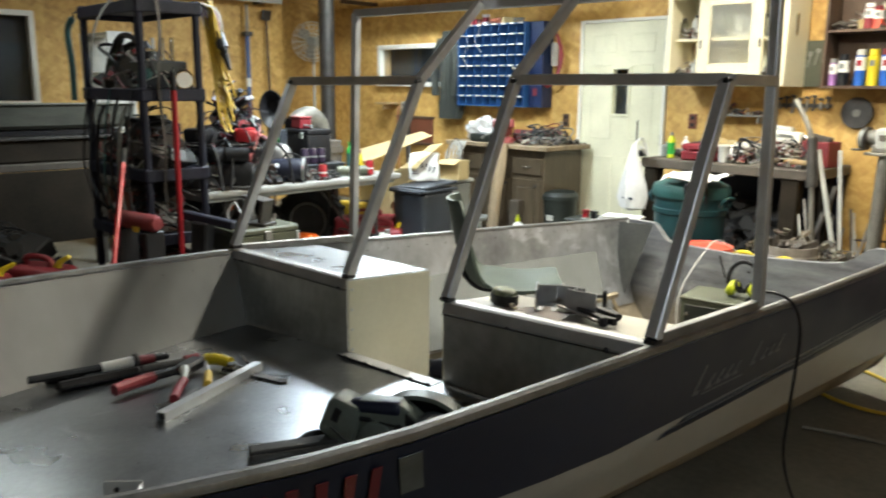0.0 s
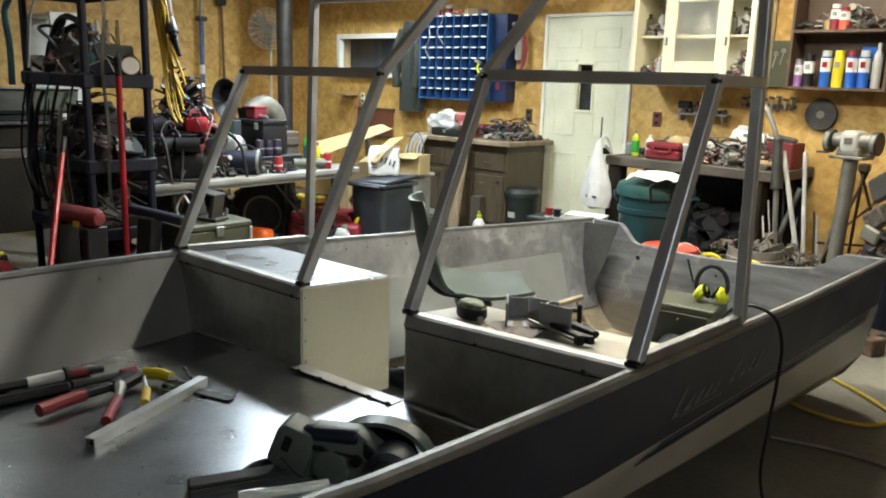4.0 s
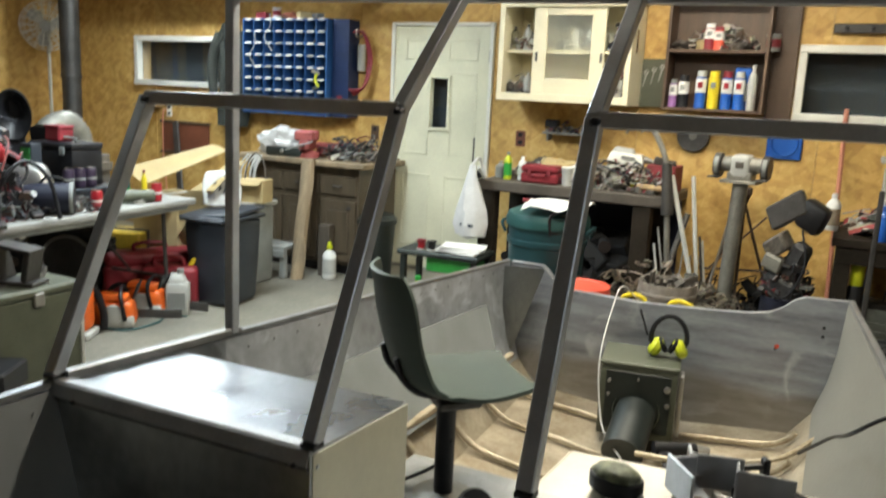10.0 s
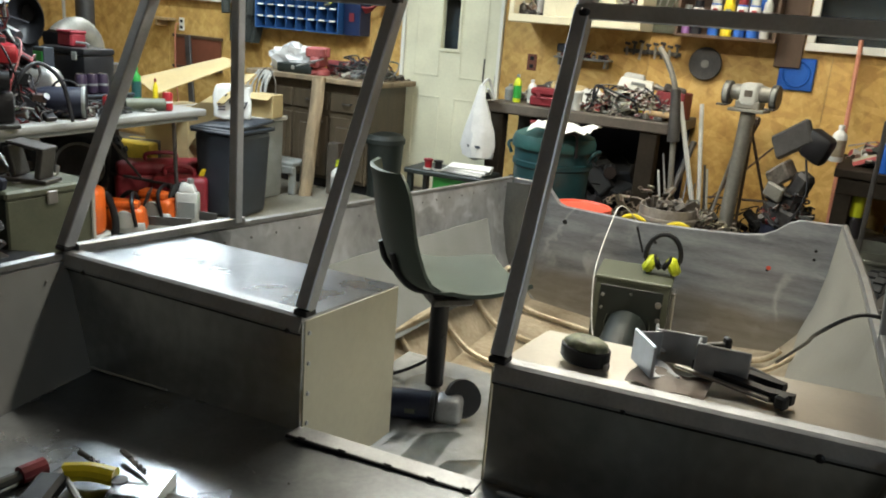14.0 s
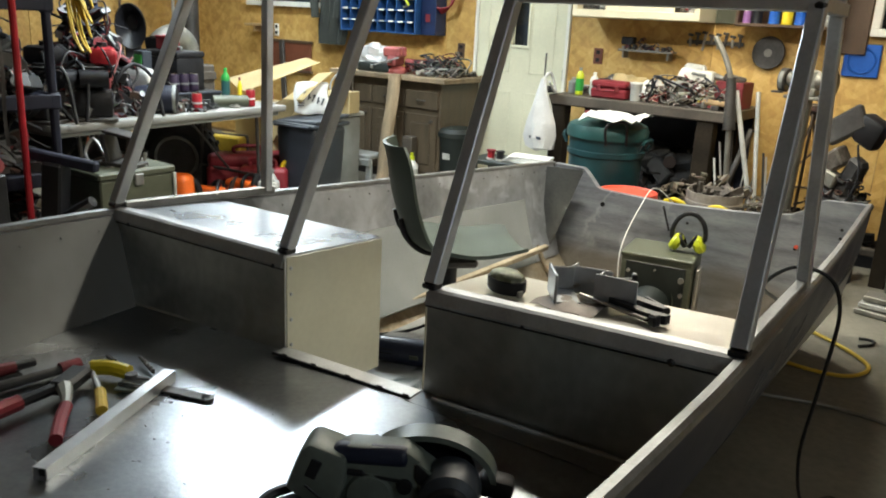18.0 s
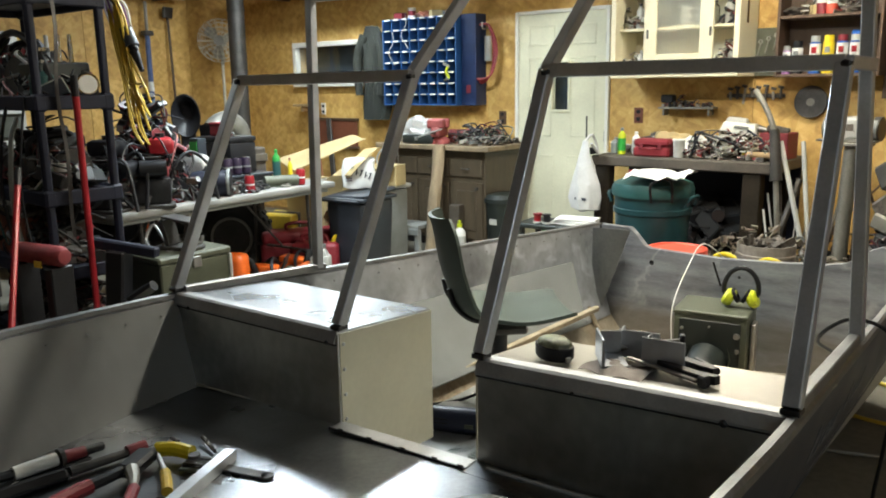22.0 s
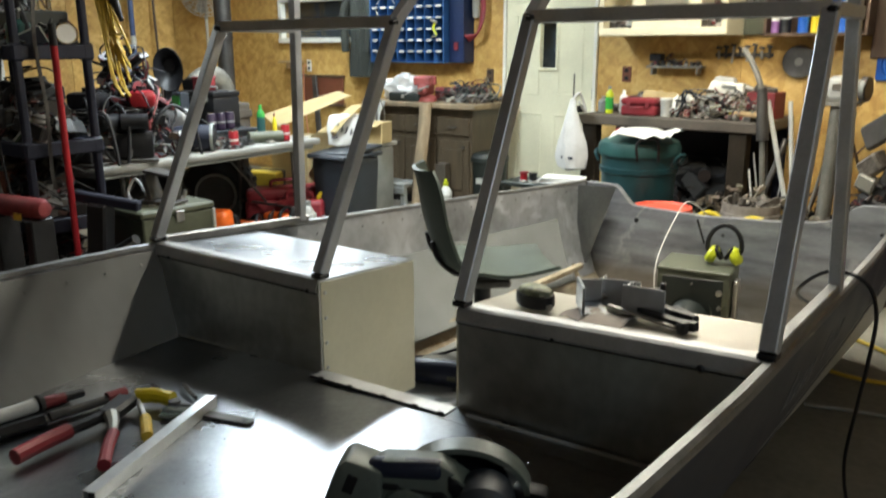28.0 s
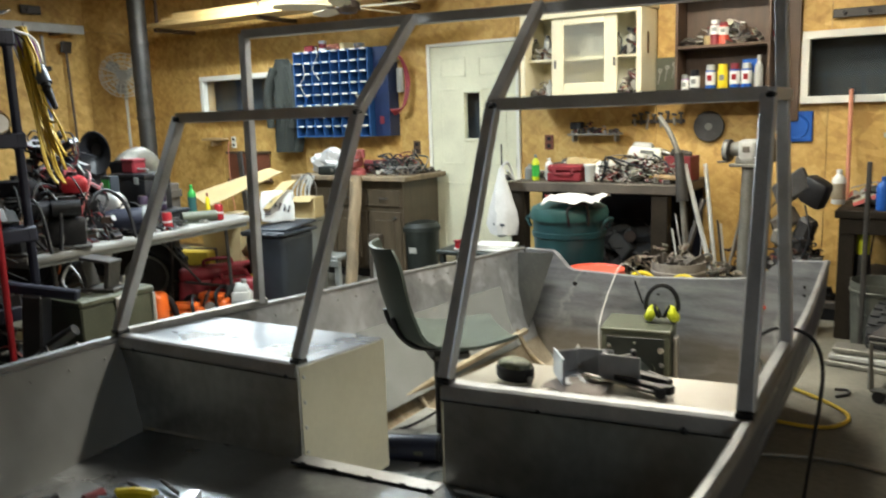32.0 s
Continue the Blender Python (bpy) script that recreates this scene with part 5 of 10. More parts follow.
for k in range(3):
    bm = bmesh.new()
    prism(bm, [(0.03, -0.02), (0.12, -0.075), (0.2, -0.04), (0.19, 0.05), (0.08, 0.045), (0.03, 0.02)], 0.003, pose(0, -0.08, 1.96, 90, 0, 0) @ pose(0, 0, 0, 0, 0, 120 * k + 20) @ pose(0, 0, 0, 18, 0, 0))
    part("blade", bm, "light_grey", o)

o = thing("blue_pole", (-8.30, 5.55, 0), "blue painted telescopic pole leaning on the side wall", "pole")
part("tube", C((0, 0, 0), (-0.05, 0.04, 2.05), 0.028, seg=10), "blue_pole", o)
part("upper_tube", C((-0.05, 0.04, 2.05), (-0.058, 0.048, 2.36), 0.018, seg=10), "steel", o)
part("clamp", B((0.09, 0.11, 0.05), (-0.05, 0.04, 2.03), (0, 0, 0), 0.008), "dark_steel", o)
part("tape_band", C((-0.035, 0.028, 1.42), (-0.038, 0.03, 1.52), 0.0295, seg=10), "paper", o)
o = thing("garden_tool", (-8.33, 5.86, 0), "dark-handled garden tool leaning on the side wall", "tool")
part("handle", C((0.04, 0, 0.0), (-0.07, 0.02, 2.30), 0.014, seg=8), "wood_dark", o)
part("head", B((0.03, 0.16, 0.12), (-0.06, 0.02, 2.26), (0, 10, 20), 0.01), "dark_steel", o)

# ---- north wall, from the corner to the door ----
o = thing("blue_bin_cabinet", (-5.445, 6.77, 1.25), "blue steel pigeonhole cabinet with parts bins on the wall", "parts cabinet")
W_, D_, H_ = 0.91, 0.22, 0.82
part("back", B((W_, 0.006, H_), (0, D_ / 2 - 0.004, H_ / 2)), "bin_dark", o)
for u in (-W_ / 2, W_ / 2):
    part("side", B((0.012, D_, H_), (u, 0, H_ / 2), (0, 0, 0), 0.002), "bin_blue", o)
for k in range(9):
    zz = 0.006 + (H_ - 0.012) * k / 8
    part("shelf", B((W_ - 0.014, D_ - 0.01, 0.008), (0, 0, zz)), "bin_blue", o)
    if k:
        for j in range(8):
            part("card_holder", B((0.062, 0.004, 0.014), (-W_ / 2 + W_ * (j + 0.5) / 8, -D_ / 2 + 0.002, zz - 0.002)), "paper" if (k * 3 + j) % 7 else "light_grey", o)
for j in range(1, 8):
    part("divider", B((0.006, D_ - 0.014, H_ - 0.02), (-W_ / 2 + W_ * j / 8, 0, H_ / 2)), "bin_blue", o)
for k in range(8):
    for j in range(8):
        if (k * 5 + j * 3) % 4 < 2:
            bm = bmesh.new()
            blob(bm, (0.085, 0.12, 0.045), (-W_ / 2 + W_ * (j + 0.5) / 8, 0.02, 0.006 + (H_ - 0.012) * k / 8 + 0.024), 0.3, k * 8 + j, 1)
            part("bin_contents", bm, "grime" if (k + j) % 3 else "scrap", o)
for u, v in ((-0.32, 0.5), (-0.15, 0.66)):
    part("hanging_wire", T([(u, -0.114, v + 0.2), (u + 0.02, -0.13, v + 0.1), (u - 0.05, -0.12, v), (u + 0.03, -0.118, v - 0.12)], 0.004, 5), "light_grey", o)
for k in range(5):
    clutter(["carton", "tin", "rag", "carton", "coil"][k], (-5.75 + 0.15 * k, 6.76, 2.076), 0.11, 20 * k, "on the blue cabinet")
o = thing("wrench_holder", (-5.06, 6.655, 1.50), "yellow and green tool hanging on the blue cabinet", "tool")
part("handle", T([(0, 0, 0), (-0.03, -0.01, 0.06), (-0.01, 0, 0.12)], 0.013, 8), "hi_yellow", o)
part("jaw", B((0.09, 0.02, 0.03), (-0.03, -0.004, 0.12), (0, 20, 0), 0.006), "cast_grey", o)
part("lower_jaw", B((0.07, 0.02, 0.02), (-0.03, -0.004, -0.01), (0, -12, 0), 0.006), "olive", o)

o = thing("blue_cabinet", (-4.885, 6.80, 1.25), "dark blue steel side panel with a hose hook beside the bins", "panel")
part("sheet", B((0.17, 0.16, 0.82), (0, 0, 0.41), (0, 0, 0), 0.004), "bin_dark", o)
part("sticker", B((0.05, 0.004, 0.07), (0.0, -0.083, 0.15)), "red_print", o)
o = thing("air_hose", (-4.72, 6.80, 1.45), "red rubber air hose looped on a wall hook", "hose")
for k in range(4):
    q = 0.012 * k
    part("hose_loop", T([(-0.08 + q, -0.02 - q, 0.52), (0.03 + q, -0.03 - q, 0.50), (0.085 + q, -0.03, 0.3), (0.05 + q, -0.035 - q, 0.08), (-0.05, -0.03 - q, 0.0 + q), (-0.09, -0.02 - q, 0.05)], 0.009, 7), "red", o)
part("hook", T([(-0.02, 0.07, 0.5), (-0.02, -0.05, 0.48), (-0.02, -0.06, 0.54)], 0.008, 6), "steel", o)
part("grey_can", C((-0.03, 0.04, 0.20), (-0.03, 0.04, 0.42), 0.035, seg=12), "light_grey", o)

o = thing("hanging_jacket", (-6.14, 6.78, 1.10), "grey-green work jacket hanging beside the bins", "jacket")
bm = bmesh.new()
rows = []
for i in range(12):
    v = i / 11
    hw = 0.17 - 0.10 * max(0, (v - 0.75) / 0.25) ** 1.5 + 0.02 * math.sin(v * 9)
    rows.append([Vector((-hw + 2 * hw * j / 12 + 0.03 * math.sin(v * 4), -0.06 * math.sin(math.pi * j / 12) - 0.025 * math.sin(j * 1.9 + v * 3), 0.93 * v)) for j in range(13)])
sheet(bm, rows, -0.012)
part("body", bm, "jacket", o)
for s in (-1, 1):
    part("sleeve", T([(s * 0.10, -0.03, 0.84), (s * 0.18, -0.06, 0.6), (s * 0.15, -0.08, 0.25)], 0.05, 10, radii=(0.055, 0.04)), "jacket", o)
part("peg", C((0, 0.10, 0.91), (0, -0.03, 0.93), 0.01, seg=8), "wood", o)

o = thing("framed_board", (-6.82, 6.865, 0.80), "reddish wooden board fixed to the wall under the window", "board")
part("board", B((0.62, 0.018, 0.28), (0, 0, 0.14), (0, 0, 0), 0.003), "mahogany", o)
for q in ((0, 0.29, 0.66, 0.03), (0, -0.01, 0.66, 0.03)):
    part("edge_strip", B((q[2], 0.03, q[3]), (q[0], -0.005, q[1]), (0, 0, 0), 0.003), "wood_dark", o)

for nm, x, z, mtl in (("outlet_plate", -4.62, 1.135, "wood_dark"), ("outlet_plate", -3.265, 1.175, "mahogany"), ("outlet_plate", -7.05, 1.20, "white_paint")):
    o = thing(nm, (x, Y1 - 0.006, z), "brown socket plate on the strand board wall" if mtl != "white_paint" else "white socket plate on the strand board wall", "wall socket", "socket plates")
    part("plate", B((0.08 if x > -5 else 0.07, 0.008, 0.125), (0, 0, 0), (0, 0, 0), 0.003), mtl, o)
    for dz in (-0.03, 0.03):
        part("socket", B((0.034, 0.004, 0.03), (0, -0.005, dz), (0, 0, 0), 0.004), "black", o)
o = thing("extension_lead", (-7.07, 6.84, 0.3), "orange lead hanging from the wall socket", "cable")
part("cable", T([(0, 0.03, 0.9), (0, -0.02, 0.87), (-0.02, -0.01, 0.5), (0.01, 0.0, 0.1), (0.1, -0.05, -0.28)], 0.007, 6), "terracotta", o)
o = thing("leaning_board", (-6.75, 6.62, 0), "grey board leaning against the wall", "board")
part("board", B((0.07, 0.025, 1.12), (0, 0.09, 0.56), (-9, -14, 0), 0.004), "dark_steel", o)
o = thing("wall_bracket_shelf", (-7.25, 6.80, 1.24), "short raw board bracketed to the wall", "shelf")
part("board", B((0.26, 0.16, 0.025), (0, 0, 0), (0, 0, 0), 0.003), "wood", o)
part("bracket", B((0.03, 0.14, 0.06), (0, 0.01, -0.04), (0, 0, 0), 0.003), "wood", o)

# brown base cabinet with a thick worn top
o = thing("base_cabinet", (-4.92, 6.52, 0), "old brown kitchen base cabinet used as a bench", "cabinet")
part("body", B((1.12, 0.56, 0.80), (0, 0.02, 0.48), (0, 0, 0), 0.004), "cabinet_brown", o)
part("toe_kick", B((1.08, 0.50, 0.08), (0, 0.03, 0.04)), "black", o)
for k, u in enumerate((-0.37, 0.0, 0.37)):
    dr = part("door", B((0.34, 0.022, 0.50), (u, -0.272, 0.36), (0, 0, 0), 0.005), "cabinet_brown", o)
    part("door_panel", B((0.22, 0.014, 0.36), (u, -0.286, 0.36), (0, 0, 0), 0.01), "cabinet_brown", dr)
    part("knob", L([(0, 0), (0.014, 0.0), (0.01, 0.012), (0.016, 0.022), (0, 0.026)], 10, (u + 0.12, -0.284, 0.56), (90, 0, 0)), "dark_steel", dr)
    df = part("drawer_front", B((0.34, 0.022, 0.15), (u, -0.272, 0.73), (0, 0, 0), 0.005), "cabinet_brown", o)
    part("pull", T([(u - 0.04, -0.284, 0.73), (u - 0.03, -0.31, 0.728), (u + 0.03, -0.31, 0.728), (u + 0.04, -0.284, 0.73)], 0.006, 6), "dark_steel", df)
o = thing("worktop", (-4.92, 6.50, 0.882), "worn wooden slab lying on the brown cabinet", "worktop")
part("slab", B((1.30, 0.66, 0.042), (0, 0, 0.021), (0, 0, 0), 0.006), "old_wood", o)
o = thing("white_sack", (-5.30, 6.45, 0.925), "crumpled white plastic sack on the cabinet top", "bag")
bm = bmesh.new()
blob(bm, (0.42, 0.28, 0.24), (0, 0, 0.10), 0.28, 4, 3)
part("film", bm, "bag", o)
o = thing("dark_case", (-5.10, 6.30, 0.925), "dark green tool case lying on the cabinet top", "case")
part("body", B((0.34, 0.16, 0.075), (0, 0, 0.04), (0, 0, 4), 0.012, 2), "green_can", o)
part("latch", B((0.03, 0.012, 0.03), (0, -0.085, 0.045), (0, 0, 4), 0.003), "steel", o)
o = thing("bench_vice", (-4.93, 6.34, 0.925), "red cast bench vice at the edge of the cabinet top", "vice", rz=-70)
part("base", L([(0, 0), (0.08, 0), (0.075, 0.03), (0.05, 0.05), (0, 0.05)], 18), "faded_red", o)
part("body", B((0.20, 0.07, 0.08), (0.0, 0, 0.09), (0, 0, 0), 0.018, 2), "faded_red", o)
part("fixed_jaw", B((0.04, 0.13, 0.07), (-0.03, 0, 0.15), (0, 0, 0), 0.008), "faded_red", o)
part("moving_jaw", B((0.05, 0.13, 0.07), (0.07, 0, 0.15), (0, 0, 0), 0.012), "faded_red", o)
part("screw", C((0.09, 0, 0.09), (0.20, 0, 0.09), 0.012, seg=8), "steel", o)
part("tommy_bar", C((0.19, -0.09, 0.06), (0.19, 0.09, 0.12), 0.006, seg=6), "steel", o)
o.scale = (1.25, 1.25, 1.2)
heap("cable_heap", -4.90, -4.32, 6.40, 6.80, 0.925, 0.10, 30, 0.04, 0.10, "heap of leads, hoses and small parts on the cabinet top", "scrap_mix", 5)
tangle("cable_tangle", -4.86, -4.30, 6.24, 6.78, 0.925, 0.20, 40, 0.004, 0.010, "green and grey wires piled on the cabinet top", "cable_mix", 92)
scatter(10, -4.62, -4.30, 6.22, 6.80, 0.925, 0.08, 0.14, "on the cabinet top", ["coil", "wrench", "coil", "pipe_elbow", "rag", "block"], 11)
o = thing("hand_drill", (-4.88, 6.62, 0.925), "red power drill lying on the cabinet top", "power tool", rz=25)
part("body", C((-0.1, 0, 0.05), (0.1, 0, 0.05), 0.04, 0.034, 14), "vice_red", o)
part("chuck", C((0.1, 0, 0.05), (0.17, 0, 0.05), 0.025, 0.015, 12), "dark_steel", o)
part("grip", B((0.05, 0.14, 0.035), (-0.05, -0.10, 0.025), (0, 0, 12), 0.012), "vice_red", o)
o.scale = (1.3, 1.3, 1.3)
heap("wire_heap", -4.78, -4.28, 6.22, 6.72, 0.925, 0.08, 40, 0.03, 0.09, "tangle of wire and small hardware on the cabinet top", "scrap_mix", 77)

o = thing("timber_post", (-4.715, 5.93, 0), "rough timber post leaning on the cabinet", "timber")
bm = bmesh.new()
sheet_rows = [[Vector((0.055 * math.cos(a) * (1 + 0.1 * math.sin(5 * a + k)), 0.05 * math.sin(a), 0)) + Vector((-0.05 * k / 10, 0.21 * k / 10, 0.93 * k / 10)) + Vector((0.008 * math.sin(k), 0, 0)) for a in [j * math.pi / 6 for j in range(12)]] for k in range(11)]
skin(bm, [[bm.verts.new(p) for p in row] for row in sheet_rows])
part("post", bm, "old_wood", o)
o = thing("stub_post", (-4.60, 6.16, 0), "short dark post stub standing by the cabinet", "timber")
part("post", B((0.10, 0.09, 0.42), (0, 0, 0.21), (0, 0, 8), 0.006), "bench_wood", o)
o = thing("lidded_bin", (-4.30, 6.42, 0), "small dark green lidded bin beside the door", "bin")
part("body", L([(0, 0), (0.14, 0), (0.165, 0.44), (0.17, 0.45), (0, 0.45)], 20), "green_can", o)
part("lid", L([(0.178, 0.44), (0.178, 0.475), (0.15, 0.51), (0, 0.525)], 20), "green_can", o)
part("emblem", B((0.07, 0.004, 0.05), (0.02, -0.159, 0.28), (5, 0, 6)), "light_grey", o)
o = bottle((-4.52, 6.10, 0), 0.055, 0.27, "paper", "hi_yellow", "white spray jug standing on the floor", "light_grey", "spray_jug")
part("trigger", B((0.09, 0.02, 0.03), (0.02, 0, 0.28), (0, 10, 0), 0.006), "hi_yellow", o)
o = thing("step_stool", (-4.95, 5.94, 0), "grey plastic step stool on the floor", "stool", rz=8)
part("top", B((0.32, 0.24, 0.04), (0, 0, 0.24), (0, 0, 0), 0.012, 2), "grey_plastic", o)
for u in (-0.14, 0.14):
    for v in (-0.09, 0.09):
        part("leg", B((0.06, 0.05, 0.225), (u, v, 0.1125), (0, 0, 0), 0.01, 1, 0.85), "grey_plastic", o)
part("skirt", B((0.33, 0.02, 0.06), (0, -0.12, 0.20), (0, 0, 0), 0.006), "grey_plastic", o)

# wheeled refuse bin with a sack on its lid
o = thing("refuse_bin", (-4.70, 5.09, 0), "charcoal plastic refuse bin with a sagging lid", "bin", rz=6)
bm = bmesh.new()
box(bm, (0.40, 0.40, 0.60), (0, 0, 0.30), (0, 0, 0), 0.05, 3)
for v in bm.verts:
    k = 0.86 + 0.14 * v.co.z / 0.6
    v.co.x *= k * 0.96
    v.co.y *= k
part("body", bm, "grey_bin", o)
part("rim", B((0.41, 0.43, 0.03), (0, 0, 0.605), (0, 0, 0), 0.012, 2), "grey_bin", o)
part("lid", B((0.39, 0.40, 0.025), (0.0, 0.02, 0.635), (4, -3, 0), 0.01, 2), "grey_bin", o)
part("handle", C((-0.17, -0.235, 0.60), (0.17, -0.235, 0.60), 0.012, seg=8), "grey_bin", o)
o = thing("grey_tub", (-4.96, 5.64, 0), "grey lidded storage tub behind the refuse bin", "tub")
part("body", B((0.27, 0.28, 0.60), (0, 0, 0.30), (0, 0, 0), 0.03, 2, 1.05), "grey_plastic", o)
part("lid", B((0.32, 0.33, 0.035), (0, 0, 0.617), (0, 0, 0), 0.012, 2), "light_grey", o)
o = thing("feed_sack", (-4.78, 5.17, 0.655), "white printed paper sack on the refuse bin", "bag", rz=43)
bm = bmesh.new()
box(bm, (0.25, 0.11, 0.24), (0, 0, 0.122), (0, 0, 0), 0.02, 2)
bmesh.ops.subdivide_edges(bm, edges=bm.edges[:], cuts=3, use_grid_fill=True)
for v in bm.verts:
    v.co += 0.016 * noise.noise_vector(v.co * 11)
    v.co.z = max(0.0, v.co.z)
part("sack", bm, "paper", o, smooth=18)
for k in range(5):
    part("print_stroke", B((0.010, 0.004, 0.052), (-0.05 + 0.034 * k, -0.066, 0.15 - 0.012 * k), (0, 24 - 10 * (k % 2), 0), 0.001), "grey_bin", o)
    part("print_stroke", B((0.022, 0.004, 0.008), (-0.045 + 0.034 * k, -0.066, 0.172 - 0.012 * k - 0.03 * (k % 2)), (0, -14, 0), 0.001), "grey_bin", o)
for k in range(3):
    part("small_print", B((0.05, 0.004, 0.008), (-0.075, -0.068, 0.11 - 0.02 * k), (0, 0, 0), 0.001), "grape", o)
o = thing("carton_box", (-4.86, 5.60, 0.635), "small open tan carton on the grey tub", "box", rz=12)
part("body", B((0.22, 0.16, 0.17), (0, 0, 0.085), (0, 0, 0), 0.003), "card", o)
part("flap", B((0.21, 0.08, 0.004), (0, -0.115, 0.155), (22, 0, 0)), "card", o)
part("carry_cord", T([(-0.08, 0, 0.17), (-0.06, 0.02, 0.30), (0.0, 0.04, 0.36), (0.07, 0.02, 0.28), (0.09, 0, 0.17)], 0.005, 6), "bench_wood", o)

# ---- folding table and what is on and under it ----
TX, TY, TZ = -5.012, 3.905, 0.75
o = thing("folding_table", (TX, TY, 0), "grey plastic folding table loaded with engines", "table", rz=4.4)
part("tabletop", B((0.76, 1.83, 0.045), (0, 0, TZ - 0.0225), (0, 0, 0), 0.012, 2), "tabletop", o)
part("apron", B((0.70, 1.73, 0.03), (0, 0, TZ - 0.058), (0, 0, 0), 0.004), "grey_plastic", o)
for v in (-0.70, 0.70):
    for u in (-0.29, 0.29):
        part("leg", T([(u, v, TZ - 0.06), (u, v + 0.01, 0.4), (u * 1.1, v, 0.0)], 0.0135, 8), "dark_steel", o)
    part("crossbar", C((-0.30, v, 0.25), (0.30, v, 0.25), 0.011, seg=8), "dark_steel", o)
    part("brace", C((0.0, v, 0.26), (0, v * 0.45, TZ - 0.07), 0.009, seg=8), "dark_steel", o)


def engine(loc, rz, s, cowl, label):
    o = thing("small_engine", loc, label, "engine", "engines on the table", rz)
    part("crankcase", B((0.22 * s, 0.24 * s, 0.16 * s), (0, 0, 0.10 * s), (0, 0, 0), 0.02 * s, 2), "black_iron", o)
    part("mount", B((0.30 * s, 0.28 * s, 0.02 * s), (0, 0, 0.01 * s), (0, 0, 0), 0.004), "dark_steel", o)
    for k in range(6):
        part("cooling_fin", B((0.15 * s, 0.16 * s, 0.008 * s), (0.02 * s, 0, (0.19 + 0.022 * k) * s), (0, 0, 0), 0.002), "dark_steel", o)
    part("cylinder", C((0.02 * s, 0, 0.16 * s), (0.02 * s, 0, 0.32 * s), 0.055 * s, seg=14), "black_iron", o)
    part("fan_cowl", L([(0, 0), (0.13 * s, 0), (0.145 * s, 0.02 * s), (0.14 * s, 0.08 * s), (0.08 * s, 0.10 * s), (0, 0.10 * s)], 22, (-0.02 * s, -0.13 * s, 0.17 * s), (90, 0, 0)), cowl, o)
    part("recoil_grille", L([(0.03 * s, 0), (0.075 * s, 0.008 * s), (0.08 * s, 0)], 18, (-0.02 * s, -0.232 * s, 0.17 * s), (90, 0, 0)), "black", o)
    part("tank", B((0.20 * s, 0.15 * s, 0.10 * s), (-0.02 * s, 0.08 * s, 0.36 * s), (0, 0, 0), 0.03 * s, 2), cowl, o)
    part("tank_cap", C((-0.02 * s, 0.08 * s, 0.41 * s), (-0.02 * s, 0.08 * s, 0.435 * s), 0.028 * s, seg=12), "black", o)
    part("muffler", C((0.14 * s, -0.05 * s, 0.24 * s), (0.14 * s, 0.10 * s, 0.24 * s), 0.05 * s, seg=14), "black_iron", o)
    part("exhaust_elbow", T([(0.14 * s, -0.06 * s, 0.24 * s), (0.16 * s, -0.13 * s, 0.26 * s), (0.15 * s, -0.18 * s, 0.18 * s), (0.13 * s, -0.19 * s, 0.10 * s)], 0.018 * s, 8), "chrome", o)
    part("fuel_line", T([(-0.02 * s, 0.02 * s, 0.33 * s), (0.1 * s, -0.1 * s, 0.38 * s), (0.16 * s, -0.16 * s, 0.22 * s), (0.10 * s, -0.14 * s, 0.1 * s)], 0.007, 6), "black", o)
    part("ignition_lead", T([(0.02 * s, 0, 0.34 * s), (0.08 * s, 0.06 * s, 0.42 * s), (0.15 * s, 0.12 * s, 0.30 * s), (0.1 * s, 0.15 * s, 0.14 * s)], 0.005, 6), "black", o)
    return o


engine((-4.78, 3.10, TZ), 25, 1.0, "black", "greasy black small engine on the folding table")
engine((-4.74, 3.36, TZ), -30, 1.0, "red_paint", "small engine with red cowling on the folding table")
engine((-5.08, 3.46, TZ), 70, 1.0, "black", "small black engine among others on the table")
engine((-5.10, 3.10, TZ), 130, 1.0, "red_paint", "small engine with a red tank on the table")
engine((-5.42, 3.60, 0.40), 40, 1.3, "black", "black engine standing behind the table")
heap("engine_heap", -5.20, -4.62, 3.02, 3.75, TZ, 0.30, 130, 0.06, 0.16, "heap of greasy black engine parts on the folding table", "dark_mix", 3)
heap("engine_heap", -5.16, -4.70, 3.16, 3.74, TZ, 0.74, 230, 0.07, 0.17, "engine parts piled high on the folding table", "engine_mix", 6)
heap("cable_heap", -4.86, -4.66, 3.60, 4.20, TZ, 0.10, 40, 0.04, 0.10, "loose cables and parts along the table edge", "dark_mix", 4)
o = thing("engine_stand", (-5.55, 3.55, 0), "low dark wooden stand behind the table", "stand")
part("top", B((0.44, 0.9, 0.05), (0, 0, 0.375), (0, 0, 0), 0.006), "bench_wood", o)
for u in (-0.17, 0.17):
    for v in (-0.38, 0.38):
        part("leg", B((0.06, 0.06, 0.35), (u, v, 0.175), (0, 0, 0), 0.004), "bench_wood", o)
for k, (x, y, rz) in enumerate(((-4.72, 3.22, 20), (-4.66, 3.58, 70), (-4.98, 3.22, 130), (-4.66, 3.10, 200))):
    o = thing("rubber_hose", (x, y, TZ), "loose black hose among the engines on the table", "hose", "loose hoses", rz)
    part("hose", T([(-0.16, 0.02, 0.012), (-0.08, 0.0, 0.20 + 0.03 * k), (0.03, 0.04, 0.33 - 0.02 * k), (0.13, 0.0, 0.22), (0.16, -0.06, 0.014)], 0.011, 8), "black", o)
o = thing("outboard_cowl", (-4.80, 3.80, TZ), "black outboard cowl lying on the table", "engine cover", rz=-42)
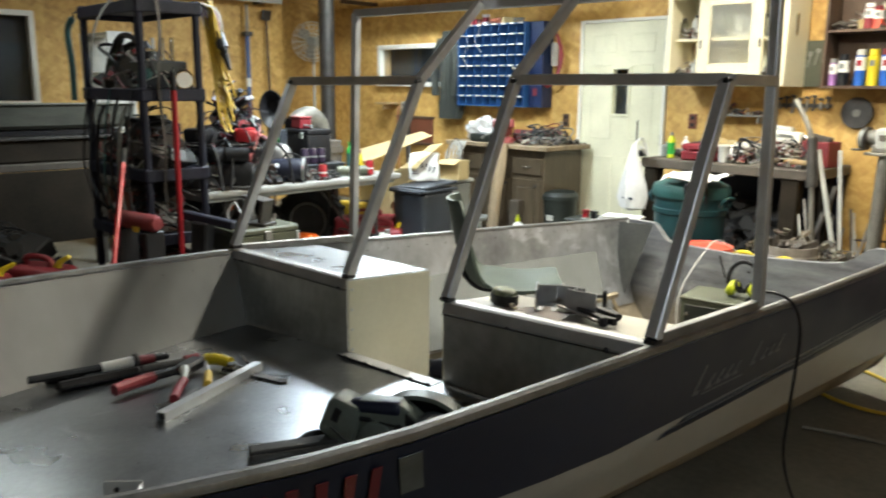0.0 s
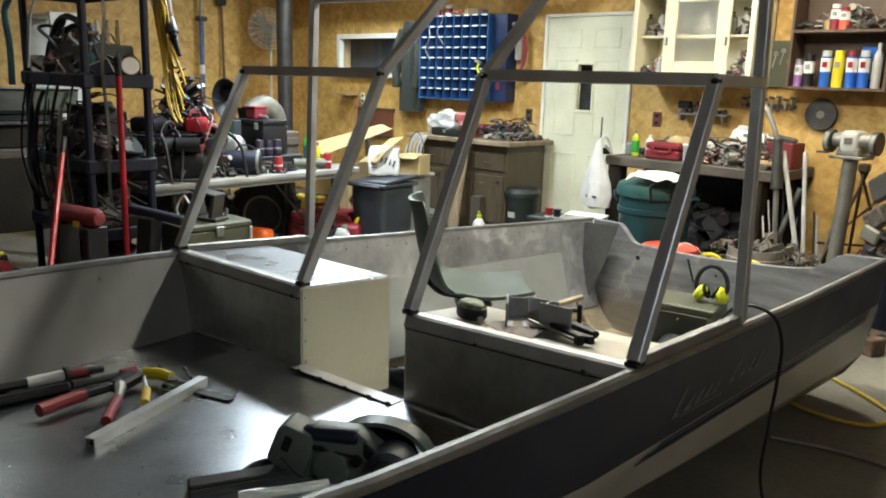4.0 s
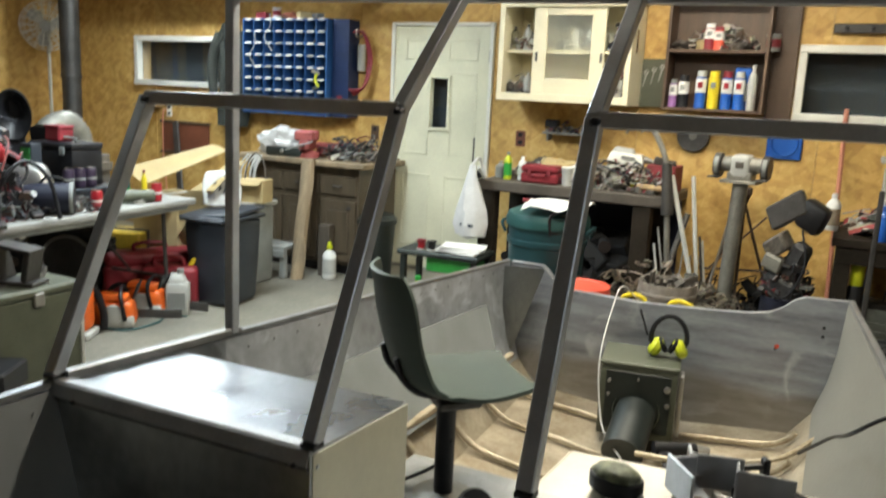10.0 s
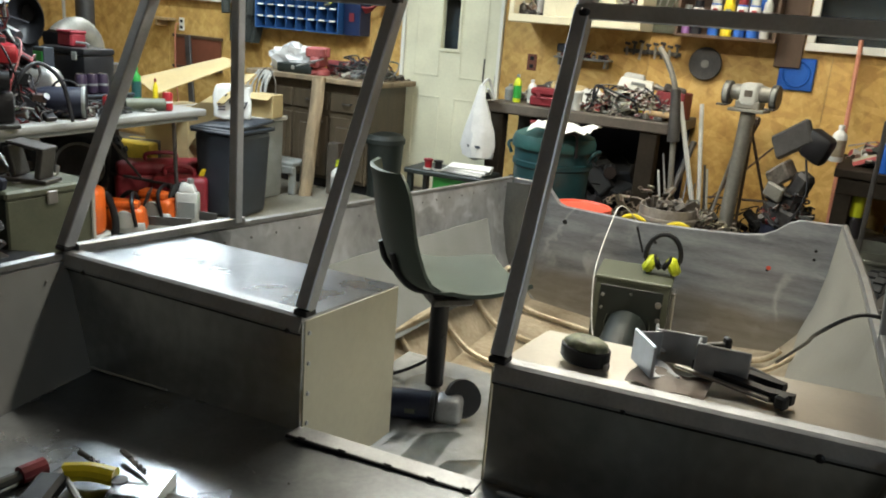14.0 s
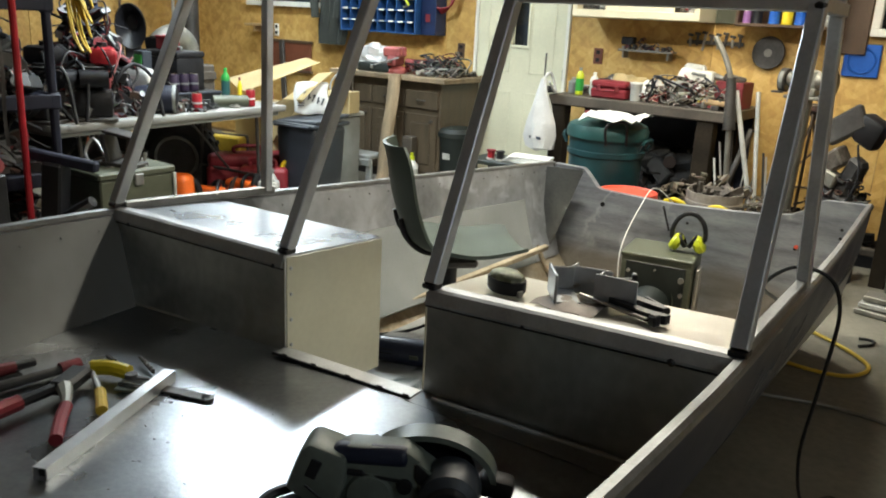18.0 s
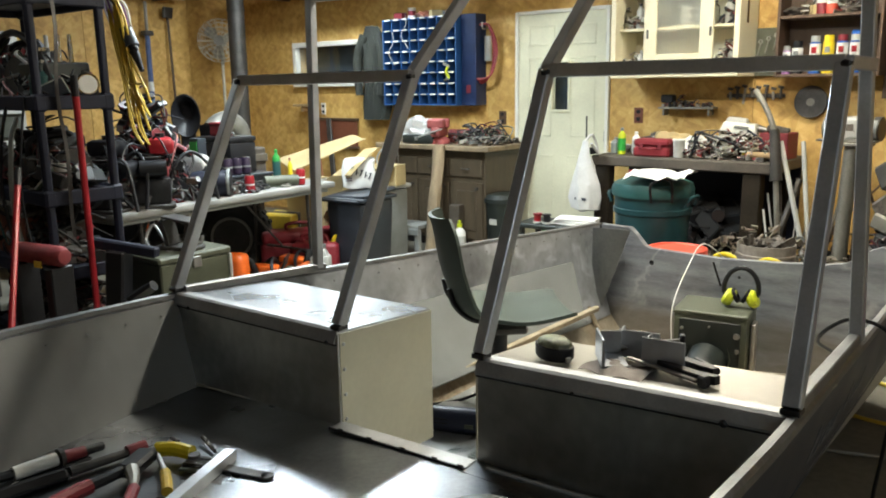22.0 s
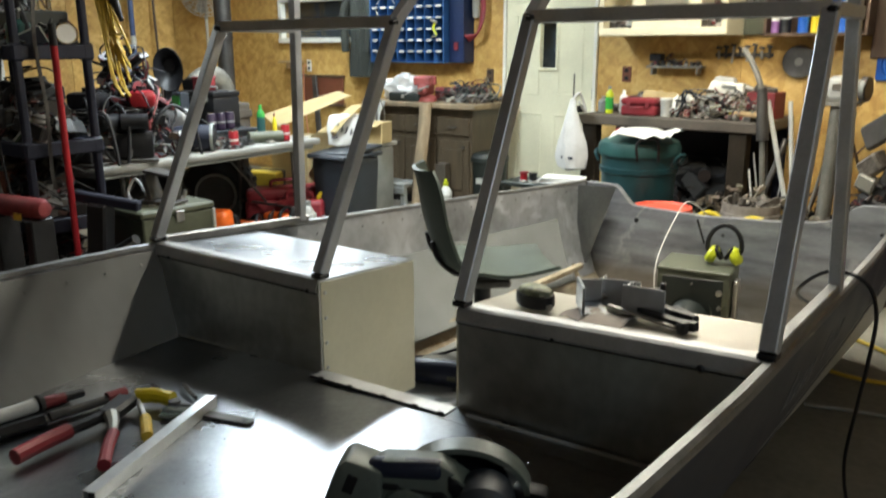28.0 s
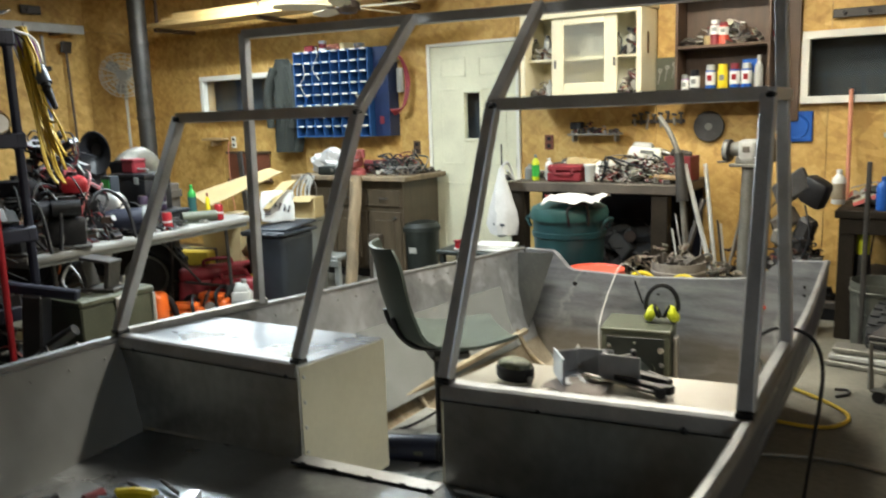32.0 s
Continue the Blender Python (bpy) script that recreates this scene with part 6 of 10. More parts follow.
part("cowl", L([(0, 0), (0.11, 0.0), (0.125, 0.04), (0.12, 0.22), (0.095, 0.31), (0.04, 0.35), (0, 0.355)], 24, (0, 0.17, 0.125), (90, 0, 0)), "rack", o)
part("rim", L([(0.127, 0), (0.131, 0.012), (0.127, 0.024)], 24, (0, 0.17, 0.125), (90, 0, 0)), "grey_plastic", o)
part("open_end", L([(0, 0), (0.112, 0), (0.112, -0.003), (0, -0.003)], 24, (0, 0.171, 0.125), (90, 0, 0)), "black", o)
part("carry_strap", T([(0, -0.02, 0.24), (0, 0.02, 0.29), (0, 0.09, 0.29), (0, 0.13, 0.25)], 0.009, 6), "black", o)
o.scale = (0.70, 0.90, 0.70)
o = thing("engine_shroud", (-4.98, 3.84, TZ), "bare silver engine shroud on the table", "engine cover", rz=40)
bm = bmesh.new()
box(bm, (0.34, 0.20, 0.27), (0, 0, 0.135), (0, 0, 0), 0.06, 3, 0.6)
part("shroud", bm, "steel", o)
part("vent", B((0.12, 0.02, 0.05), (0, -0.09, 0.08), (-10, 0, 0), 0.008), "black", o)
o = thing("parts_crate", (-5.10, 4.24, TZ), "low black parts crate on the table under the tool box", "crate")
part("tray", B((0.36, 0.40, 0.10), (0, 0, 0.05), (0, 0, 0), 0.012, 2), "black", o)
part("lip", B((0.37, 0.41, 0.018), (0, 0, 0.09), (0, 0, 0), 0.005), "grey_bin", o)
o = thing("tool_box", (-5.16, 4.23, TZ + 0.10), "black plastic tool box on the parts crate", "tool box", rz=-84)
part("body", B((0.24, 0.34, 0.22), (0, 0, 0.11), (0, 0, 0), 0.012, 2), "black", o)
part("lid", B((0.25, 0.35, 0.04), (0, 0, 0.24), (0, 0, 0), 0.012, 2), "black", o)
part("handle", T([(0.03, -0.11, 0.258), (0.03, -0.10, 0.285), (0.03, 0.10, 0.285), (0.03, 0.11, 0.258)], 0.008, 8), "grey_plastic", o)
for v in (-0.10, 0.10):
    part("latch", B((0.012, 0.04, 0.05), (0.127, v, 0.215), (0, 0, 0), 0.004), "grey_plastic", o)
o = thing("red_box", (-5.20, 4.22, TZ + 0.36), "small red plastic box on the tool box", "box")
part("body", B((0.13, 0.11, 0.08), (0, 0, 0.04), (0, 0, 0), 0.01), "red", o)
part("lid", B((0.135, 0.115, 0.02), (0, 0, 0.086), (0, 0, 0), 0.006), "red", o)
o = thing("label_carton", (-5.14, 3.98, TZ), "tall dark carton with a bright green label on the table", "box")
part("body", B((0.10, 0.07, 0.36), (0, 0, 0.18), (0, 0, 0), 0.004), "grey_bin", o)
part("label_panel", B((0.08, 0.004, 0.07), (0, -0.037, 0.30)), "green", o)
# black horn and silver duct elbow stand on a crate behind the table
o = thing("storage_crate", (-5.72, 4.42, 0.62), "dark crate on a stand behind the table", "crate")
for u in (-0.2, 0.2):
    for v in (-0.35, 0.35):
        part("leg", B((0.05, 0.05, 0.62), (u, v, -0.31), (0, 0, 0), 0.004), "bench_wood", o)
part("body", B((0.5, 0.8, 0.36), (0, 0, 0.18), (0, 0, 0), 0.01), "bench_wood", o)
part("batten", B((0.02, 0.8, 0.06), (0.262, 0, 0.28), (0, 0, 0), 0.004), "bench_wood", o)
o = thing("horn_funnel", (-5.62, 4.22, 0.98), "large black round funnel facing the room", "funnel", rz=48)
part("cone", L([(0.045, 0.26), (0.05, 0.16), (0.09, 0.07), (0.155, 0.0), (0.162, 0.004), (0.16, 0.012), (0.1, 0.08), (0.06, 0.17), (0.055, 0.26)], 28, (0, -0.06, 0.26), (-78, 0, 0)), "black", o)
part("throat", L([(0, 0), (0.056, 0), (0.056, -0.01), (0, -0.01)], 20, (0, -0.06 + 0.978 * 0.15, 0.26 + 0.208 * 0.15), (-78, 0, 0)), "black", o)
part("foot", B((0.16, 0.12, 0.16), (0, 0.06, 0.08), (0, 0, 0), 0.02), "black", o)
o.scale = (0.66, 0.70, 1.02)
o = thing("flex_duct", (-5.58, 4.58, 0.98), "crinkled silver duct elbow on the crate", "duct", rz=10)
bm = bmesh.new()
cp = curve_points([(0.0, -0.26, 0.16), (0.0, -0.16, 0.22), (0.0, -0.02, 0.24), (0.0, 0.10, 0.16), (0.0, 0.14, 0.02)], 8)
rings = []
for k, q in enumerate(cp):
    dd = (cp[min(k + 1, len(cp) - 1)] - cp[max(k - 1, 0)]).normalized()
    rings.append(ring(bm, q, Vector((1, 0, 0)), dd.cross(Vector((1, 0, 0))).normalized(), 0.101 if k % 2 else 0.105, 20))
skin(bm, rings)
part("duct", bm, "cast_grey", o)
o.scale = (0.8, 0.8, 0.85)
part("end_plate", B((0.24, 0.02, 0.20), (0, -0.28, 0.13), (12, 0, 0), 0.006), "black", o)

o = bottle((-5.2, 4.70, TZ), 0.032, 0.23, "green", "green", "green drink bottle on the table", "lid_teal")
for x, y in ((-4.72, 4.08), (-4.76, 4.56)):
    drink_can((x, y, TZ))
for k in range(3):
    drink_can((-4.965 + 0.006 * k, 4.09 + 0.072 * k, TZ + 0.10), "grape", "dark purple drink can in a row on the parts crate")
bottle((-4.80, 4.50, TZ), 0.017, 0.20, "yellow", "red", "slim yellow squeeze bottle on the table")
o = thing("dark_roll", (-4.80, 4.42, TZ), "dark green roll lying on the table", "roll", rz=-20)
part("roll", C((-0.02, -0.12, 0.04), (0.0, 0.12, 0.04), 0.04, seg=16), "olive", o)
part("core", C((0.0, 0.12, 0.04), (0.001, 0.124, 0.04), 0.016, seg=10), "black", o)
heap("table_heap", -5.22, -4.68, 3.02, 3.62, TZ, 0.30, 150, 0.05, 0.17, "tangle of dark engine parts and hoses on the table", "dark_mix", 52)
heap("table_heap", -5.24, -4.80, 3.62, 4.02, TZ, 0.16, 60, 0.04, 0.12, "small dark engine parts on the table", "dark_mix", 53)
scatter(30, -5.30, -4.70, 3.05, 4.60, TZ, 0.05, 0.12, "on the folding table", ["wrench", "coil", "gear", "pipe_elbow", "tin", "block", "carburettor", "rag"], 21)
tangle("cable_tangle", -5.10, -4.68, 3.20, 3.66, TZ, 0.60, 26, 0.005, 0.011, "fuel hoses arching over the piled engines", "cable_mix", 92)
tangle("cable_tangle", -5.20, -4.64, 3.04, 3.70, TZ, 0.36, 46, 0.004, 0.012, "black leads and fuel hoses looped over the engines on the table", "cable_mix", 90)
tangle("cable_tangle", -5.10, -4.70, 3.95, 4.55, TZ, 0.07, 20, 0.003, 0.007, "loose wires on the table", "cable_mix", 91)
# cardboard sheets resting between the table and the cabinet
o = thing("cardboard_sheet", (-4.95, 4.95, 0.76), "large flat cardboard sheet sloping over the table end", "cardboard")
bm = bmesh.new()
rows = []
for i in range(9):
    u = i / 8
    a, b = Vector((-0.66, 0.06, 0.085)).lerp(Vector((-0.16, 0.46, 0.28)), u), Vector((-0.14, -0.16, 0.062)).lerp(Vector((0.06, 0.42, 0.272)), u)
    rows.append([a.lerp(b, j / 6) + Vector((0, 0, 0.018 * math.sin(j * 0.9 + 0.3) * (1 - 0.5 * u))) for j in range(7)])
sheet(bm, rows, 0.006)
part("sheet", bm, "card", o)
bm = bmesh.new()
rows = []
for i in range(9):
    u = i / 8
    a = (Vector((0.16, 0.30, 0.20)), Vector((0.03, 0.10, 0.02)), Vector((-0.33, 0.10, -0.16)), Vector((-0.36, 0.10, -0.42)))
    b = (Vector((0.31, 0.30, 0.22)), Vector((0.22, 0.12, 0.04)), Vector((-0.04, 0.12, -0.20)), Vector((-0.22, 0.12, -0.44)))
    k, w = min(int(u * 3), 2), u * 3 - min(int(u * 3), 2)
    p, q = a[k].lerp(a[k + 1], w), b[k].lerp(b[k + 1], w)
    rows.append([p.lerp(q, j / 3) + Vector((0, 0.012 * math.sin(i * 1.1 + j), 0)) for j in range(4)])
sheet(bm, rows, 0.006)
part("folded_flap", bm, "card", o)
o = thing("carton_stack", (-5.32, 5.26, 0), "tall open carton at the end of the table", "box")
part("body", B((0.44, 0.40, 0.68), (0, 0, 0.34), (0, 0, 0), 0.004), "card", o)
part("tape_strip", B((0.05, 0.404, 0.004), (0, 0, 0.683)), "paper", o)
o = thing("rope_bundle", (-4.95, 6.12, 0.0), "tangle of grey rope hanging at the cabinet corner", "rope")
for k in range(5):
    part("rope_loop", T([(-0.42 + 0.03 * k, 0.0, 0.93), (-0.50 + 0.05 * k, -0.06, 0.78), (-0.40 + 0.02 * k, -0.05, 0.58 - 0.03 * k), (-0.33, -0.04, 0.75), (-0.36 + 0.02 * k, 0.0, 0.93)], 0.009, 6), "light_grey", o)


def wheel(loc, rz, r, w, label):
    o = thing("quad_wheel", loc, label, "wheel", "wheels under the table", rz)
    t = part("tyre", L([(r * 0.56, -w * 0.42), (r * 0.7, -w * 0.5), (r * 0.93, -w * 0.46), (r, -w * 0.3), (r * 1.0, w * 0.3), (r * 0.93, w * 0.46), (r * 0.7, w * 0.5), (r * 0.56, w * 0.42)], 28, (0, 0, r), (90, 0, 0)), "rubber", o)
    bm = bmesh.new()
    for k in range(22):
        a = 2 * math.pi * k / 22
        for s in (-1, 1):
            box(bm, (0.035, w * 0.36, 0.022), (r * 1.0 * math.cos(a + 0.07 * s), s * w * 0.18, r + r * 1.0 * math.sin(a + 0.07 * s)), (0, -math.degrees(a) + 90, 0))
    part("tread", bm, "rubber", t)
    rim = part("rim", L([(0, -w * 0.12), (r * 0.2, -w * 0.14), (r * 0.44, -w * 0.2), (r * 0.5, -w * 0.4), (r * 0.57, -w * 0.43), (r * 0.57, w * 0.43), (r * 0.5, w * 0.4), (0, w * 0.3)], 24, (0, 0, r), (90, 0, 0)), "dark_steel", o)
    for s in (-1, 1):
        part("rim_edge", L([(r * 0.50, -0.008), (r * 0.56, -0.012), (r * 0.575, 0.0), (r * 0.56, 0.012), (r * 0.50, 0.008)], 28, (0, s * w * 0.43, r), (90, 0, 0)), "steel", rim)
    for k in range(4):
        a = math.pi / 2 * k
        part("lug_nut", C((r * 0.22 * math.cos(a), w * 0.12, r + r * 0.22 * math.sin(a)), (r * 0.22 * math.cos(a), w * 0.18, r + r * 0.22 * math.sin(a)), 0.012, seg=6), "chrome", rim)
    return o


wheel((-5.58, 4.55, 0), 40, 0.29, 0.24, "knobbly quad tyre on a black rim under the table")
wheel((-5.62, 3.98, 0), 40, 0.27, 0.22, "dark knobbly tyre standing under the table")
o = thing("chainsaw_case", (-5.16, 4.86, 0), "long red plastic chainsaw case on the floor", "case", rz=55)
part("body", B((0.62, 0.24, 0.26), (0, 0, 0.13), (0, 0, 0), 0.04, 3), "red", o)
part("lid", B((0.60, 0.23, 0.10), (0, 0, 0.29), (0, 0, 0), 0.035, 3), "red", o)
part("handle", T([(-0.1, 0, 0.33), (-0.09, 0, 0.385), (0.09, 0, 0.385), (0.1, 0, 0.33)], 0.014, 8), "red", o)
jerry_can((-4.90, 4.80, 0), (0.36, 0.22, 0.34), "red", 40, "red fuel can on the floor by the refuse bin")
o = thing("yellow_box", (-5.52, 5.00, 0), "yellow tool carton under the cardboard", "box", rz=18)
part("body", B((0.30, 0.24, 0.42), (0, 0, 0.21), (0, 0, 0), 0.012), "cord_yellow", o)
part("strap", B((0.31, 0.05, 0.43), (0, 0, 0.215), (0, 0, 0), 0.01), "bench_wood", o)


def chainsaw(loc, rz, label):
    o = thing("chainsaw", loc, label, "chainsaw", "chainsaws on the floor", rz)
    part("engine_body", B((0.26, 0.16, 0.15), (0, 0, 0.095), (0, 0, 0), 0.035, 3, 0.85), "orange", o)
    part("crank_cover", B((0.20, 0.17, 0.08), (0.02, 0, 0.045), (0, 0, 0), 0.02, 2), "light_grey", o)
    part("top_cover", B((0.20, 0.12, 0.05), (-0.02, 0, 0.185), (0, 4, 0), 0.02, 2), "orange", o)
    part("rear_handle", T([(-0.10, 0, 0.16), (-0.20, 0, 0.18), (-0.27, 0, 0.12), (-0.25, 0, 0.05), (-0.10, 0, 0.03)], 0.016, 8), "black", o)
    part("front_handle", T([(0.07, -0.09, 0.06), (0.05, -0.10, 0.20), (0.04, 0.0, 0.25), (0.05, 0.10, 0.20), (0.07, 0.09, 0.06)], 0.012, 8), "black", o)
    part("hand_guard", B((0.012, 0.18, 0.09), (0.13, 0, 0.235), (0, 18, 0), 0.004), "black", o)
    part("starter_grille", L([(0, 0), (0.06, 0), (0.055, 0.012), (0, 0.014)], 16, (0.0, -0.085, 0.10), (90, 0, 0)), "light_grey", o)
    part("guide_bar", B((0.27, 0.006, 0.06), (0.25, 0.06, 0.06), (0, 2, 0), 0.003), "dark_steel", o)
    part("bar_nut", C((0.10, 0.085, 0.06), (0.10, 0.10, 0.06), 0.01, seg=6), "steel", o)
    return o


chainsaw((-4.80, 4.25, 0), 40, "orange and grey chainsaw lying on the floor")
chainsaw((-4.86, 4.56, 0), 20, "orange chainsaw with a bare bar on the floor")
o = thing("leaf_blower", (-4.81, 3.97, 0), "tall orange backpack tool with black base", "power tool", rz=30)
part("housing", B((0.20, 0.16, 0.30), (0, 0, 0.19), (0, 0, 0), 0.05, 3), "orange", o)
part("base", B((0.22, 0.18, 0.05), (0, 0, 0.025), (0, 0, 0), 0.012), "light_grey", o)
part("vent_label", B((0.09, 0.004, 0.06), (0.0, -0.083, 0.12)), "paper", o)
part("tube", T([(0.06, 0.03, 0.28), (0.10, 0.06, 0.27), (0.13, 0.09, 0.14), (0.13, 0.10, 0.03)], 0.022, 10), "black", o)
o = thing("oil_jug", (-4.700, 4.663, 0), "grey plastic oil jug with a pale label on the floor", "jug", rz=35)
part("body", B((0.15, 0.10, 0.22), (0, 0, 0.11), (0, 0, 0), 0.02, 2), "light_grey", o)
part("shoulder", B((0.13, 0.09, 0.07), (0.0, 0, 0.245), (0, 0, 0), 0.02, 2, 0.55), "light_grey", o)
part("label_panel", B((0.11, 0.004, 0.11), (0, -0.052, 0.10)), "grey_plastic", o)
part("cap", C((0.02, 0, 0.275), (0.02, 0, 0.305), 0.022, seg=12), "grey_plastic", o)
part("handle", T([(-0.03, 0, 0.27), (-0.06, 0, 0.25), (-0.07, 0, 0.19)], 0.012, 8), "light_grey", o)
o = thing("green_strap", (-4.66, 4.38, 0), "dark green strap lying on the floor round the saws", "strap")
part("webbing", T([(-0.16, -0.22, 0.008), (0.0, -0.16, 0.008), (0.02, 0.05, 0.008), (-0.05, 0.20, 0.008), (0.06, 0.26, 0.008)], 0.007, 6), "lid_teal", o)

# olive box with machine parts before the table
o = thing("olive_chest", (-4.09, 3.12, 0), "olive steel chest on the floor beside the boat", "chest", rz=90)
part("body", B((0.42, 0.30, 0.56), (0, 0, 0.28), (0, 0, 0), 0.008), "olive", o)
part("lid", B((0.44, 0.32, 0.04), (0, 0, 0.58), (0, 0, 0), 0.01), "olive", o)
part("corner_strip", B((0.02, 0.02, 0.56), (0.212, -0.152, 0.28), (0, 0, 0), 0.004), "light_grey", o)
part("latch", B((0.05, 0.015, 0.06), (0.0, -0.16, 0.55), (0, 0, 0), 0.004), "steel", o)
o = thing("clamp_assembly", (-4.08, 3.12, 0.60), "old steel clamp and bracket assembly on the chest", "machine part", rz=20)
part("plate", B((0.24, 0.12, 0.02), (0, 0, 0.01), (0, 0, 0), 0.004), "dark_steel", o)
part("upright", B((0.03, 0.10, 0.14), (-0.06, 0, 0.09), (0, -15, 0), 0.004), "dark_steel", o)
part("upright", B((0.03, 0.10, 0.14), (0.08, 0, 0.09), (0, 10, 0), 0.004), "dark_steel", o)
part("top_plate", B((0.18, 0.11, 0.015), (0.02, 0, 0.165), (0, 8, 0), 0.003), "dark_steel", o)
part("cable_loop", T([(-0.1, 0, 0.04), (-0.18, 0.02, 0.12), (-0.22, 0.0, 0.05), (-0.16, -0.05, 0.01)], 0.008, 6), "light_grey", o)
scatter(5, -4.22, -3.96, 3.00, 3.35, 0.60, 0.06, 0.10, "on the olive chest", ["pipe_elbow", "coil", "wrench"], 31)

# ---- black shelving rack beside the boat ----
RX0, RX1, RY0, RY1 = -5.06, -4.20, 2.50, 2.88
RCX, RCY = (RX0 + RX1) / 2, (RY0 + RY1) / 2
SHELVES = (0.18, 0.55, 0.93, 1.39, 1.88)
o = thing("shelf_rack", (RCX, RCY, 0), "black resin shelving rack crammed with tools", "shelving")
for z in SHELVES:
    part("shelf", B((RX1 - RX0 - 0.02, RY1 - RY0 - 0.02, 0.025), (0, 0, z + 0.0125), (0, 0, 0), 0.004), "rack", o)
    for v in (-1, 1):
        part("shelf_edge", B((RX1 - RX0, 0.02, 0.07), (0, v * (RY1 - RY0) / 2, z), (0, 0, 0), 0.006), "rack", o)
    for u in (-1, 1):
        part("shelf_end", B((0.02, RY1 - RY0 - 0.022, 0.07), (u * (RX1 - RX0) / 2, 0, z), (0, 0, 0), 0.006), "rack", o)
    for u in (-1, 1):
        for v in (-1, 1):
            part("corner_socket", B((0.062, 0.062, 0.085), (u * (RX1 - RX0) / 2 - u * 0.02, v * (RY1 - RY0) / 2 - v * 0.02, z), (0, 0, 0), 0.012), "rack", o)
for u in (-1, 1):
    for v in (-1, 1):
        part("post", C((u * ((RX1 - RX0) / 2 - 0.02), v * ((RY1 - RY0) / 2 - 0.02), 0), (u * ((RX1 - RX0) / 2 - 0.02), v * ((RY1 - RY0) / 2 - 0.02), 1.92), 0.022, seg=12), "rack", o)
for k, z in enumerate(SHELVES[:-1]):
    scatter(5, RX0 + 0.06, RX1 - 0.05, RY0 + 0.04, RY1 - 0.04, z + 0.026, 0.14, 0.20, "on the black rack", ["carburettor", "coil", "block", "coil"], 40 + k)
    heap("rack_heap", RX0 + 0.03, RX1 - 0.03, RY0 + 0.03, RY1 - 0.03, z + 0.026, 0.29, 95, 0.07, 0.18, "tools and machine parts crammed on the black rack", "dark_mix", 30 + k)
    scatter(6, RX0 + 0.06, RX1 - 0.05, RY0 + 0.04, RY1 - 0.04, z + 0.026, 0.10, 0.16, "on the black rack", ["tin", "coil", "block", "carburettor", "pipe_elbow", "coil"], 60 + k)
    tangle("cable_tangle", RX0 + 0.03, RX1 - 0.03, RY0 + 0.02, RY1 - 0.02, z + 0.026, 0.34, 26, 0.004, 0.013, "leads and hoses looped over the tools on the rack", "cable_mix", 80 + k)
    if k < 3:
        heap("rack_heap", RX0 + 0.04, RX1 - 0.04, RY0 + 0.12, RY1 - 0.02, z + 0.026, 0.36, 60, 0.12, 0.24, "dark cases and machines at the rack back, shade painted into their colour", "dark_shade_mix", 130 + k)


def saw_tool(loc, rz, material, label):
    o = thing("power_saw", loc, label, "power tool", "", rz)
    part("body", B((0.30, 0.13, 0.14), (0, 0, 0.10), (0, 0, 0), 0.03, 2), material, o)
    part("handle", T([(-0.12, 0, 0.16), (-0.10, 0, 0.25), (0.08, 0, 0.27), (0.14, 0, 0.16)], 0.018, 8), "black", o)
    part("guard", L([(0, 0), (0.10, 0), (0.10, 0.03), (0, 0.03)], 20, (0.06, -0.07, 0.10), (90, 0, 0)), "dark_steel", o)
    part("base_plate", B((0.30, 0.16, 0.008), (0, 0, 0.01)), "steel", o)
    return o


saw_tool((-4.62, 2.66, 1.416), 15, "black", "bulky black power saw on the rack")
saw_tool((-4.90, 2.70, 0.956), -20, "dark_steel", "dark power saw on the rack")
saw_tool((-4.46, 2.68, 0.956), 75, "grime", "grimy grinder on the rack shelf")
o = thing("pressure_gauge", (-4.225, 2.77, 1.416), "white-faced round gauge on a compressor head", "gauge", rz=68)
part("body", B((0.10, 0.12, 0.10), (0, 0.05, 0.05), (0, 0, 0), 0.02), "dark_steel", o)
part("dial", L([(0, 0), (0.052, 0), (0.056, 0.012), (0.05, 0.024), (0.0, 0.024)], 22, (0, -0.008, 0.06), (90, 0, 0)), "chrome", o)
part("face", L([(0, 0.0), (0.045, 0.0), (0.044, 0.002), (0, 0.002)], 22, (0, -0.033, 0.06), (90, 0, 0)), "paper", o)
o = thing("wire_basket", (-4.40, 2.70, 1.59), "dark green box with bottles on the rack", "box")
part("body", B((0.22, 0.26, 0.11), (0, 0, -0.06), (0, 0, 0), 0.01), "green_can", o)
for k in range(3):
    part("bottle_neck", C((-0.06 + 0.06 * k, 0.03 * k, -0.005), (-0.06 + 0.06 * k, 0.03 * k, 0.13), 0.014, 0.01, 8), "chrome" if k else "light_grey", o)
o = thing("black_hose_arch", (-4.62, 2.62, 1.416), "thick black hose arching over the tools on the rack", "hose")
part("hose", T([(-0.40, 0.0, 0.018), (-0.30, 0.0, 0.18), (-0.10, -0.02, 0.30), (0.10, -0.03, 0.31), (0.28, -0.02, 0.22), (0.36, 0.0, 0.018)], 0.018, 8), "black", o)
o = thing("camp_stove", (-4.33, 2.60, 1.416), "green fuel bottle stove with a chrome burner", "stove")
part("tank", L([(0, 0), (0.055, 0), (0.06, 0.02), (0.06, 0.10), (0.04, 0.13), (0, 0.14)], 16), "lid_teal", o)
part("burner", L([(0.012, 0.13), (0.016, 0.20), (0.05, 0.22), (0.05, 0.235), (0, 0.24)], 14), "chrome", o)
part("valve", C((0.0, 0, 0.17), (0.07, -0.02, 0.17), 0.008, seg=8), "steel", o)
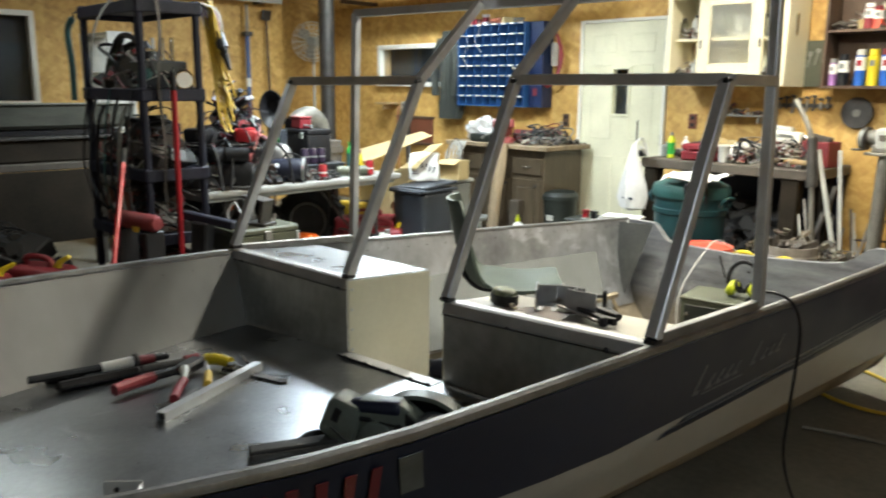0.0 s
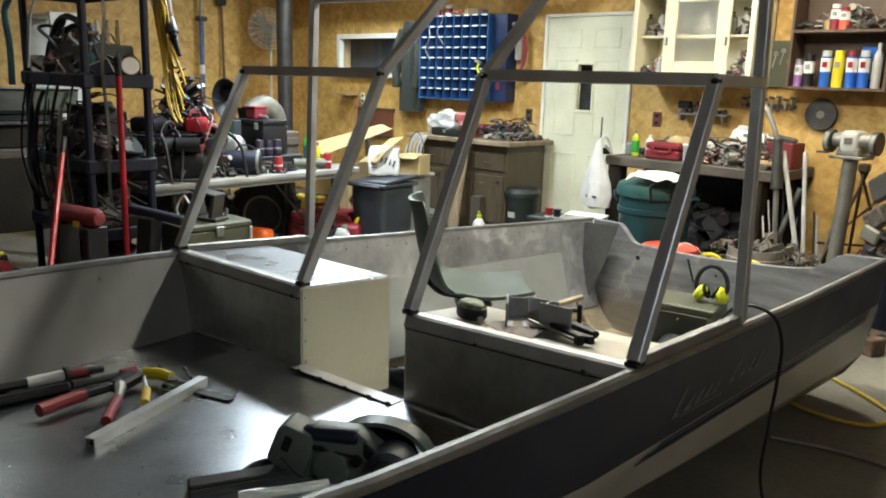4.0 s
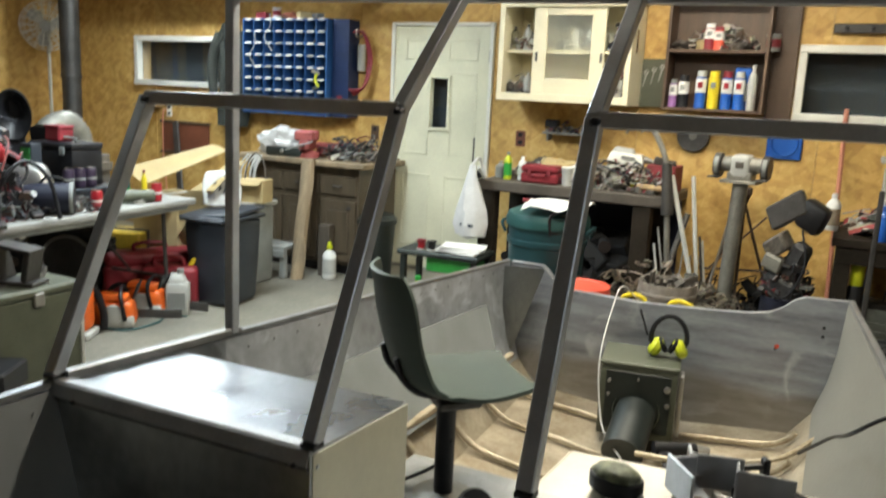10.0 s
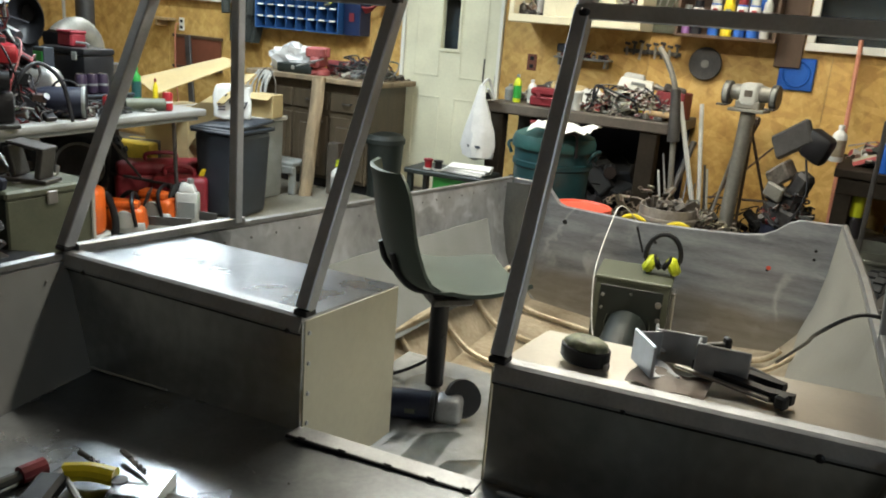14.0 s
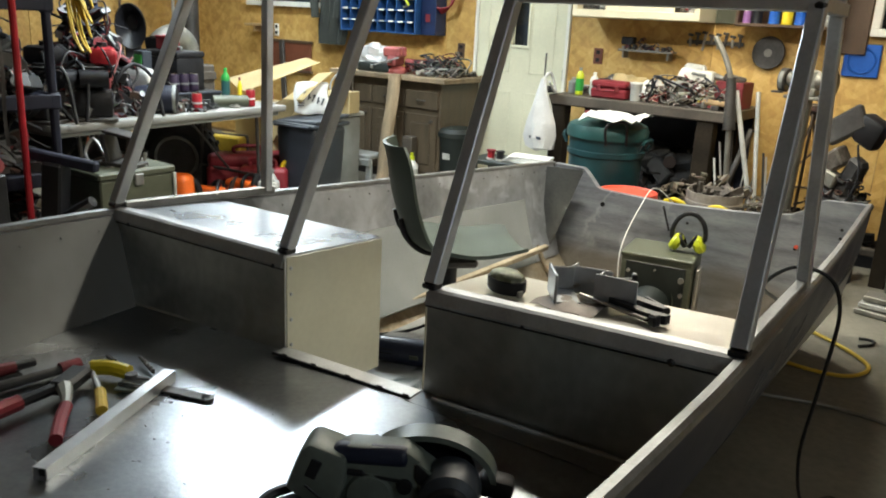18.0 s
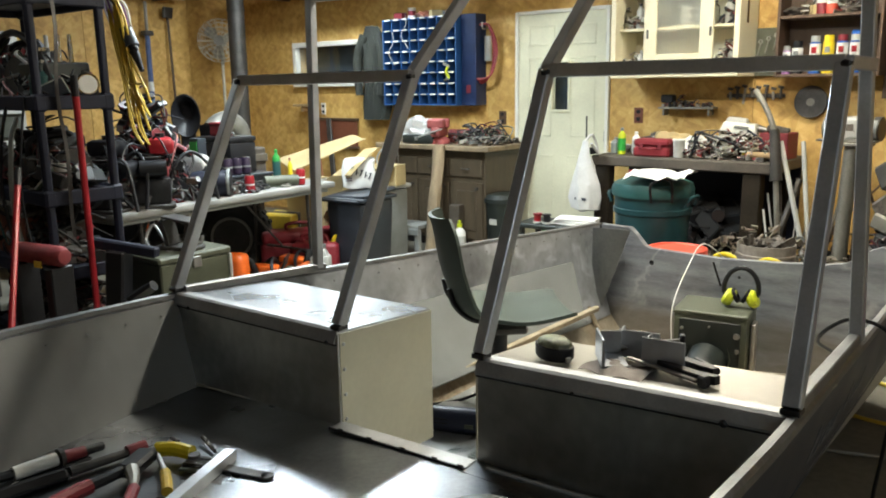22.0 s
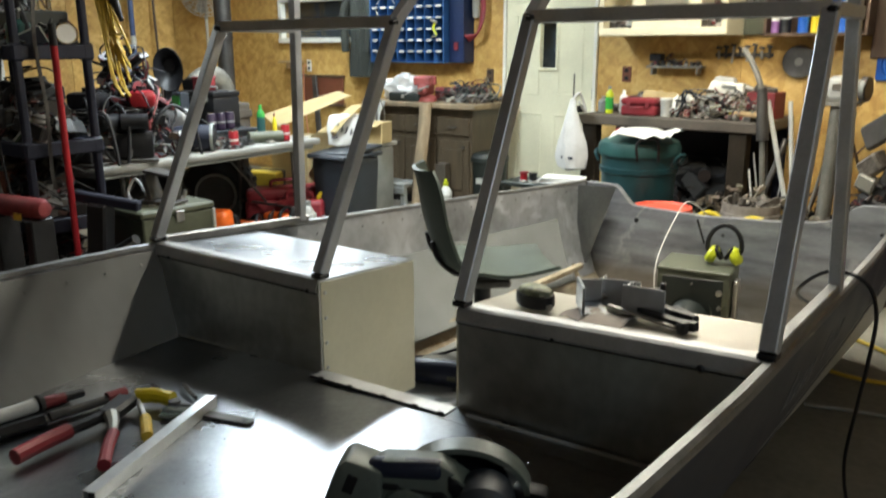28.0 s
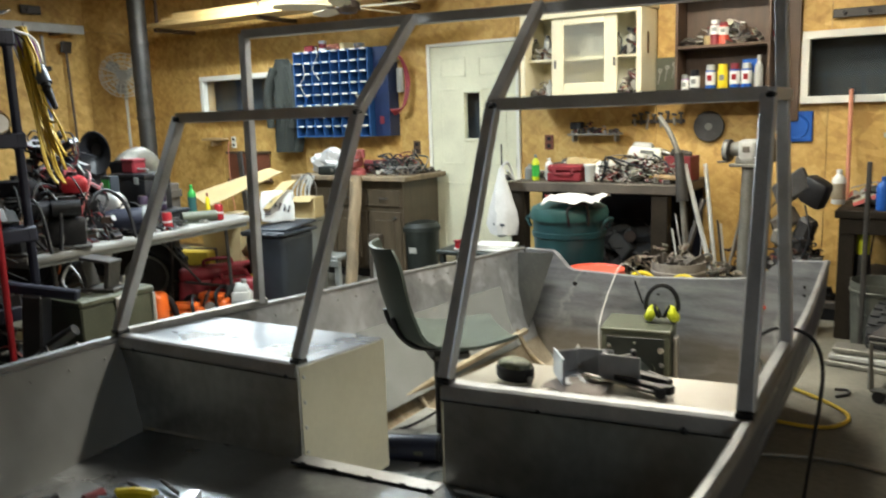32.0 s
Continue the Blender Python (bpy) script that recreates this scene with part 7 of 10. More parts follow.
# wide storage tubs low on the rack, and a red one
o = thing("storage_tub", (-4.80, 2.69, 0.576), "dark red storage tub on the rack", "tub")
part("body", B((0.36, 0.28, 0.22), (0, 0, 0.11), (0, 0, 0), 0.02, 2), "mahogany", o)
part("lid", B((0.38, 0.30, 0.03), (0, 0, 0.235), (0, 0, 0), 0.01), "grey_plastic", o)
# shell chair upside on top
o = thing("shell_chair", (-4.56, 2.70, 1.915), "black moulded shell chair lying on the rack top", "chair", rz=12)
bm = bmesh.new()
rows = []
for i in range(13):
    t = i / 12
    if t < 0.55:
        x, z = 0.30 - 0.45 * t / 0.55, 0.05 + 0.03 * (t / 0.55 - 0.4) ** 2
    else:
        k = (t - 0.55) / 0.45
        x, z = -0.15 - 0.16 * k, 0.06 + 0.42 * k - 0.05 * math.sin(k * 3)
    hw = 0.22 - 0.05 * abs(t - 0.5)
    rows.append([Vector((x, hw * (j - 4) / 4, z + 0.05 * ((j - 4) / 4) ** 2)) for j in range(9)])
sheet(bm, rows, 0.008)
part("shell", bm, "black", o)
part("edge_trim", T([rows[i][0] for i in range(13)], 0.008, 6, per=2), "light_grey", o)
part("base_plate", B((0.2, 0.2, 0.05), (0.06, 0, 0.025), (0, 0, 0), 0.01), "black", o)
o = thing("cord_bundle", (-4.27, 2.93, 1.0), "bundle of yellow extension cord hanging from the rack", "cable")
for k in range(8):
    q, w = 0.016 * (k - 3.5), rnd.uniform(-0.03, 0.03)
    lo = 0.0 + 0.07 * (k % 4)
    sw = 0.5 + 0.5 * (k % 3)
    part("cord_loop", T([(q * 0.4, 0.03, 0.94), (q + 0.03, 0.04 + w, 0.78), (q + 0.07, 0.05, 0.5), (q + 0.13, 0.05 + w, lo + 0.26), (q + 0.17, 0.07, lo + 0.17), (q + 0.10 + 0.02 * sw, 0.06, lo + 0.28), (q + 0.05 * sw, 0.06 - w, 0.62), (q * 0.4, 0.05, 0.94)], 0.006, 6), "cord_yellow", o)
part("hook", T([(0, -0.06, 0.9), (0, 0.03, 0.915), (0, 0.06, 0.96)], 0.008, 6), "steel", o)
o = thing("purple_rope", (-4.28, 2.95, 1.56), "purple and white rope over the yellow cord", "rope")
for k in range(5):
    q = 0.02 * (k - 2)
    part("rope_loop", T([(q, -0.04, 0.36), (q + 0.02, 0.05, 0.32), (q + 0.05, 0.06, 0.14 + 0.02 * k), (q + 0.02, 0.07, 0.06 + 0.03 * k), (q - 0.03, 0.05, 0.2), (q, -0.02, 0.36)], 0.007, 6), "purple" if k % 2 else "paper", o)
o = thing("hair_blower", (-4.16, 3.0, 1.54), "dark hand blower hanging on its cord from the rack", "power tool")
part("body", C((-0.06, 0, 0.21), (-0.01, 0.0, 0.12), 0.034, 0.036, 14), "grey_bin", o)
part("nozzle", C((-0.01, 0.0, 0.12), (0.06, 0.0, 0.0), 0.026, 0.012, 12), "black", o)
part("grip", B((0.03, 0.03, 0.10), (0.0, -0.01, 0.09), (0, 60, 0), 0.01), "black", o)
part("cord", T([(-0.06, 0.0, 0.21), (-0.08, -0.03, 0.32), (-0.07, -0.1, 0.37), (-0.07, -0.15, 0.36)], 0.005, 6), "black", o)
for (x0, y0, x1, y1, zt, r, nm) in ((-4.114, 2.645, -4.071, 2.630, 1.419, 0.016, "red_pole"), (-3.539, 1.926, -4.024, 2.300, 1.034, 0.014, "red_pole")):
    o = thing(nm, (x0, y0, 0), "red painted steel pole leaning on the rack", "pole", "red poles")
    part("tube", C((0, 0, 0), (x1 - x0, y1 - y0, zt), r, seg=10), "red_paint", o)
    part("end_cap", C((x1 - x0, y1 - y0, zt), ((x1 - x0) * 1.07, (y1 - y0) * 1.07, zt * 1.07), r * 1.1, seg=10), "black", o)
o = thing("green_hose", (-5.257, 2.5, 1.622), "faded green hose hanging from the rack corner", "hose")
part("hose", T([(0.03, 0.02, 0.24), (-0.02, 0.0, 0.15), (-0.01, 0.01, -0.05), (0.01, 0.0, -0.28)], 0.02, 8), "lid_teal", o)
part("hanger", T([(0.03, 0.02, 0.22), (0.08, 0.02, 0.27), (0.21, 0.04, 0.265)], 0.006, 6), "dark_steel", o)
o = thing("grey_strap", (-4.165, 2.60, 0.7), "grey webbing strap hanging down the rack", "strap")
bm = bmesh.new()
rows = [[Vector((0.012 * math.sin(k * 0.7), -0.009 + 0.018 * j + 0.01 * math.sin(k), 1.24 - 0.1 * k)) for j in range(2)] for k in range(13)]
sheet(bm, rows, 0.003)
part("webbing", bm, "dark_steel", o)
o = thing("grey_cable", (-4.17, 2.50, 1.0), "thin grey cable looping off the rack top", "cable")
part("cable", T([(-0.08, 0.10, 0.911), (-0.03, 0.02, 0.93), (0.05, -0.12, 0.93), (0.03, -0.25, 0.75), (0.0, -0.28, 0.45)], 0.006, 6), "grey_plastic", o)

o = thing("pale_shelf_unit", (-7.021, 3.42, 0), "pale painted open shelf unit behind the black rack", "shelf unit")
for u in (-1, 1):
    part("side", B((0.03, 0.22, 1.884), (u * 0.292, 0, 0.942), (0, 0, 0), 0.003), "light_grey", o)
for z in (0.10, 0.5, 0.9, 1.158, 1.531, 1.864):
    part("shelf", B((0.548, 0.21, 0.025), (0, 0, z), (0, 0, 0), 0.003), "white_paint", o)
part("back_strip", B((0.05, 0.01, 1.784), (0.05, 0.10, 0.942)), "white_paint", o)
o = thing("hose_bundle", (-4.62, 2.47, 1.0), "thin black hoses and leads hanging down the rack front", "hose")
for k in range(7):
    q = 0.11 * (k - 3)
    part("hanging_hose", T([(q, 0.02, 0.42 - 0.05 * (k % 3)), (q + 0.02, -0.03, 0.2), (q - 0.03, -0.035, -0.05 - 0.06 * (k % 2)), (q + 0.05, -0.03, -0.22 - 0.03 * k), (q + 0.03, 0.0, -0.30)], 0.006 + 0.003 * (k % 3), 7), ("black", "grey_bin", "black", "lid_teal", "black", "grey_plastic", "black")[k], o)
# dark machines and red cans on the floor past the rack
o = thing("red_cylinder", (-4.02, 2.36, 0), "dull red tank on a black stand beside the rack", "tank", rz=12)
part("tank", L([(0, -0.18), (0.034, -0.17), (0.048, -0.14), (0.048, 0.14), (0.034, 0.17), (0, 0.18)], 18, (0, 0, 0.712), (0, 90, 0)), "vice_red", o)
for u in (-0.12, 0.12):
    part("stand", B((0.05, 0.12, 0.665), (u, 0, 0.3325), (0, 0, 0), 0.006), "black", o)
part("tag", B((0.05, 0.004, 0.03), (0.06, -0.06, 0.68)), "cord_yellow", o)
heap("engine_heap", -5.75, -4.55, 0.9, 2.45, 0.0, 0.66, 380, 0.12, 0.32, "heap of black machine parts on the floor by the rack", "dark_shade_mix", 9)
heap("engine_heap", -4.10, -3.75, 2.5, 2.98, 0.0, 0.55, 60, 0.08, 0.22, "dark machine parts heaped beside the boat", "dark_mix", 10)
o = thing("trolley_jack", (-3.95, 2.78, 0), "black steel machine frame standing by the boat", "machine", rz=30)
part("frame", B((0.42, 0.22, 0.10), (0, 0, 0.30), (0, 0, 0), 0.01), "black", o)
part("column", B((0.10, 0.10, 0.44), (-0.1, 0, 0.45), (0, 6, 0), 0.01), "black", o)
part("arm", B((0.34, 0.05, 0.05), (-0.04, 0.0, 0.68), (0, 8, 0), 0.008), "rack", o)
for u in (-0.17, 0.17):
    for v in (-0.09, 0.09):
        part("leg", B((0.04, 0.04, 0.26), (u, v, 0.13), (0, 0, 0), 0.005), "black", o)
o = thing("low_crate", (-4.32, 1.76, 0), "low dark wooden crate on the floor", "crate")
part("body", B((0.44, 0.66, 0.24), (0, 0, 0.12), (0, 0, 0), 0.01), "bench_wood", o)
part("lid", B((0.46, 0.68, 0.02), (0, 0, 0.25), (0, 0, 0), 0.006), "bench_wood", o)
jerry_can((-4.30, 1.92, 0.26), (0.34, 0.22, 0.27), "red", 25, "red fuel can standing on a low crate")
jerry_can((-4.32, 1.60, 0.26), (0.32, 0.22, 0.25), "red", 60, "dusty red fuel can on a low crate")
# stacked sheet-metal channels on trestles along the side wall
o = thing("metal_channel_stack", (-6.1, 1.95, 0), "stack of long grey sheet-metal channels on a bench", "metal stock")
bm = bmesh.new()
rows = [[Vector((u, v, w)) for u, w in ((-0.21, 1.30), (-0.19, 1.14), (-0.10, 1.125), (0.17, 1.125), (0.205, 1.15), (0.23, 1.285), (0.25, 1.30))] for v in (-1.2, -0.4, 0.4, 1.2)]
sheet(bm, rows, 0.004)
part("trough", bm, "trough", o, "grey-green sheet-metal trough")
for v in (-1.18, 1.18):
    part("trough_end", B((0.40, 0.006, 0.15), (0.01, v, 1.20), (0, 0, 0), 0.002), "trough", o)
part("spacer", B((0.34, 2.2, 0.04), (0, 0, 1.096), (0, 0, 0), 0.004), "black", o)
part("channel", B((0.46, 2.3, 0.022), (0.02, 0.02, 1.063), (0, 0, 0), 0.004), "dark_steel", o)
part("channel", B((0.44, 2.3, 0.16), (0.0, 0.0, 0.97), (0, 0, 0), 0.012), "black_brown_wood", o)
part("bench_slab", B((0.56, 2.3, 0.05), (0.02, 0, 0.863), (0, 0, 0), 0.006), "bench_wood", o)
for u in (-0.24, 0.24):
    for v in (-1.05, 1.05):
        part("leg", B((0.08, 0.08, 0.838), (u, v, 0.419), (0, 0, 0), 0.005), "bench_wood", o)
part("skirt", B((0.02, 2.2, 0.52), (0.292, 0, 0.575), (0, 0, 0), 0.004), "black_brown_wood", o)

# ---- north wall, right of the door ----
o = thing("wall_cabinet", (-2.83, 6.69, 1.47), "cream wall cabinet with a sliding glazed door, half full", "cabinet")
CW, CD, CH = 0.97, 0.37, 0.72
part("back", B((CW, 0.012, CH), (0, CD / 2 - 0.008, CH / 2)), "cream", o)
for u in (-1, 1):
    part("side", B((0.022, CD, CH), (u * (CW / 2 - 0.011), 0, CH / 2), (0, 0, 0), 0.002), "cream", o)
part("bottom", B((CW - 0.046, CD - 0.02, 0.022), (0, 0, 0.03)), "cream", o)
part("top", B((CW + 0.03, CD + 0.02, 0.03), (0, 0, CH + 0.0), (0, 0, 0), 0.004), "cream", o)
part("shelf", B((CW - 0.05, CD - 0.08, 0.018), (0, 0.02, 0.36)), "cream", o)
part("bottom_rail", B((CW + 0.02, 0.03, 0.055), (0, -CD / 2 - 0.004, 0.03), (0, 0, 0), 0.004), "cream", o)
part("top_rail", B((CW + 0.02, 0.03, 0.05), (0, -CD / 2 - 0.004, CH - 0.03), (0, 0, 0), 0.004), "cream", o)
for u in (-1, 1):
    part("stile", B((0.04, 0.03, CH - 0.11), (u * (CW / 2 - 0.012), -CD / 2 - 0.004, CH / 2), (0, 0, 0), 0.003), "cream", o)
dr = part("sliding_door", B((0.10, 0.022, CH - 0.10), (-0.185, -CD / 2 + 0.02, CH / 2), (0, 0, 0), 0.003), "cream", o)
part("door_stile", B((0.10, 0.022, CH - 0.10), (0.245, -CD / 2 + 0.02, CH / 2), (0, 0, 0), 0.003), "cream", dr)
part("door_rail", B((0.33, 0.022, 0.12), (0.03, -CD / 2 + 0.02, 0.11), (0, 0, 0), 0.003), "cream", dr)
part("door_rail", B((0.33, 0.022, 0.06), (0.03, -CD / 2 + 0.02, CH - 0.08), (0, 0, 0), 0.003), "cream", dr)
p = part("pane", B((0.33, 0.004, 0.45), (0.03, -CD / 2 + 0.02, 0.40)), "frosted", dr)
p.visible_shadow = False
for u in (-0.205, 0.275):
    part("finger_pull", B((0.018, 0.006, 0.065), (u, -CD / 2 + 0.008, 0.32), (0, 0, 0), 0.003), "dark_steel", dr)
for k, x in enumerate((-3.27, -3.20, -3.13, -3.06, -2.52, -2.45, -2.39)):
    bottle((x, 6.62 + 0.05 * (k % 2), 1.47 + 0.041), 0.030, 0.11 + 0.03 * (k % 3), ["dark_steel", "clear", "light_grey"][k % 3], "light_grey", "small jar low in the wall cabinet", None, "jar", "jars in the wall cabinet")
for k in range(9):
    x = -2.83 - 0.44 + (0.105 * k if k < 3 else 0.06 + 0.105 * k)
    bottle((x, 6.66, 1.47 + 0.37), 0.032, 0.17 + 0.02 * (k % 3), ["clear", "light_grey", "chrome"][k % 3], "dark_steel", "glass jar of hardware in the wall cabinet", None, "jar", "jars in the wall cabinet")
for k in range(5):
    clutter(["coil", "wrench", "pipe_elbow", "tin", "block"][k], (-3.22 + 0.055 * k + (0.45 if k > 3 else 0), 6.62 + 0.05 * (k % 2), 1.512), 0.13, 40 * k, "in the wall cabinet")
heap("cabinet_heap", -3.29, -3.06, 6.56, 6.84, 1.512, 0.16, 36, 0.04, 0.11, "small tools and hardware crammed low in the wall cabinet", "bench_mix", 31)
heap("cabinet_heap", -3.29, -3.04, 6.58, 6.84, 1.841, 0.20, 40, 0.04, 0.12, "jars, tins and hardware on the cabinet shelf", "bench_mix", 32)
heap("cabinet_heap", -2.56, -2.37, 6.56, 6.84, 1.512, 0.24, 36, 0.04, 0.12, "tins and tools stacked at the cabinet end", "bench_mix", 33)
heap("cabinet_heap", -2.56, -2.37, 6.58, 6.84, 1.841, 0.22, 30, 0.04, 0.12, "dark jars and cartons at the cabinet end", "dark_mix", 34)
heap("cabinet_heap", -2.98, -2.62, 6.62, 6.84, 1.841, 0.14, 30, 0.04, 0.10, "hardware behind the sliding glass", "bench_mix", 35)
heap("shelf_heap", -2.10, -1.54, 6.68, 6.86, 1.871, 0.18, 50, 0.04, 0.12, "cartons, gloves and tools on the upper brown shelf", "bench_mix", 36)
scatter(5, -3.2, -2.4, 6.56, 6.84, 2.206, 0.12, 0.22, "on the wall cabinet", ["carton", "motor", "coil"], 77)

o = thing("brown_shelf_unit", (-1.81, 6.765, 1.46), "open dark brown shelf unit on the wall with spray cans", "shelf unit")
SW, SD, SH = 0.66, 0.24, 0.94
part("back", B((SW, 0.01, SH), (0, SD / 2 - 0.006, SH / 2)), "wood_dark", o)
for u in (-1, 1):
    part("side", B((0.02, SD, SH), (u * (SW / 2 - 0.01), 0, SH / 2), (0, 0, 0), 0.002), "wood_dark", o)
for z in (0.01, 0.40, 0.78):
    part("shelf", B((SW - 0.042, SD - 0.014, 0.02), (0, -0.002, z), (0, 0, 0), 0.002), "wood_dark", o)
for k, (dx, r, h, mtl, top) in enumerate([(-0.27, 0.028, 0.19, "purple", "grey_plastic"), (-0.20, 0.036, 0.22, "black", "black"), (-0.085, 0.036, 0.25, "blue", "light_grey"), (0.0, 0.037, 0.25, "yellow", "yellow"), (0.085, 0.036, 0.25, "blue", "red"), (0.165, 0.036, 0.25, "blue", "light_grey")]):
    spray_can((-1.81 + dx, 6.71, 1.481), r, h, mtl, top, "spray can on the brown shelf, " + {"purple": "purple", "black": "dark grey", "blue": "blue with a coloured cap", "yellow": "all yellow"}[mtl])
o = thing("paint_tin", (-1.635, 6.80, 1.481), "blue rectangular tin on the brown shelf", "tin")
part("body", B((0.11, 0.07, 0.28), (0, 0, 0.14), (0, 0, 0), 0.008), "blue", o)
part("label_panel", B((0.07, 0.004, 0.12), (0, -0.037, 0.12)), "light_grey", o)
bottle((-1.565, 6.72, 1.481), 0.03, 0.30, "light_grey", "light_grey", "slim pale bottle on the brown shelf")
for dx, r, h, mtl, top in ((-0.06, 0.035, 0.17, "red", "paper"), (-0.0, 0.035, 0.15, "coral", "red")):
    spray_can((-1.81 + dx, 6.71, 1.871), r, h, mtl, top, "short red can on the upper brown shelf")
for k in range(4):
    clutter(["rag", "carton", "rag", "tin"][k], (-2.05 + 0.16 * k + (0.1 if k > 1 else 0), 6.76, 1.871), 0.13, 30 * k, "on the upper brown shelf")
o = thing("helmet_bundle", (-1.80, 6.75, 2.251), "pile of white plastic drums and cables on the shelf top", "clutter pile")
for u, h in ((-0.14, 0.17), (0.05, 0.2), (0.17, 0.18)):
    part("drum", L([(0, 0), (0.07, 0), (0.075, h * 0.9), (0.06, h), (0, h)], 16, (u, 0, 0)), "light_grey", o)
bm = bmesh.new()
for k in range(4):
    pipe(bm, [(-0.22 + 0.05 * k, -0.06, 0.03), (-0.1 + 0.05 * k, -0.09, 0.12), (0.05 + 0.04 * k, -0.1, 0.05 + 0.02 * k), (0.18, -0.07, 0.02 + 0.02 * k)], 0.008, 6)
part("cable_tangle", bm, "black", o)
o = thing("wall_stud", (-1.435, 6.86, 0.95), "dark stained board fixed to the wall beside the shelf", "board")
part("board", B((0.17, 0.03, 1.62), (0.03, 0.005, 1.17), (0, 0, 0), 0.004), "wood_dark", o)
o = thing("tool_board", (-2.295, 6.868, 1.47), "green tool panel with hanging spanners", "tool board")
part("board", B((0.26, 0.02, 0.34), (0, 0, 0.17), (0, 0, 0), 0.003), "olive", o)
for k in range(4):
    x, z = -0.08 + 0.055 * k, 0.20 + 0.02 * k
    w = part("spanner", B((0.012, 0.006, 0.10), (x, -0.014, z - 0.03), (0, 12, 0), 0.003), "steel", o)
    part("spanner_jaw", L([(0.007, 0), (0.018, 0), (0.018, 0.006), (0.007, 0.006)], 10, (x + 0.008, -0.011, z + 0.025), (90, 0, 0)), "steel", w)
o = thing("hook_rail", (-2.33, 6.87, 1.33), "row of hooks with small tools on the wall", "tool rail")
part("rail", B((0.42, 0.015, 0.03), (0, 0, 0), (0, 0, 0), 0.003), "dark_steel", o)
for k in range(8):
    x = -0.18 + 0.052 * k
    h = part("tool", B((0.018, 0.014, 0.06 + 0.03 * (k % 3)), (x, -0.018, 0.0 + 0.02 * (k % 2)), (0, 6 * (k % 3) - 6, 0), 0.004), "dark_steel" if k % 2 else "steel", o)
    part("tool_head", B((0.04, 0.02, 0.02), (x, -0.022, 0.05 + 0.01 * (k % 3)), (0, 10, 0), 0.004), "dark_steel", h)
o = thing("steel_shelf_rack", (-2.82, 6.80, 1.24), "narrow steel ledge with sockets above the bench", "shelf")
part("ledge", B((0.44, 0.10, 0.016), (0, 0, 0), (0, 0, 0), 0.003), "cast_grey", o)
for u in (-0.18, 0.18):
    part("bracket", B((0.016, 0.09, 0.05), (u, 0.01, -0.033), (0, 0, 0), 0.002), "cast_grey", o)
for k in range(9):
    part("socket", C((-0.19 + 0.046 * k, -0.01, 0.008), (-0.19 + 0.046 * k, -0.01, 0.03 + 0.008 * (k % 3)), 0.015, seg=10), "dark_steel" if k % 3 else "steel", o)
part("radio", B((0.10, 0.07, 0.06), (-0.16, 0.01, 0.07), (0, 0, 0), 0.008), "black", o)
o = thing("wall_disc", (-1.94, 6.865, 1.285), "dark round saw disc hanging on the wall", "disc")
part("disc", L([(0.02, -0.01), (0.11, -0.01), (0.115, 0.0), (0.11, 0.012), (0.02, 0.012)], 30, (0, 0, 0), (90, 0, 0)), "dark_steel", o)
part("hub", L([(0, -0.012), (0.03, -0.012), (0.028, 0.018), (0, 0.018)], 16, (0, 0, 0), (90, 0, 0)), "cast_grey", o)
o = thing("blue_plate", (-1.335, 6.873, 1.165), "square blue plastic plate with a round dish on the wall", "wall plate")
part("plate", B((0.225, 0.012, 0.215), (0, 0, 0.1075), (0, 0, 0), 0.006), "blue", o)
part("dish", L([(0, -0.004), (0.07, -0.004), (0.085, 0.008), (0.09, 0.0)], 26, (0, -0.007, 0.1075), (90, 0, 0)), "blue", o)
o = thing("magnet_bar", (-0.75, 6.86, 2.03), "dark tool bar above the wide window", "tool rail")
part("bar", B((0.75, 0.03, 0.06), (0, 0, 0), (0, 0, 0), 0.005), "dark_steel", o)
for k in range(5):
    part("peg", C((-0.3 + 0.15 * k, -0.015, 0), (-0.3 + 0.15 * k, -0.05, 0.005), 0.012, seg=8), "black", o)

# work bench
o = thing("work_bench", (-2.62, 6.53, 0), "grimy heavy workbench with dark timber legs", "workbench")
part("top", B((1.36, 0.70, 0.075), (0, 0, 0.8675), (0, 0, 0), 0.008), "bench_wood", o)
for u in (-0.60, 0.52):
    for v in (-0.28, 0.28):
        part("leg", B((0.12, 0.10, 0.83), (u, v, 0.415), (0, 0, 0), 0.006), "black_brown_wood", o)
part("lower_shelf", B((1.2, 0.58, 0.03), (0, 0.02, 0.20), (0, 0, 0), 0.004), "bench_wood", o)
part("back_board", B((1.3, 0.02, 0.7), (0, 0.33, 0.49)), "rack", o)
heap("bench_heap", -3.2, -2.02, 6.26, 6.82, 0.216, 0.45, 110, 0.10, 0.28, "machine parts stacked under the workbench, shade painted into their colour", "dark_shade_mix", 15)
o = thing("red_tool_case", (-2.86, 6.33, 0.906), "red plastic tool case on the workbench", "tool case", rz=4)
part("body", B((0.27, 0.16, 0.07), (0, 0, 0.035), (0, 0, 0), 0.012), "red", o)
part("lid", B((0.27, 0.16, 0.05), (0, 0, 0.10), (0, 0, 0), 0.014), "red", o)
for u in (-0.07, 0.07):
    part("latch", B((0.03, 0.012, 0.04), (u, -0.084, 0.075), (0, 0, 0), 0.003), "red_print", o)
part("handle", T([(-0.05, -0.08, 0.06), (-0.04, -0.105, 0.06), (0.04, -0.105, 0.06), (0.05, -0.08, 0.06)], 0.007, 6), "red", o)
bottle((-3.13, 6.34, 0.906), 0.03, 0.20, "hi_yellow", "grey_plastic", "yellow spray bottle on the workbench", "green")
bottle((-3.04, 6.40, 0.906), 0.032, 0.17, "paper", "paper", "white squeeze bottle on the workbench", "light_grey")
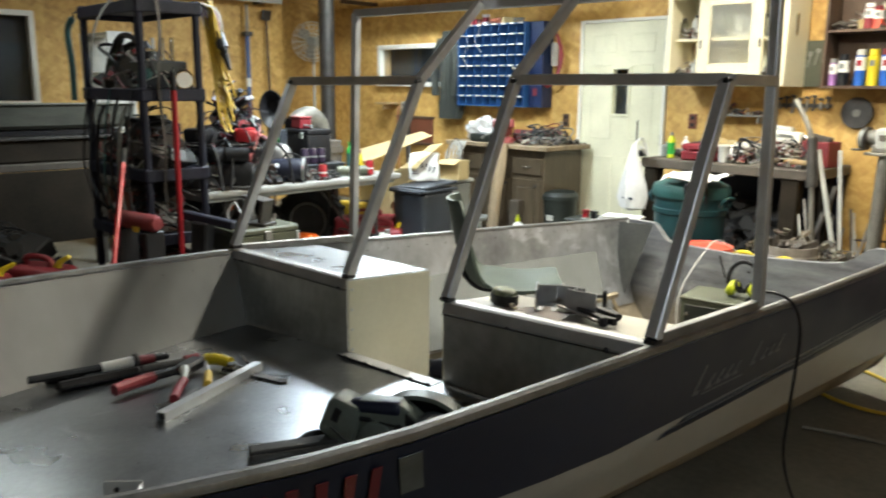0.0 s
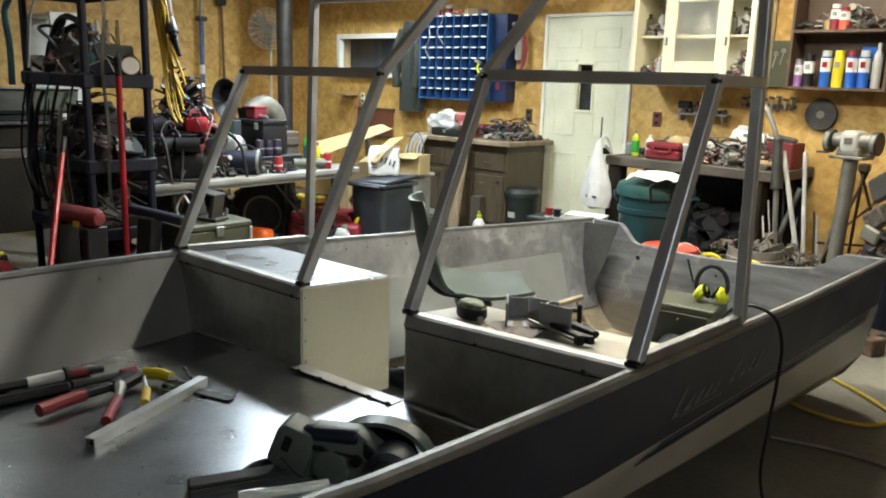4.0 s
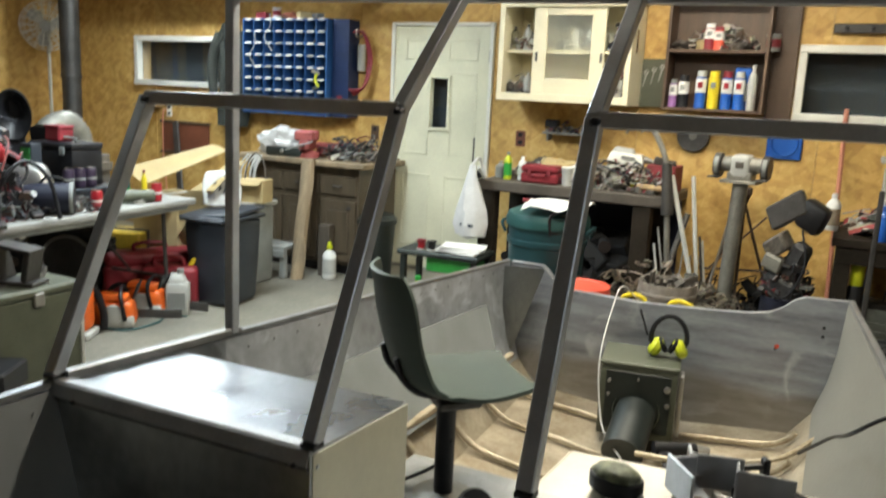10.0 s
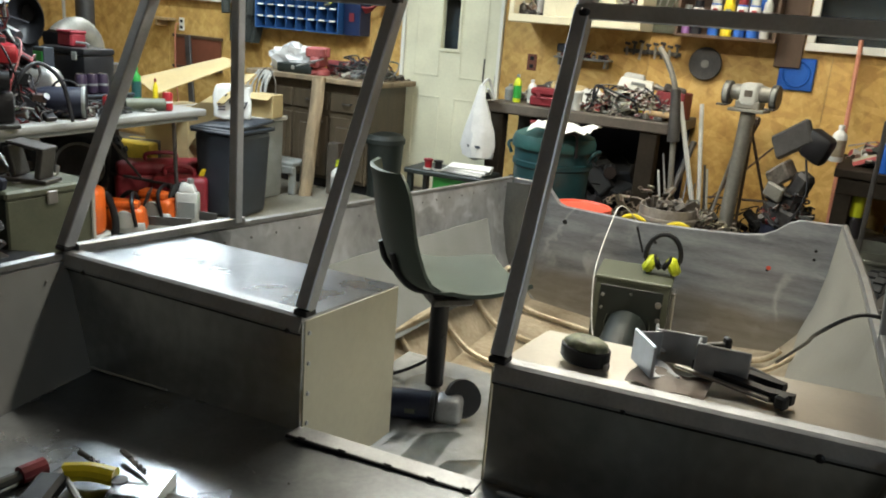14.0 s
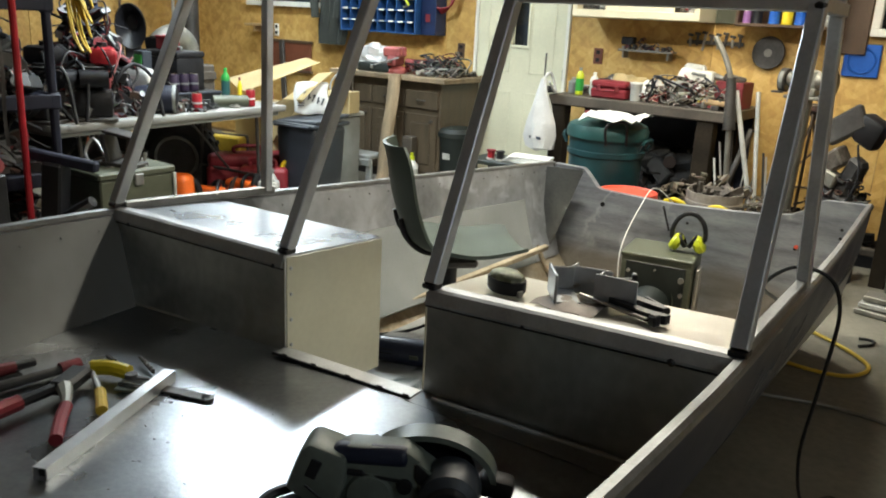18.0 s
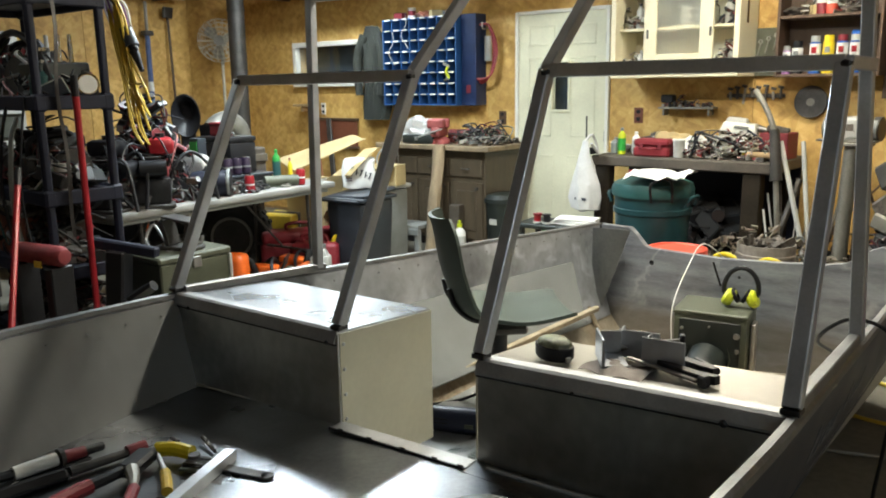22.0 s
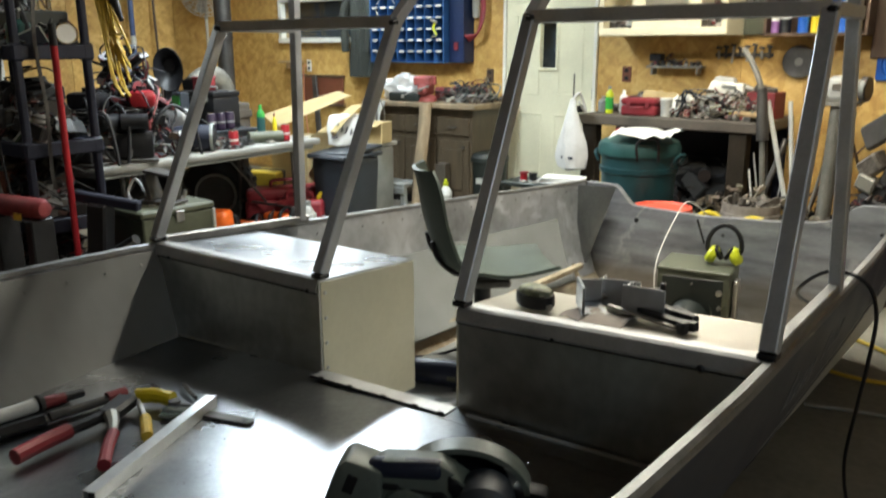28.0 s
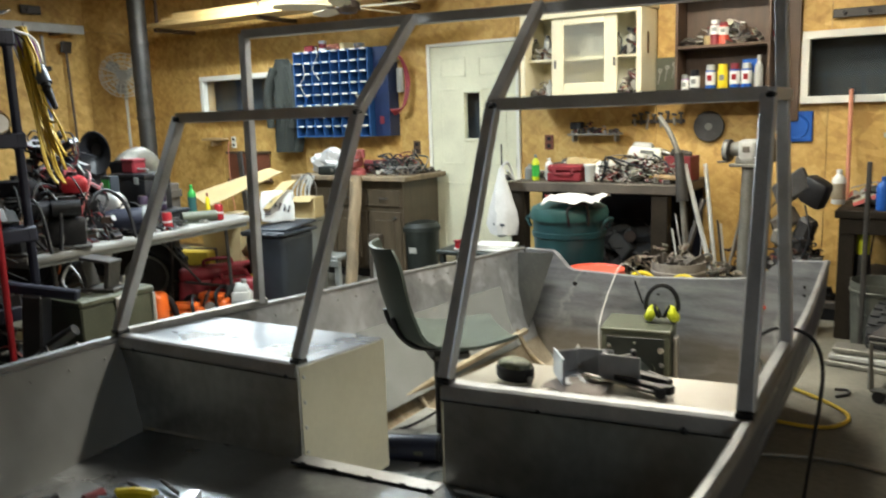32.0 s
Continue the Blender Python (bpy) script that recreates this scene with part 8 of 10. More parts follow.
bottle((-3.22, 6.42, 0.906), 0.04, 0.12, "grey_plastic", "steel", "grey can on the workbench")
o = thing("paper_cup", (-2.66, 6.30, 0.906), "pale plastic tub on the workbench", "tub")
part("body", L([(0, 0), (0.035, 0), (0.042, 0.12), (0.044, 0.125), (0, 0.125)], 14), "light_grey", o)
part("lid", L([(0.046, 0.118), (0.046, 0.13), (0, 0.132)], 14), "paper", o)
o = thing("rag_pile", (-2.95, 6.60, 0.906), "pale rags piled on the workbench", "rags")
bm = bmesh.new()
blob(bm, (0.30, 0.2, 0.16), (0, 0, 0.07), 0.3, 8, 3)
part("cloth", bm, "scrap", o)
o = thing("machine_head", (-2.34, 6.62, 0.906), "pale engine cover on a block among parts on the bench", "machine", rz=10)
part("foot", B((0.24, 0.16, 0.16), (0, 0, 0.08), (0, 0, 0), 0.01), "grime", o)
part("body", B((0.26, 0.18, 0.08), (0, 0, 0.20), (0, 6, 0), 0.014, 2, 0.85), "white_paint", o)
part("lid", B((0.16, 0.12, 0.04), (-0.02, 0, 0.255), (0, 6, 0), 0.012, 2, 0.8), "light_grey", o)
part("vent", B((0.10, 0.012, 0.02), (0.02, -0.09, 0.21), (0, 6, 0), 0.003), "grey_plastic", o)
part("spindle", C((0.12, 0, 0.20), (0.19, 0, 0.18), 0.025, 0.018, 12), "steel", o)
o = thing("wire_spool", (-2.36, 6.38, 0.906), "grey spool of thin wire lying on the bench", "spool", rz=35)
for k in range(9):
    part("wire_turn", T([(0.075 * math.cos(a) * (1 + 0.04 * (k % 3)), -0.05 + 0.012 * k, 0.085 + 0.075 * math.sin(a)) for a in [q * math.pi / 8 for q in range(17)]], 0.007, 6, smooth=False), "cast_grey" if k % 2 else "light_grey", o)
o = thing("red_crate", (-2.05, 6.56, 0.906), "dull red open crate at the back of the bench", "crate", rz=-6)
part("body", B((0.20, 0.18, 0.18), (0, 0, 0.09), (0, 0, 0), 0.006), "vice_red", o)
part("contents", B((0.15, 0.13, 0.05), (0, -0.01, 0.195), (0, 12, 20), 0.01), "scrap", o)
for x, y, sz, mt, lab in ((-2.63, 6.52, 0.16, "paper", "crumpled white paper on the workbench"), (-2.80, 6.52, 0.19, "card", "tan glove lying on the workbench"), (-2.50, 6.66, 0.15, "bag", "white rag on the workbench")):
    o = thing("rag", (x, y, 0.906), lab, "rag")
    bm = bmesh.new()
    blob(bm, (sz * 1.3, sz, sz * 0.9), (0, 0, sz * 0.4), 0.33, int(-x * 10), 3)
    part("cloth", bm, mt, o, smooth=18)
heap("bench_heap", -2.66, -1.98, 6.22, 6.80, 0.906, 0.20, 260, 0.03, 0.09, "heap of carburettors, wires and loose parts on the workbench", "bench_mix", 12)
heap("bench_heap", -3.25, -2.66, 6.44, 6.80, 0.906, 0.16, 70, 0.04, 0.10, "loose parts and tools at the back of the workbench", "bench_mix", 13)
heap("ledge_heap", -3.03, -2.61, 6.755, 6.84, 1.249, 0.09, 40, 0.02, 0.05, "sockets and small tools crowded on the steel ledge", "dark_mix", 14)
scatter(18, -2.62, -1.98, 6.20, 6.80, 0.906, 0.06, 0.14, "on the workbench", KINDS, 61)
scatter(12, -3.26, -2.62, 6.42, 6.80, 0.906, 0.06, 0.12, "on the workbench", KINDS, 62)
tangle("cable_tangle", -2.66, -1.98, 6.22, 6.78, 0.906, 0.22, 34, 0.003, 0.008, "loose wires and hoses over the parts on the workbench", "cable_mix", 93)
tangle("wire_tangle", -2.40, -1.30, 5.60, 6.20, 0.0, 0.5, 60, 0.003, 0.008, "tangled thin wire and rods behind the boat", "scrap_mix", 94)
o = thing("wood_handle", (-2.06, 6.27, 0.95), "pale wooden handle lying across the bench corner", "tool")
part("handle", C((-0.10, 0.02, 0.0), (0.12, -0.04, 0.0), 0.022, 0.018, 10), "wood", o)
part("ferrule", C((0.12, -0.04, 0.0), (0.15, -0.048, 0.0), 0.02, seg=10), "steel", o)
part("rest", B((0.05, 0.06, 0.03), (0, -0.01, -0.03), (0, 0, 0), 0.004), "dark_steel", o)
# leaning stock at the bench end
for k in range(9):
    r = random.Random(k)
    x, y = -1.86 + r.uniform(-0.06, 0.30), 6.05 + r.uniform(-0.1, 0.3)
    h = r.uniform(0.45, 0.85)
    o = thing("metal_rod", (x, y, 0), "long metal rod leaning at the bench end", "metal stock", "leaning rods")
    part("rod", C((0, 0, 0), (r.uniform(-0.20, 0.14), min(0.2, 6.84 - y) * r.uniform(0.6, 1), h), r.uniform(0.005, 0.010), seg=8), r.choice(["steel", "rust", "light_grey", "dark_steel", "cast_grey"]), o)
o = thing("bent_pipe", (-1.90, 6.12, 0), "dark bent exhaust pipe leaning on the bench", "pipe")
part("pipe", T([(-0.20, 0.05, 1.38), (-0.14, 0.04, 1.30), (-0.085, 0.03, 1.20), (-0.055, 0.03, 1.10), (-0.03, 0.02, 0.90), (0.02, 0.0, 0.4), (0.06, 0.0, 0.02)], 0.018, 10), "cast_grey", o)
part("sleeve", C((-0.055, 0.03, 1.13), (-0.02, 0.02, 0.80), 0.030, 0.040, 14), "dark_steel", o)
for p, q, rr, mt in (((-1.60, 6.02, 0.02), (-1.925, 6.20, 1.05), 0.016, "light_grey"), ((-1.63, 6.05, 0.02), (-1.80, 6.25, 1.05), 0.014, "light_grey"), ((-1.98, 6.02, 0.01), (-1.82, 6.30, 0.80), 0.02, "dark_steel")):
    o = thing("metal_rod", p, "long pale conduit leaning at the bench end", "metal stock", "leaning rods")
    part("rod", C((0, 0, 0), Vector(q) - Vector(p), rr, seg=10), mt, o)

# pedestal grinder
o = thing("pedestal_grinder", (-1.54, 6.25, 0), "grey bench grinder on a steel pipe pedestal", "grinder", rz=-8)
part("base", L([(0, 0), (0.19, 0), (0.18, 0.03), (0.06, 0.06), (0, 0.06)], 24), "cast_grey", o)
part("pedestal", C((0.0, 0, 0.05), (0.03, 0, 1.03), 0.046, seg=18), "cast_grey", o)
part("table", B((0.22, 0.16, 0.02), (0.03, 0, 1.045), (0, 0, 0), 0.004), "cast_grey", o)
part("motor", B((0.12, 0.14, 0.15), (0.03, 0, 1.14), (0, 0, 0), 0.03, 3), "light_grey", o)
part("motor_foot", B((0.15, 0.13, 0.05), (0.03, 0, 1.08), (0, 0, 0), 0.008), "cast_grey", o)
part("nameplate", B((0.05, 0.004, 0.04), (0.03, -0.072, 1.15), (0, 0, 0), 0.001), "bench_wood", o)
for s in (-1, 1):
    part("end_bell", C((0.03 + s * 0.055, 0, 1.15), (0.03 + s * 0.12, 0, 1.15), 0.055, 0.045, 16), "cast_grey", o)
    g = part("wheel_guard", L([(0, -0.022), (0.07, -0.022), (0.075, -0.018), (0.075, 0.018), (0.07, 0.022), (0, 0.022)], 22, (0.03 + s * 0.145, 0, 1.14), (0, 90, 0)), "dark_steel", o)
    part("grinding_wheel", L([(0, -0.012), (0.066, -0.012), (0.066, 0.012), (0, 0.012)], 22, (0.03 + s * 0.145, -0.014, 1.14), (0, 90, 0)), "grey_plastic", g)
    part("tool_rest", B((0.06, 0.06, 0.012), (0.03 + s * 0.145, -0.09, 1.07), (0, 0, 0), 0.002), "dark_steel", o)
o = thing("work_light_stand", (-1.50, 6.52, 0), "black folding tripod stand behind the grinder", "stand")
for k in range(3):
    a = 2.1 * k + 0.6
    part("leg", C((0.34 * math.cos(a), 0.26 * math.sin(a), 0), (-0.03 * math.cos(a), 0, 0.95), 0.010, seg=8), "brown", o)
part("head", B((0.07, 0.06, 0.06), (0, 0, 0.96), (0, 0, 0), 0.01), "brown", o)
part("brace", C((-0.24, -0.05, 0.42), (0.24, -0.05, 0.46), 0.008, seg=8), "brown", o)
part("brace", C((-0.20, 0.02, 0.40), (0.14, 0.04, 0.80), 0.007, seg=8), "rust", o)
# cut-off machine leaning on a drum
o = thing("chop_saw", (-1.16, 5.98, 0), "battered cut-off saw on a black drum stand", "power tool", rz=-25)
part("drum", L([(0, 0), (0.14, 0), (0.13, 0.36), (0, 0.36)], 18), "rack", o)
part("base", B((0.20, 0.18, 0.10), (-0.01, 0, 0.41), (0, 12, 0), 0.015), "grime", o)
part("pivot_arm", B((0.10, 0.10, 0.22), (0.04, 0, 0.54), (0, 24, 0), 0.02), "grime", o)
part("gear_case", B((0.13, 0.12, 0.10), (-0.06, -0.03, 0.62), (10, -35, 0), 0.012), "scrap", o)
part("brick_block", B((0.11, 0.09, 0.08), (-0.06, -0.06, 0.53), (0, 18, 12), 0.01), "cast_grey", o)
part("motor", B((0.15, 0.13, 0.15), (0.10, 0.02, 0.78), (0, 24, 10), 0.03, 2), "black", o)
part("blade_guard", B((0.24, 0.05, 0.13), (-0.03, -0.03, 0.80), (0, -30, 0), 0.012), "dark_steel", o)
part("cable", T([(0.1, -0.08, 0.72), (0.16, -0.12, 0.55), (0.08, -0.15, 0.38), (-0.05, -0.16, 0.42)], 0.007, 6), "black", o)
o.scale = (1.0, 1.0, 1.16)
heap("saw_heap", -1.32, -1.00, 5.84, 6.12, 0.42, 0.30, 70, 0.03, 0.08, "oily brackets and fittings piled round the cut-off saw", "dark_mix", 51)
heap("wall_scrap", -1.95, -0.95, 6.42, 6.84, 0.0, 0.40, 130, 0.06, 0.20, "dark scrap and boxes along the foot of the wall", "dark_shade_mix", 54)
o = thing("broom", (-0.93, 6.42, 0), "orange-handled push broom leaning on the wall", "broom")
part("handle", C((0, 0.0, 0.05), (-0.055, 0.42, 1.52), 0.015, seg=10), "terracotta", o)
part("head", B((0.34, 0.06, 0.05), (0, 0, 0.10), (0, 0, 0), 0.008), "bench_wood", o)
part("bristle_block", B((0.33, 0.05, 0.08), (0, 0, 0.04), (0, 0, 0), 0.004), "black", o)
o = bottle((-0.97, 6.27, 0.80), 0.042, 0.22, "paper", "paper", "white chemical bottle with a brown label on the bench end", "alu_dirty", "chemical_bottle")

# right-hand bench with its load
o = thing("side_bench", (-0.02, 6.35, 0), "dark workbench heaped with parts under the window", "workbench")
part("top", B((1.86, 0.80, 0.05), (0, 0, 0.775), (0, 0, 0), 0.006), "black_brown_wood", o)
part("front_rail", B((1.8, 0.04, 0.09), (0, -0.37, 0.70), (0, 0, 0), 0.004), "black_brown_wood", o)
for u in (-0.86, 0.86):
    for v in (-0.34, 0.34):
        part("leg", B((0.09, 0.09, 0.75), (u, v, 0.375), (0, 0, 0), 0.005), "black_brown_wood", o)
part("lower_shelf", B((1.7, 0.66, 0.03), (0, 0.02, 0.12)), "black_brown_wood", o)
scatter(14, -0.9, 0.8, 5.98, 6.72, 0.801, 0.10, 0.20, "on the side bench", ["motor", "gear", "coil", "block", "carburettor", "rag"], 71)
heap("bench_heap", -0.90, 0.85, 6.02, 6.74, 0.801, 0.34, 190, 0.06, 0.22, "dusty machine parts and clothes heaped on the side bench", "bench_mix", 21)
heap("bench_heap", -0.85, 0.80, 6.05, 6.70, 0.136, 0.45, 120, 0.10, 0.30, "boxes and parts crammed under the side bench, shade painted into their colour", "dark_shade_mix", 22)
scatter(14, -0.9, 0.6, 6.1, 6.65, 0.136, 0.16, 0.30, "under the side bench", ["motor", "block"], 72)
o = thing("upper_rack", (-0.10, 6.60, 0.80), "grey shelf frame standing on the side bench", "shelf")
part("shelf", B((1.3, 0.30, 0.03), (0, 0, 0.39), (0, 3, 0), 0.004), "light_grey", o)
for u in (-0.6, 0.6):
    part("upright", B((0.04, 0.26, 0.37), (u, 0, 0.185), (0, 0, 0), 0.004), "light_grey", o)
scatter(9, -0.65, 0.45, 6.48, 6.72, 1.235, 0.12, 0.24, "on the upper rack", ["rag", "motor", "coil"], 73)
o = thing("cloth_heap", (-0.25, 6.15, 0.80), "heap of dark work clothes on the side bench", "clothes")
bm = bmesh.new()
for k in range(4):
    blob(bm, (0.34, 0.26, 0.16), (-0.35 + 0.22 * k, 0.02 * k, 0.08), 0.3, 20 + k, 3)
part("cloth", bm, "jacket", o)
bottle((-0.70, 6.02, 0.80), 0.04, 0.2, "blue", "blue", "blue bottle on the side bench")
o = thing("side_post", (-0.745, 5.56, 0), "thin black steel upright standing before the side bench", "post")
part("post", B((0.026, 0.026, 1.12), (0, 0, 0.56), (0, 0, 0), 0.005), "dark_steel", o)
part("foot", B((0.16, 0.16, 0.012), (0, 0, 0.006)), "grey_plastic", o)
bucket((-0.66, 5.74, 0), 0.17, 0.43, "trough", "grimy grey bucket under the side bench")
bucket((-0.27, 5.62, 0), 0.17, 0.45, "grimy_white", "grimy white plastic bucket by the side bench", None, "scrap")
bucket((0.12, 5.75, 0), 0.16, 0.38, "grimy_white", "second pale bucket by the side bench")
o = thing("garden_sprayer", (-0.795, 6.05, 0), "small yellow-green sprayer tank with a black foot", "sprayer")
part("foot", L([(0, 0), (0.05, 0), (0.046, 0.50), (0.034, 0.525), (0, 0.525)], 18), "black", o)
part("tank", L([(0.033, 0.52), (0.036, 0.54), (0.036, 0.66), (0.027, 0.70), (0.014, 0.712), (0, 0.712)], 18), "hi_yellow", o)
part("pump", C((0, 0, 0.712), (0, 0, 0.75), 0.011, 0.009, 10), "black", o)
part("lance", C((0.04, -0.01, 0.50), (0.055, 0.08, 0.72), 0.006, seg=8), "black", o)
o = thing("fluid_jug", (-0.16, 4.98, 0.34), "jug of magenta fluid on the cart", "jug")
part("body", L([(0, 0), (0.07, 0), (0.075, 0.02), (0.075, 0.13), (0.074, 0.132), (0, 0.132)], 18), "magenta", o)
part("upper_body", L([(0.075, 0.133), (0.074, 0.19), (0.05, 0.24), (0.02, 0.265), (0.02, 0.28), (0, 0.28)], 18), "light_grey", o)
part("handle", T([(0.03, 0, 0.25), (0.075, 0, 0.26), (0.082, 0, 0.18)], 0.012, 8), "light_grey", o)
part("cap", C((0, 0, 0.28), (0, 0, 0.31), 0.022, seg=12), "paper", o)
o = thing("generator_cart", (-0.36, 5.02, 0), "tubular steel generator cart on the floor", "cart", rz=-12)
for v in (-0.18, 0.18):
    part("side_frame", T([(-0.24, v, 0.06), (-0.25, v, 0.30), (0.25, v, 0.30), (0.24, v, 0.06), (-0.24, v, 0.06)], 0.016, 8, smooth=False), "cast_grey", o)
part("tray", B((0.52, 0.40, 0.025), (0, 0, 0.322), (0, 0, 0), 0.006), "dark_steel", o)
part("engine_block", B((0.34, 0.26, 0.18), (0, 0, 0.17), (0, 0, 0), 0.02), "grime", o)
for u in (-0.20, 0.20):
    part("cross_tube", C((u, -0.18, 0.06), (u, 0.18, 0.06), 0.014, seg=8), "cast_grey", o)
    for v in (-0.18, 0.18):
        part("caster", C((u, v - 0.015, 0.03), (u, v + 0.015, 0.03), 0.03, seg=12), "black", o)
scatter(6, -0.58, -0.28, 4.86, 5.18, 0.335, 0.08, 0.13, "on the cart", ["motor", "block", "pipe_elbow"], 81)
o = thing("canister", (-0.42, 5.02, 0.335), "white-capped dark canister lying on the cart", "canister", rz=-15)
part("body", C((-0.08, 0, 0.05), (0.06, 0, 0.05), 0.05, seg=16), "grime", o)
part("cap", C((-0.03, -0.02, 0.095), (-0.03, -0.02, 0.125), 0.045, seg=16), "paper", o)
part("wheel", C((0.08, 0, 0.055), (0.10, 0, 0.055), 0.055, seg=18), "black", o)
o = thing("car_ramp", (-0.72, 5.42, 0), "pale grey metal plates stacked on the floor", "metal stock", rz=-10)
for k in range(3):
    part("plate", B((0.34, 0.14, 0.03), (0.01 * k, 0.02 * k, 0.018 + 0.036 * k), (0, 0, 4 * k), 0.006), "light_grey" if k % 2 else "cast_grey", o)
wheel((-0.60, 5.60, 0), 70, 0.17, 0.14, "small dusty tyre behind the plates")
wheel((-0.46, 5.32, 0), 80, 0.15, 0.12, "small dark tyre beside the cart")

# behind the transom: refuse can, low table, buckets and scrap
o = thing("green_refuse_can", (-2.55, 5.66, 0), "large dark green refuse can with a lid", "bin")
part("body", L([(0, 0), (0.21, 0), (0.215, 0.02), (0.24, 0.60), (0.252, 0.61), (0.252, 0.64), (0.243, 0.645), (0.245, 0.74), (0, 0.74)], 28), "teal", o)
part("lid", L([(0.262, 0.72), (0.265, 0.765), (0.25, 0.80), (0.20, 0.822), (0, 0.835)], 28), "lid_teal", o)
for s in (-1, 1):
    part("lid_handle", T([(s * 0.255, -0.07, 0.66), (s * 0.285, -0.06, 0.72), (s * 0.285, 0.06, 0.72), (s * 0.255, 0.07, 0.66)], 0.011, 8), "teal", o)
part("lid_latch", T([(0.10, -0.235, 0.70), (0.11, -0.262, 0.82), (0.20, -0.19, 0.84), (0.21, -0.17, 0.70)], 0.009, 8), "black", o)
o = thing("paper_sheet", (-2.50, 5.62, 0.84), "crumpled white paper on the refuse can lid", "paper")
bm = bmesh.new()
rows = [[Vector((-0.13 + 0.06 * i, -0.24 + 0.055 * j, -0.004 * max(0, 2 - j) ** 2 + 0.012 + 0.03 * abs(math.sin(i * 0.9 + j * 0.5)) + 0.012 * ((i + j) % 2))) for j in range(7)] for i in range(7)]
sheet(bm, rows, 0.002)
part("sheet", bm, "paper", o, smooth=10)
o = thing("red_tool", (-2.68, 5.70, 0.84), "red handled tool on the refuse can lid", "tool", rz=20)
part("handle", C((-0.06, 0, 0.016), (0.06, 0, 0.016), 0.014, seg=8), "red", o)
part("blade", B((0.12, 0.012, 0.006), (0.12, 0, 0.016), (0, 0, 0), 0.001), "steel", o)
o = thing("carrier_bag", (-3.26, 6.02, 0.50), "white carrier bag hanging from the bench corner", "bag")
bm = bmesh.new()
prof = [(0.02, 0.52), (0.035, 0.44), (0.075, 0.32), (0.11, 0.20), (0.125, 0.10), (0.11, 0.02), (0.03, 0.0)]
rings = []
for r, z in prof:
    rings.append([bm.verts.new(Vector((r * math.cos(a) * (1 + 0.12 * math.sin(5 * a + z * 9)), r * 0.6 * math.sin(a) * (1 + 0.15 * math.sin(4 * a + z * 14)), z))) for a in [k * math.pi / 10 for k in range(20)]])
skin(bm, rings)
for v in bm.verts:
    v.co += 0.016 * noise.noise_vector(v.co * 16)
part("bag_body", bm, "bag", o, smooth=18)
part("bag_handle", T([(-0.02, 0.0, 0.50), (0.0, 0.10, 0.56), (0.02, 0.16, 0.42), (0.02, 0.05, 0.50)], 0.01, 6), "bag", o)
part("bag_print", B((0.11, 0.003, 0.02), (0.01, -0.08, 0.10), (6, 0, -10)), "navy_faded", o)
o = thing("bench_hook", (-3.30, 6.10, 1.0), "small black clamp on the bench corner", "clamp")
part("body", B((0.05, 0.12, 0.05), (0.02, 0.06, -0.06), (0, 0, 0), 0.012), "black", o)
part("rod", C((0.0, 0.0, -0.08), (0.0, 0.0, 0.20), 0.006, seg=6), "dark_steel", o)
o = thing("low_table", (-3.34, 5.82, 0), "low dark green table with boxes on it", "table", rz=4)
part("tabletop", B((0.60, 0.34, 0.035), (0, 0, 0.415), (0, 0, 0), 0.008), "green_can", o)
part("drawer", B((0.34, 0.26, 0.10), (0.08, 0, 0.345), (0, 0, 0), 0.006), "green", o)
for u in (-0.26, 0.26):
    for v in (-0.13, 0.13):
        part("leg", B((0.04, 0.04, 0.40), (u, v, 0.20), (0, 0, 0), 0.004), "green_can", o)
for x, c in ((-3.48, "red"), (-3.40, "black")):
    o = thing("wire_spool", (x, 5.72, 0.433), "small spool of " + c + " wire on the low table", "spool", "wire spools")
    part("wire", C((0, 0, 0.012), (0, 0, 0.058), 0.026, seg=14), "red_paint" if c == "red" else "black", o)
    part("flange", C((0, 0, 0), (0, 0, 0.012), 0.034, seg=16), "light_grey", o)
    part("flange", C((0, 0, 0.058), (0, 0, 0.07), 0.034, seg=16), "red" if c == "red" else "black", o)
o = thing("paper_stack", (-3.22, 5.80, 0.433), "loose white packaging on the low table", "packaging")
for k in range(3):
    part("sheet", B((0.30, 0.18, 0.014), (0.01 * k, 0.01 * k, 0.008 + 0.016 * k), (0, 1, 8 * k), 0.003), "paper", o)
bottle((-3.42, 5.58, 0), 0.05, 0.28, "hi_yellow", "green", "yellow-green bottle on the floor by the low table")
bucket((-2.18, 5.22, 0), 0.165, 0.46, "coral", "bucket closed with a coral red lid", "coral")
for x in (-1.82, -1.58):
    o = thing("yellow_pail", (x, 5.02, 0), "yellow-handled pump sprayer behind the transom", "sprayer", "sprayers")
    part("tank", L([(0, 0), (0.085, 0), (0.09, 0.02), (0.09, 0.36), (0.05, 0.43), (0, 0.44)], 18), "grey_plastic", o)
    part("handle", T([(-0.055, 0, 0.46), (-0.055, 0, 0.50), (0, 0, 0.52), (0.055, 0, 0.50), (0.055, 0, 0.46)], 0.012, 8), "yellow", o)
    part("collar", L([(0.045, 0.42), (0.05, 0.44), (0.045, 0.48), (0, 0.48)], 14), "yellow", o)
bucket((-1.74, 5.45, 0), 0.16, 0.52, "grimy_white", "pale pink bucket full of metal scrap", None, "scrap")
bm = bmesh.new()
r = random.Random(9)
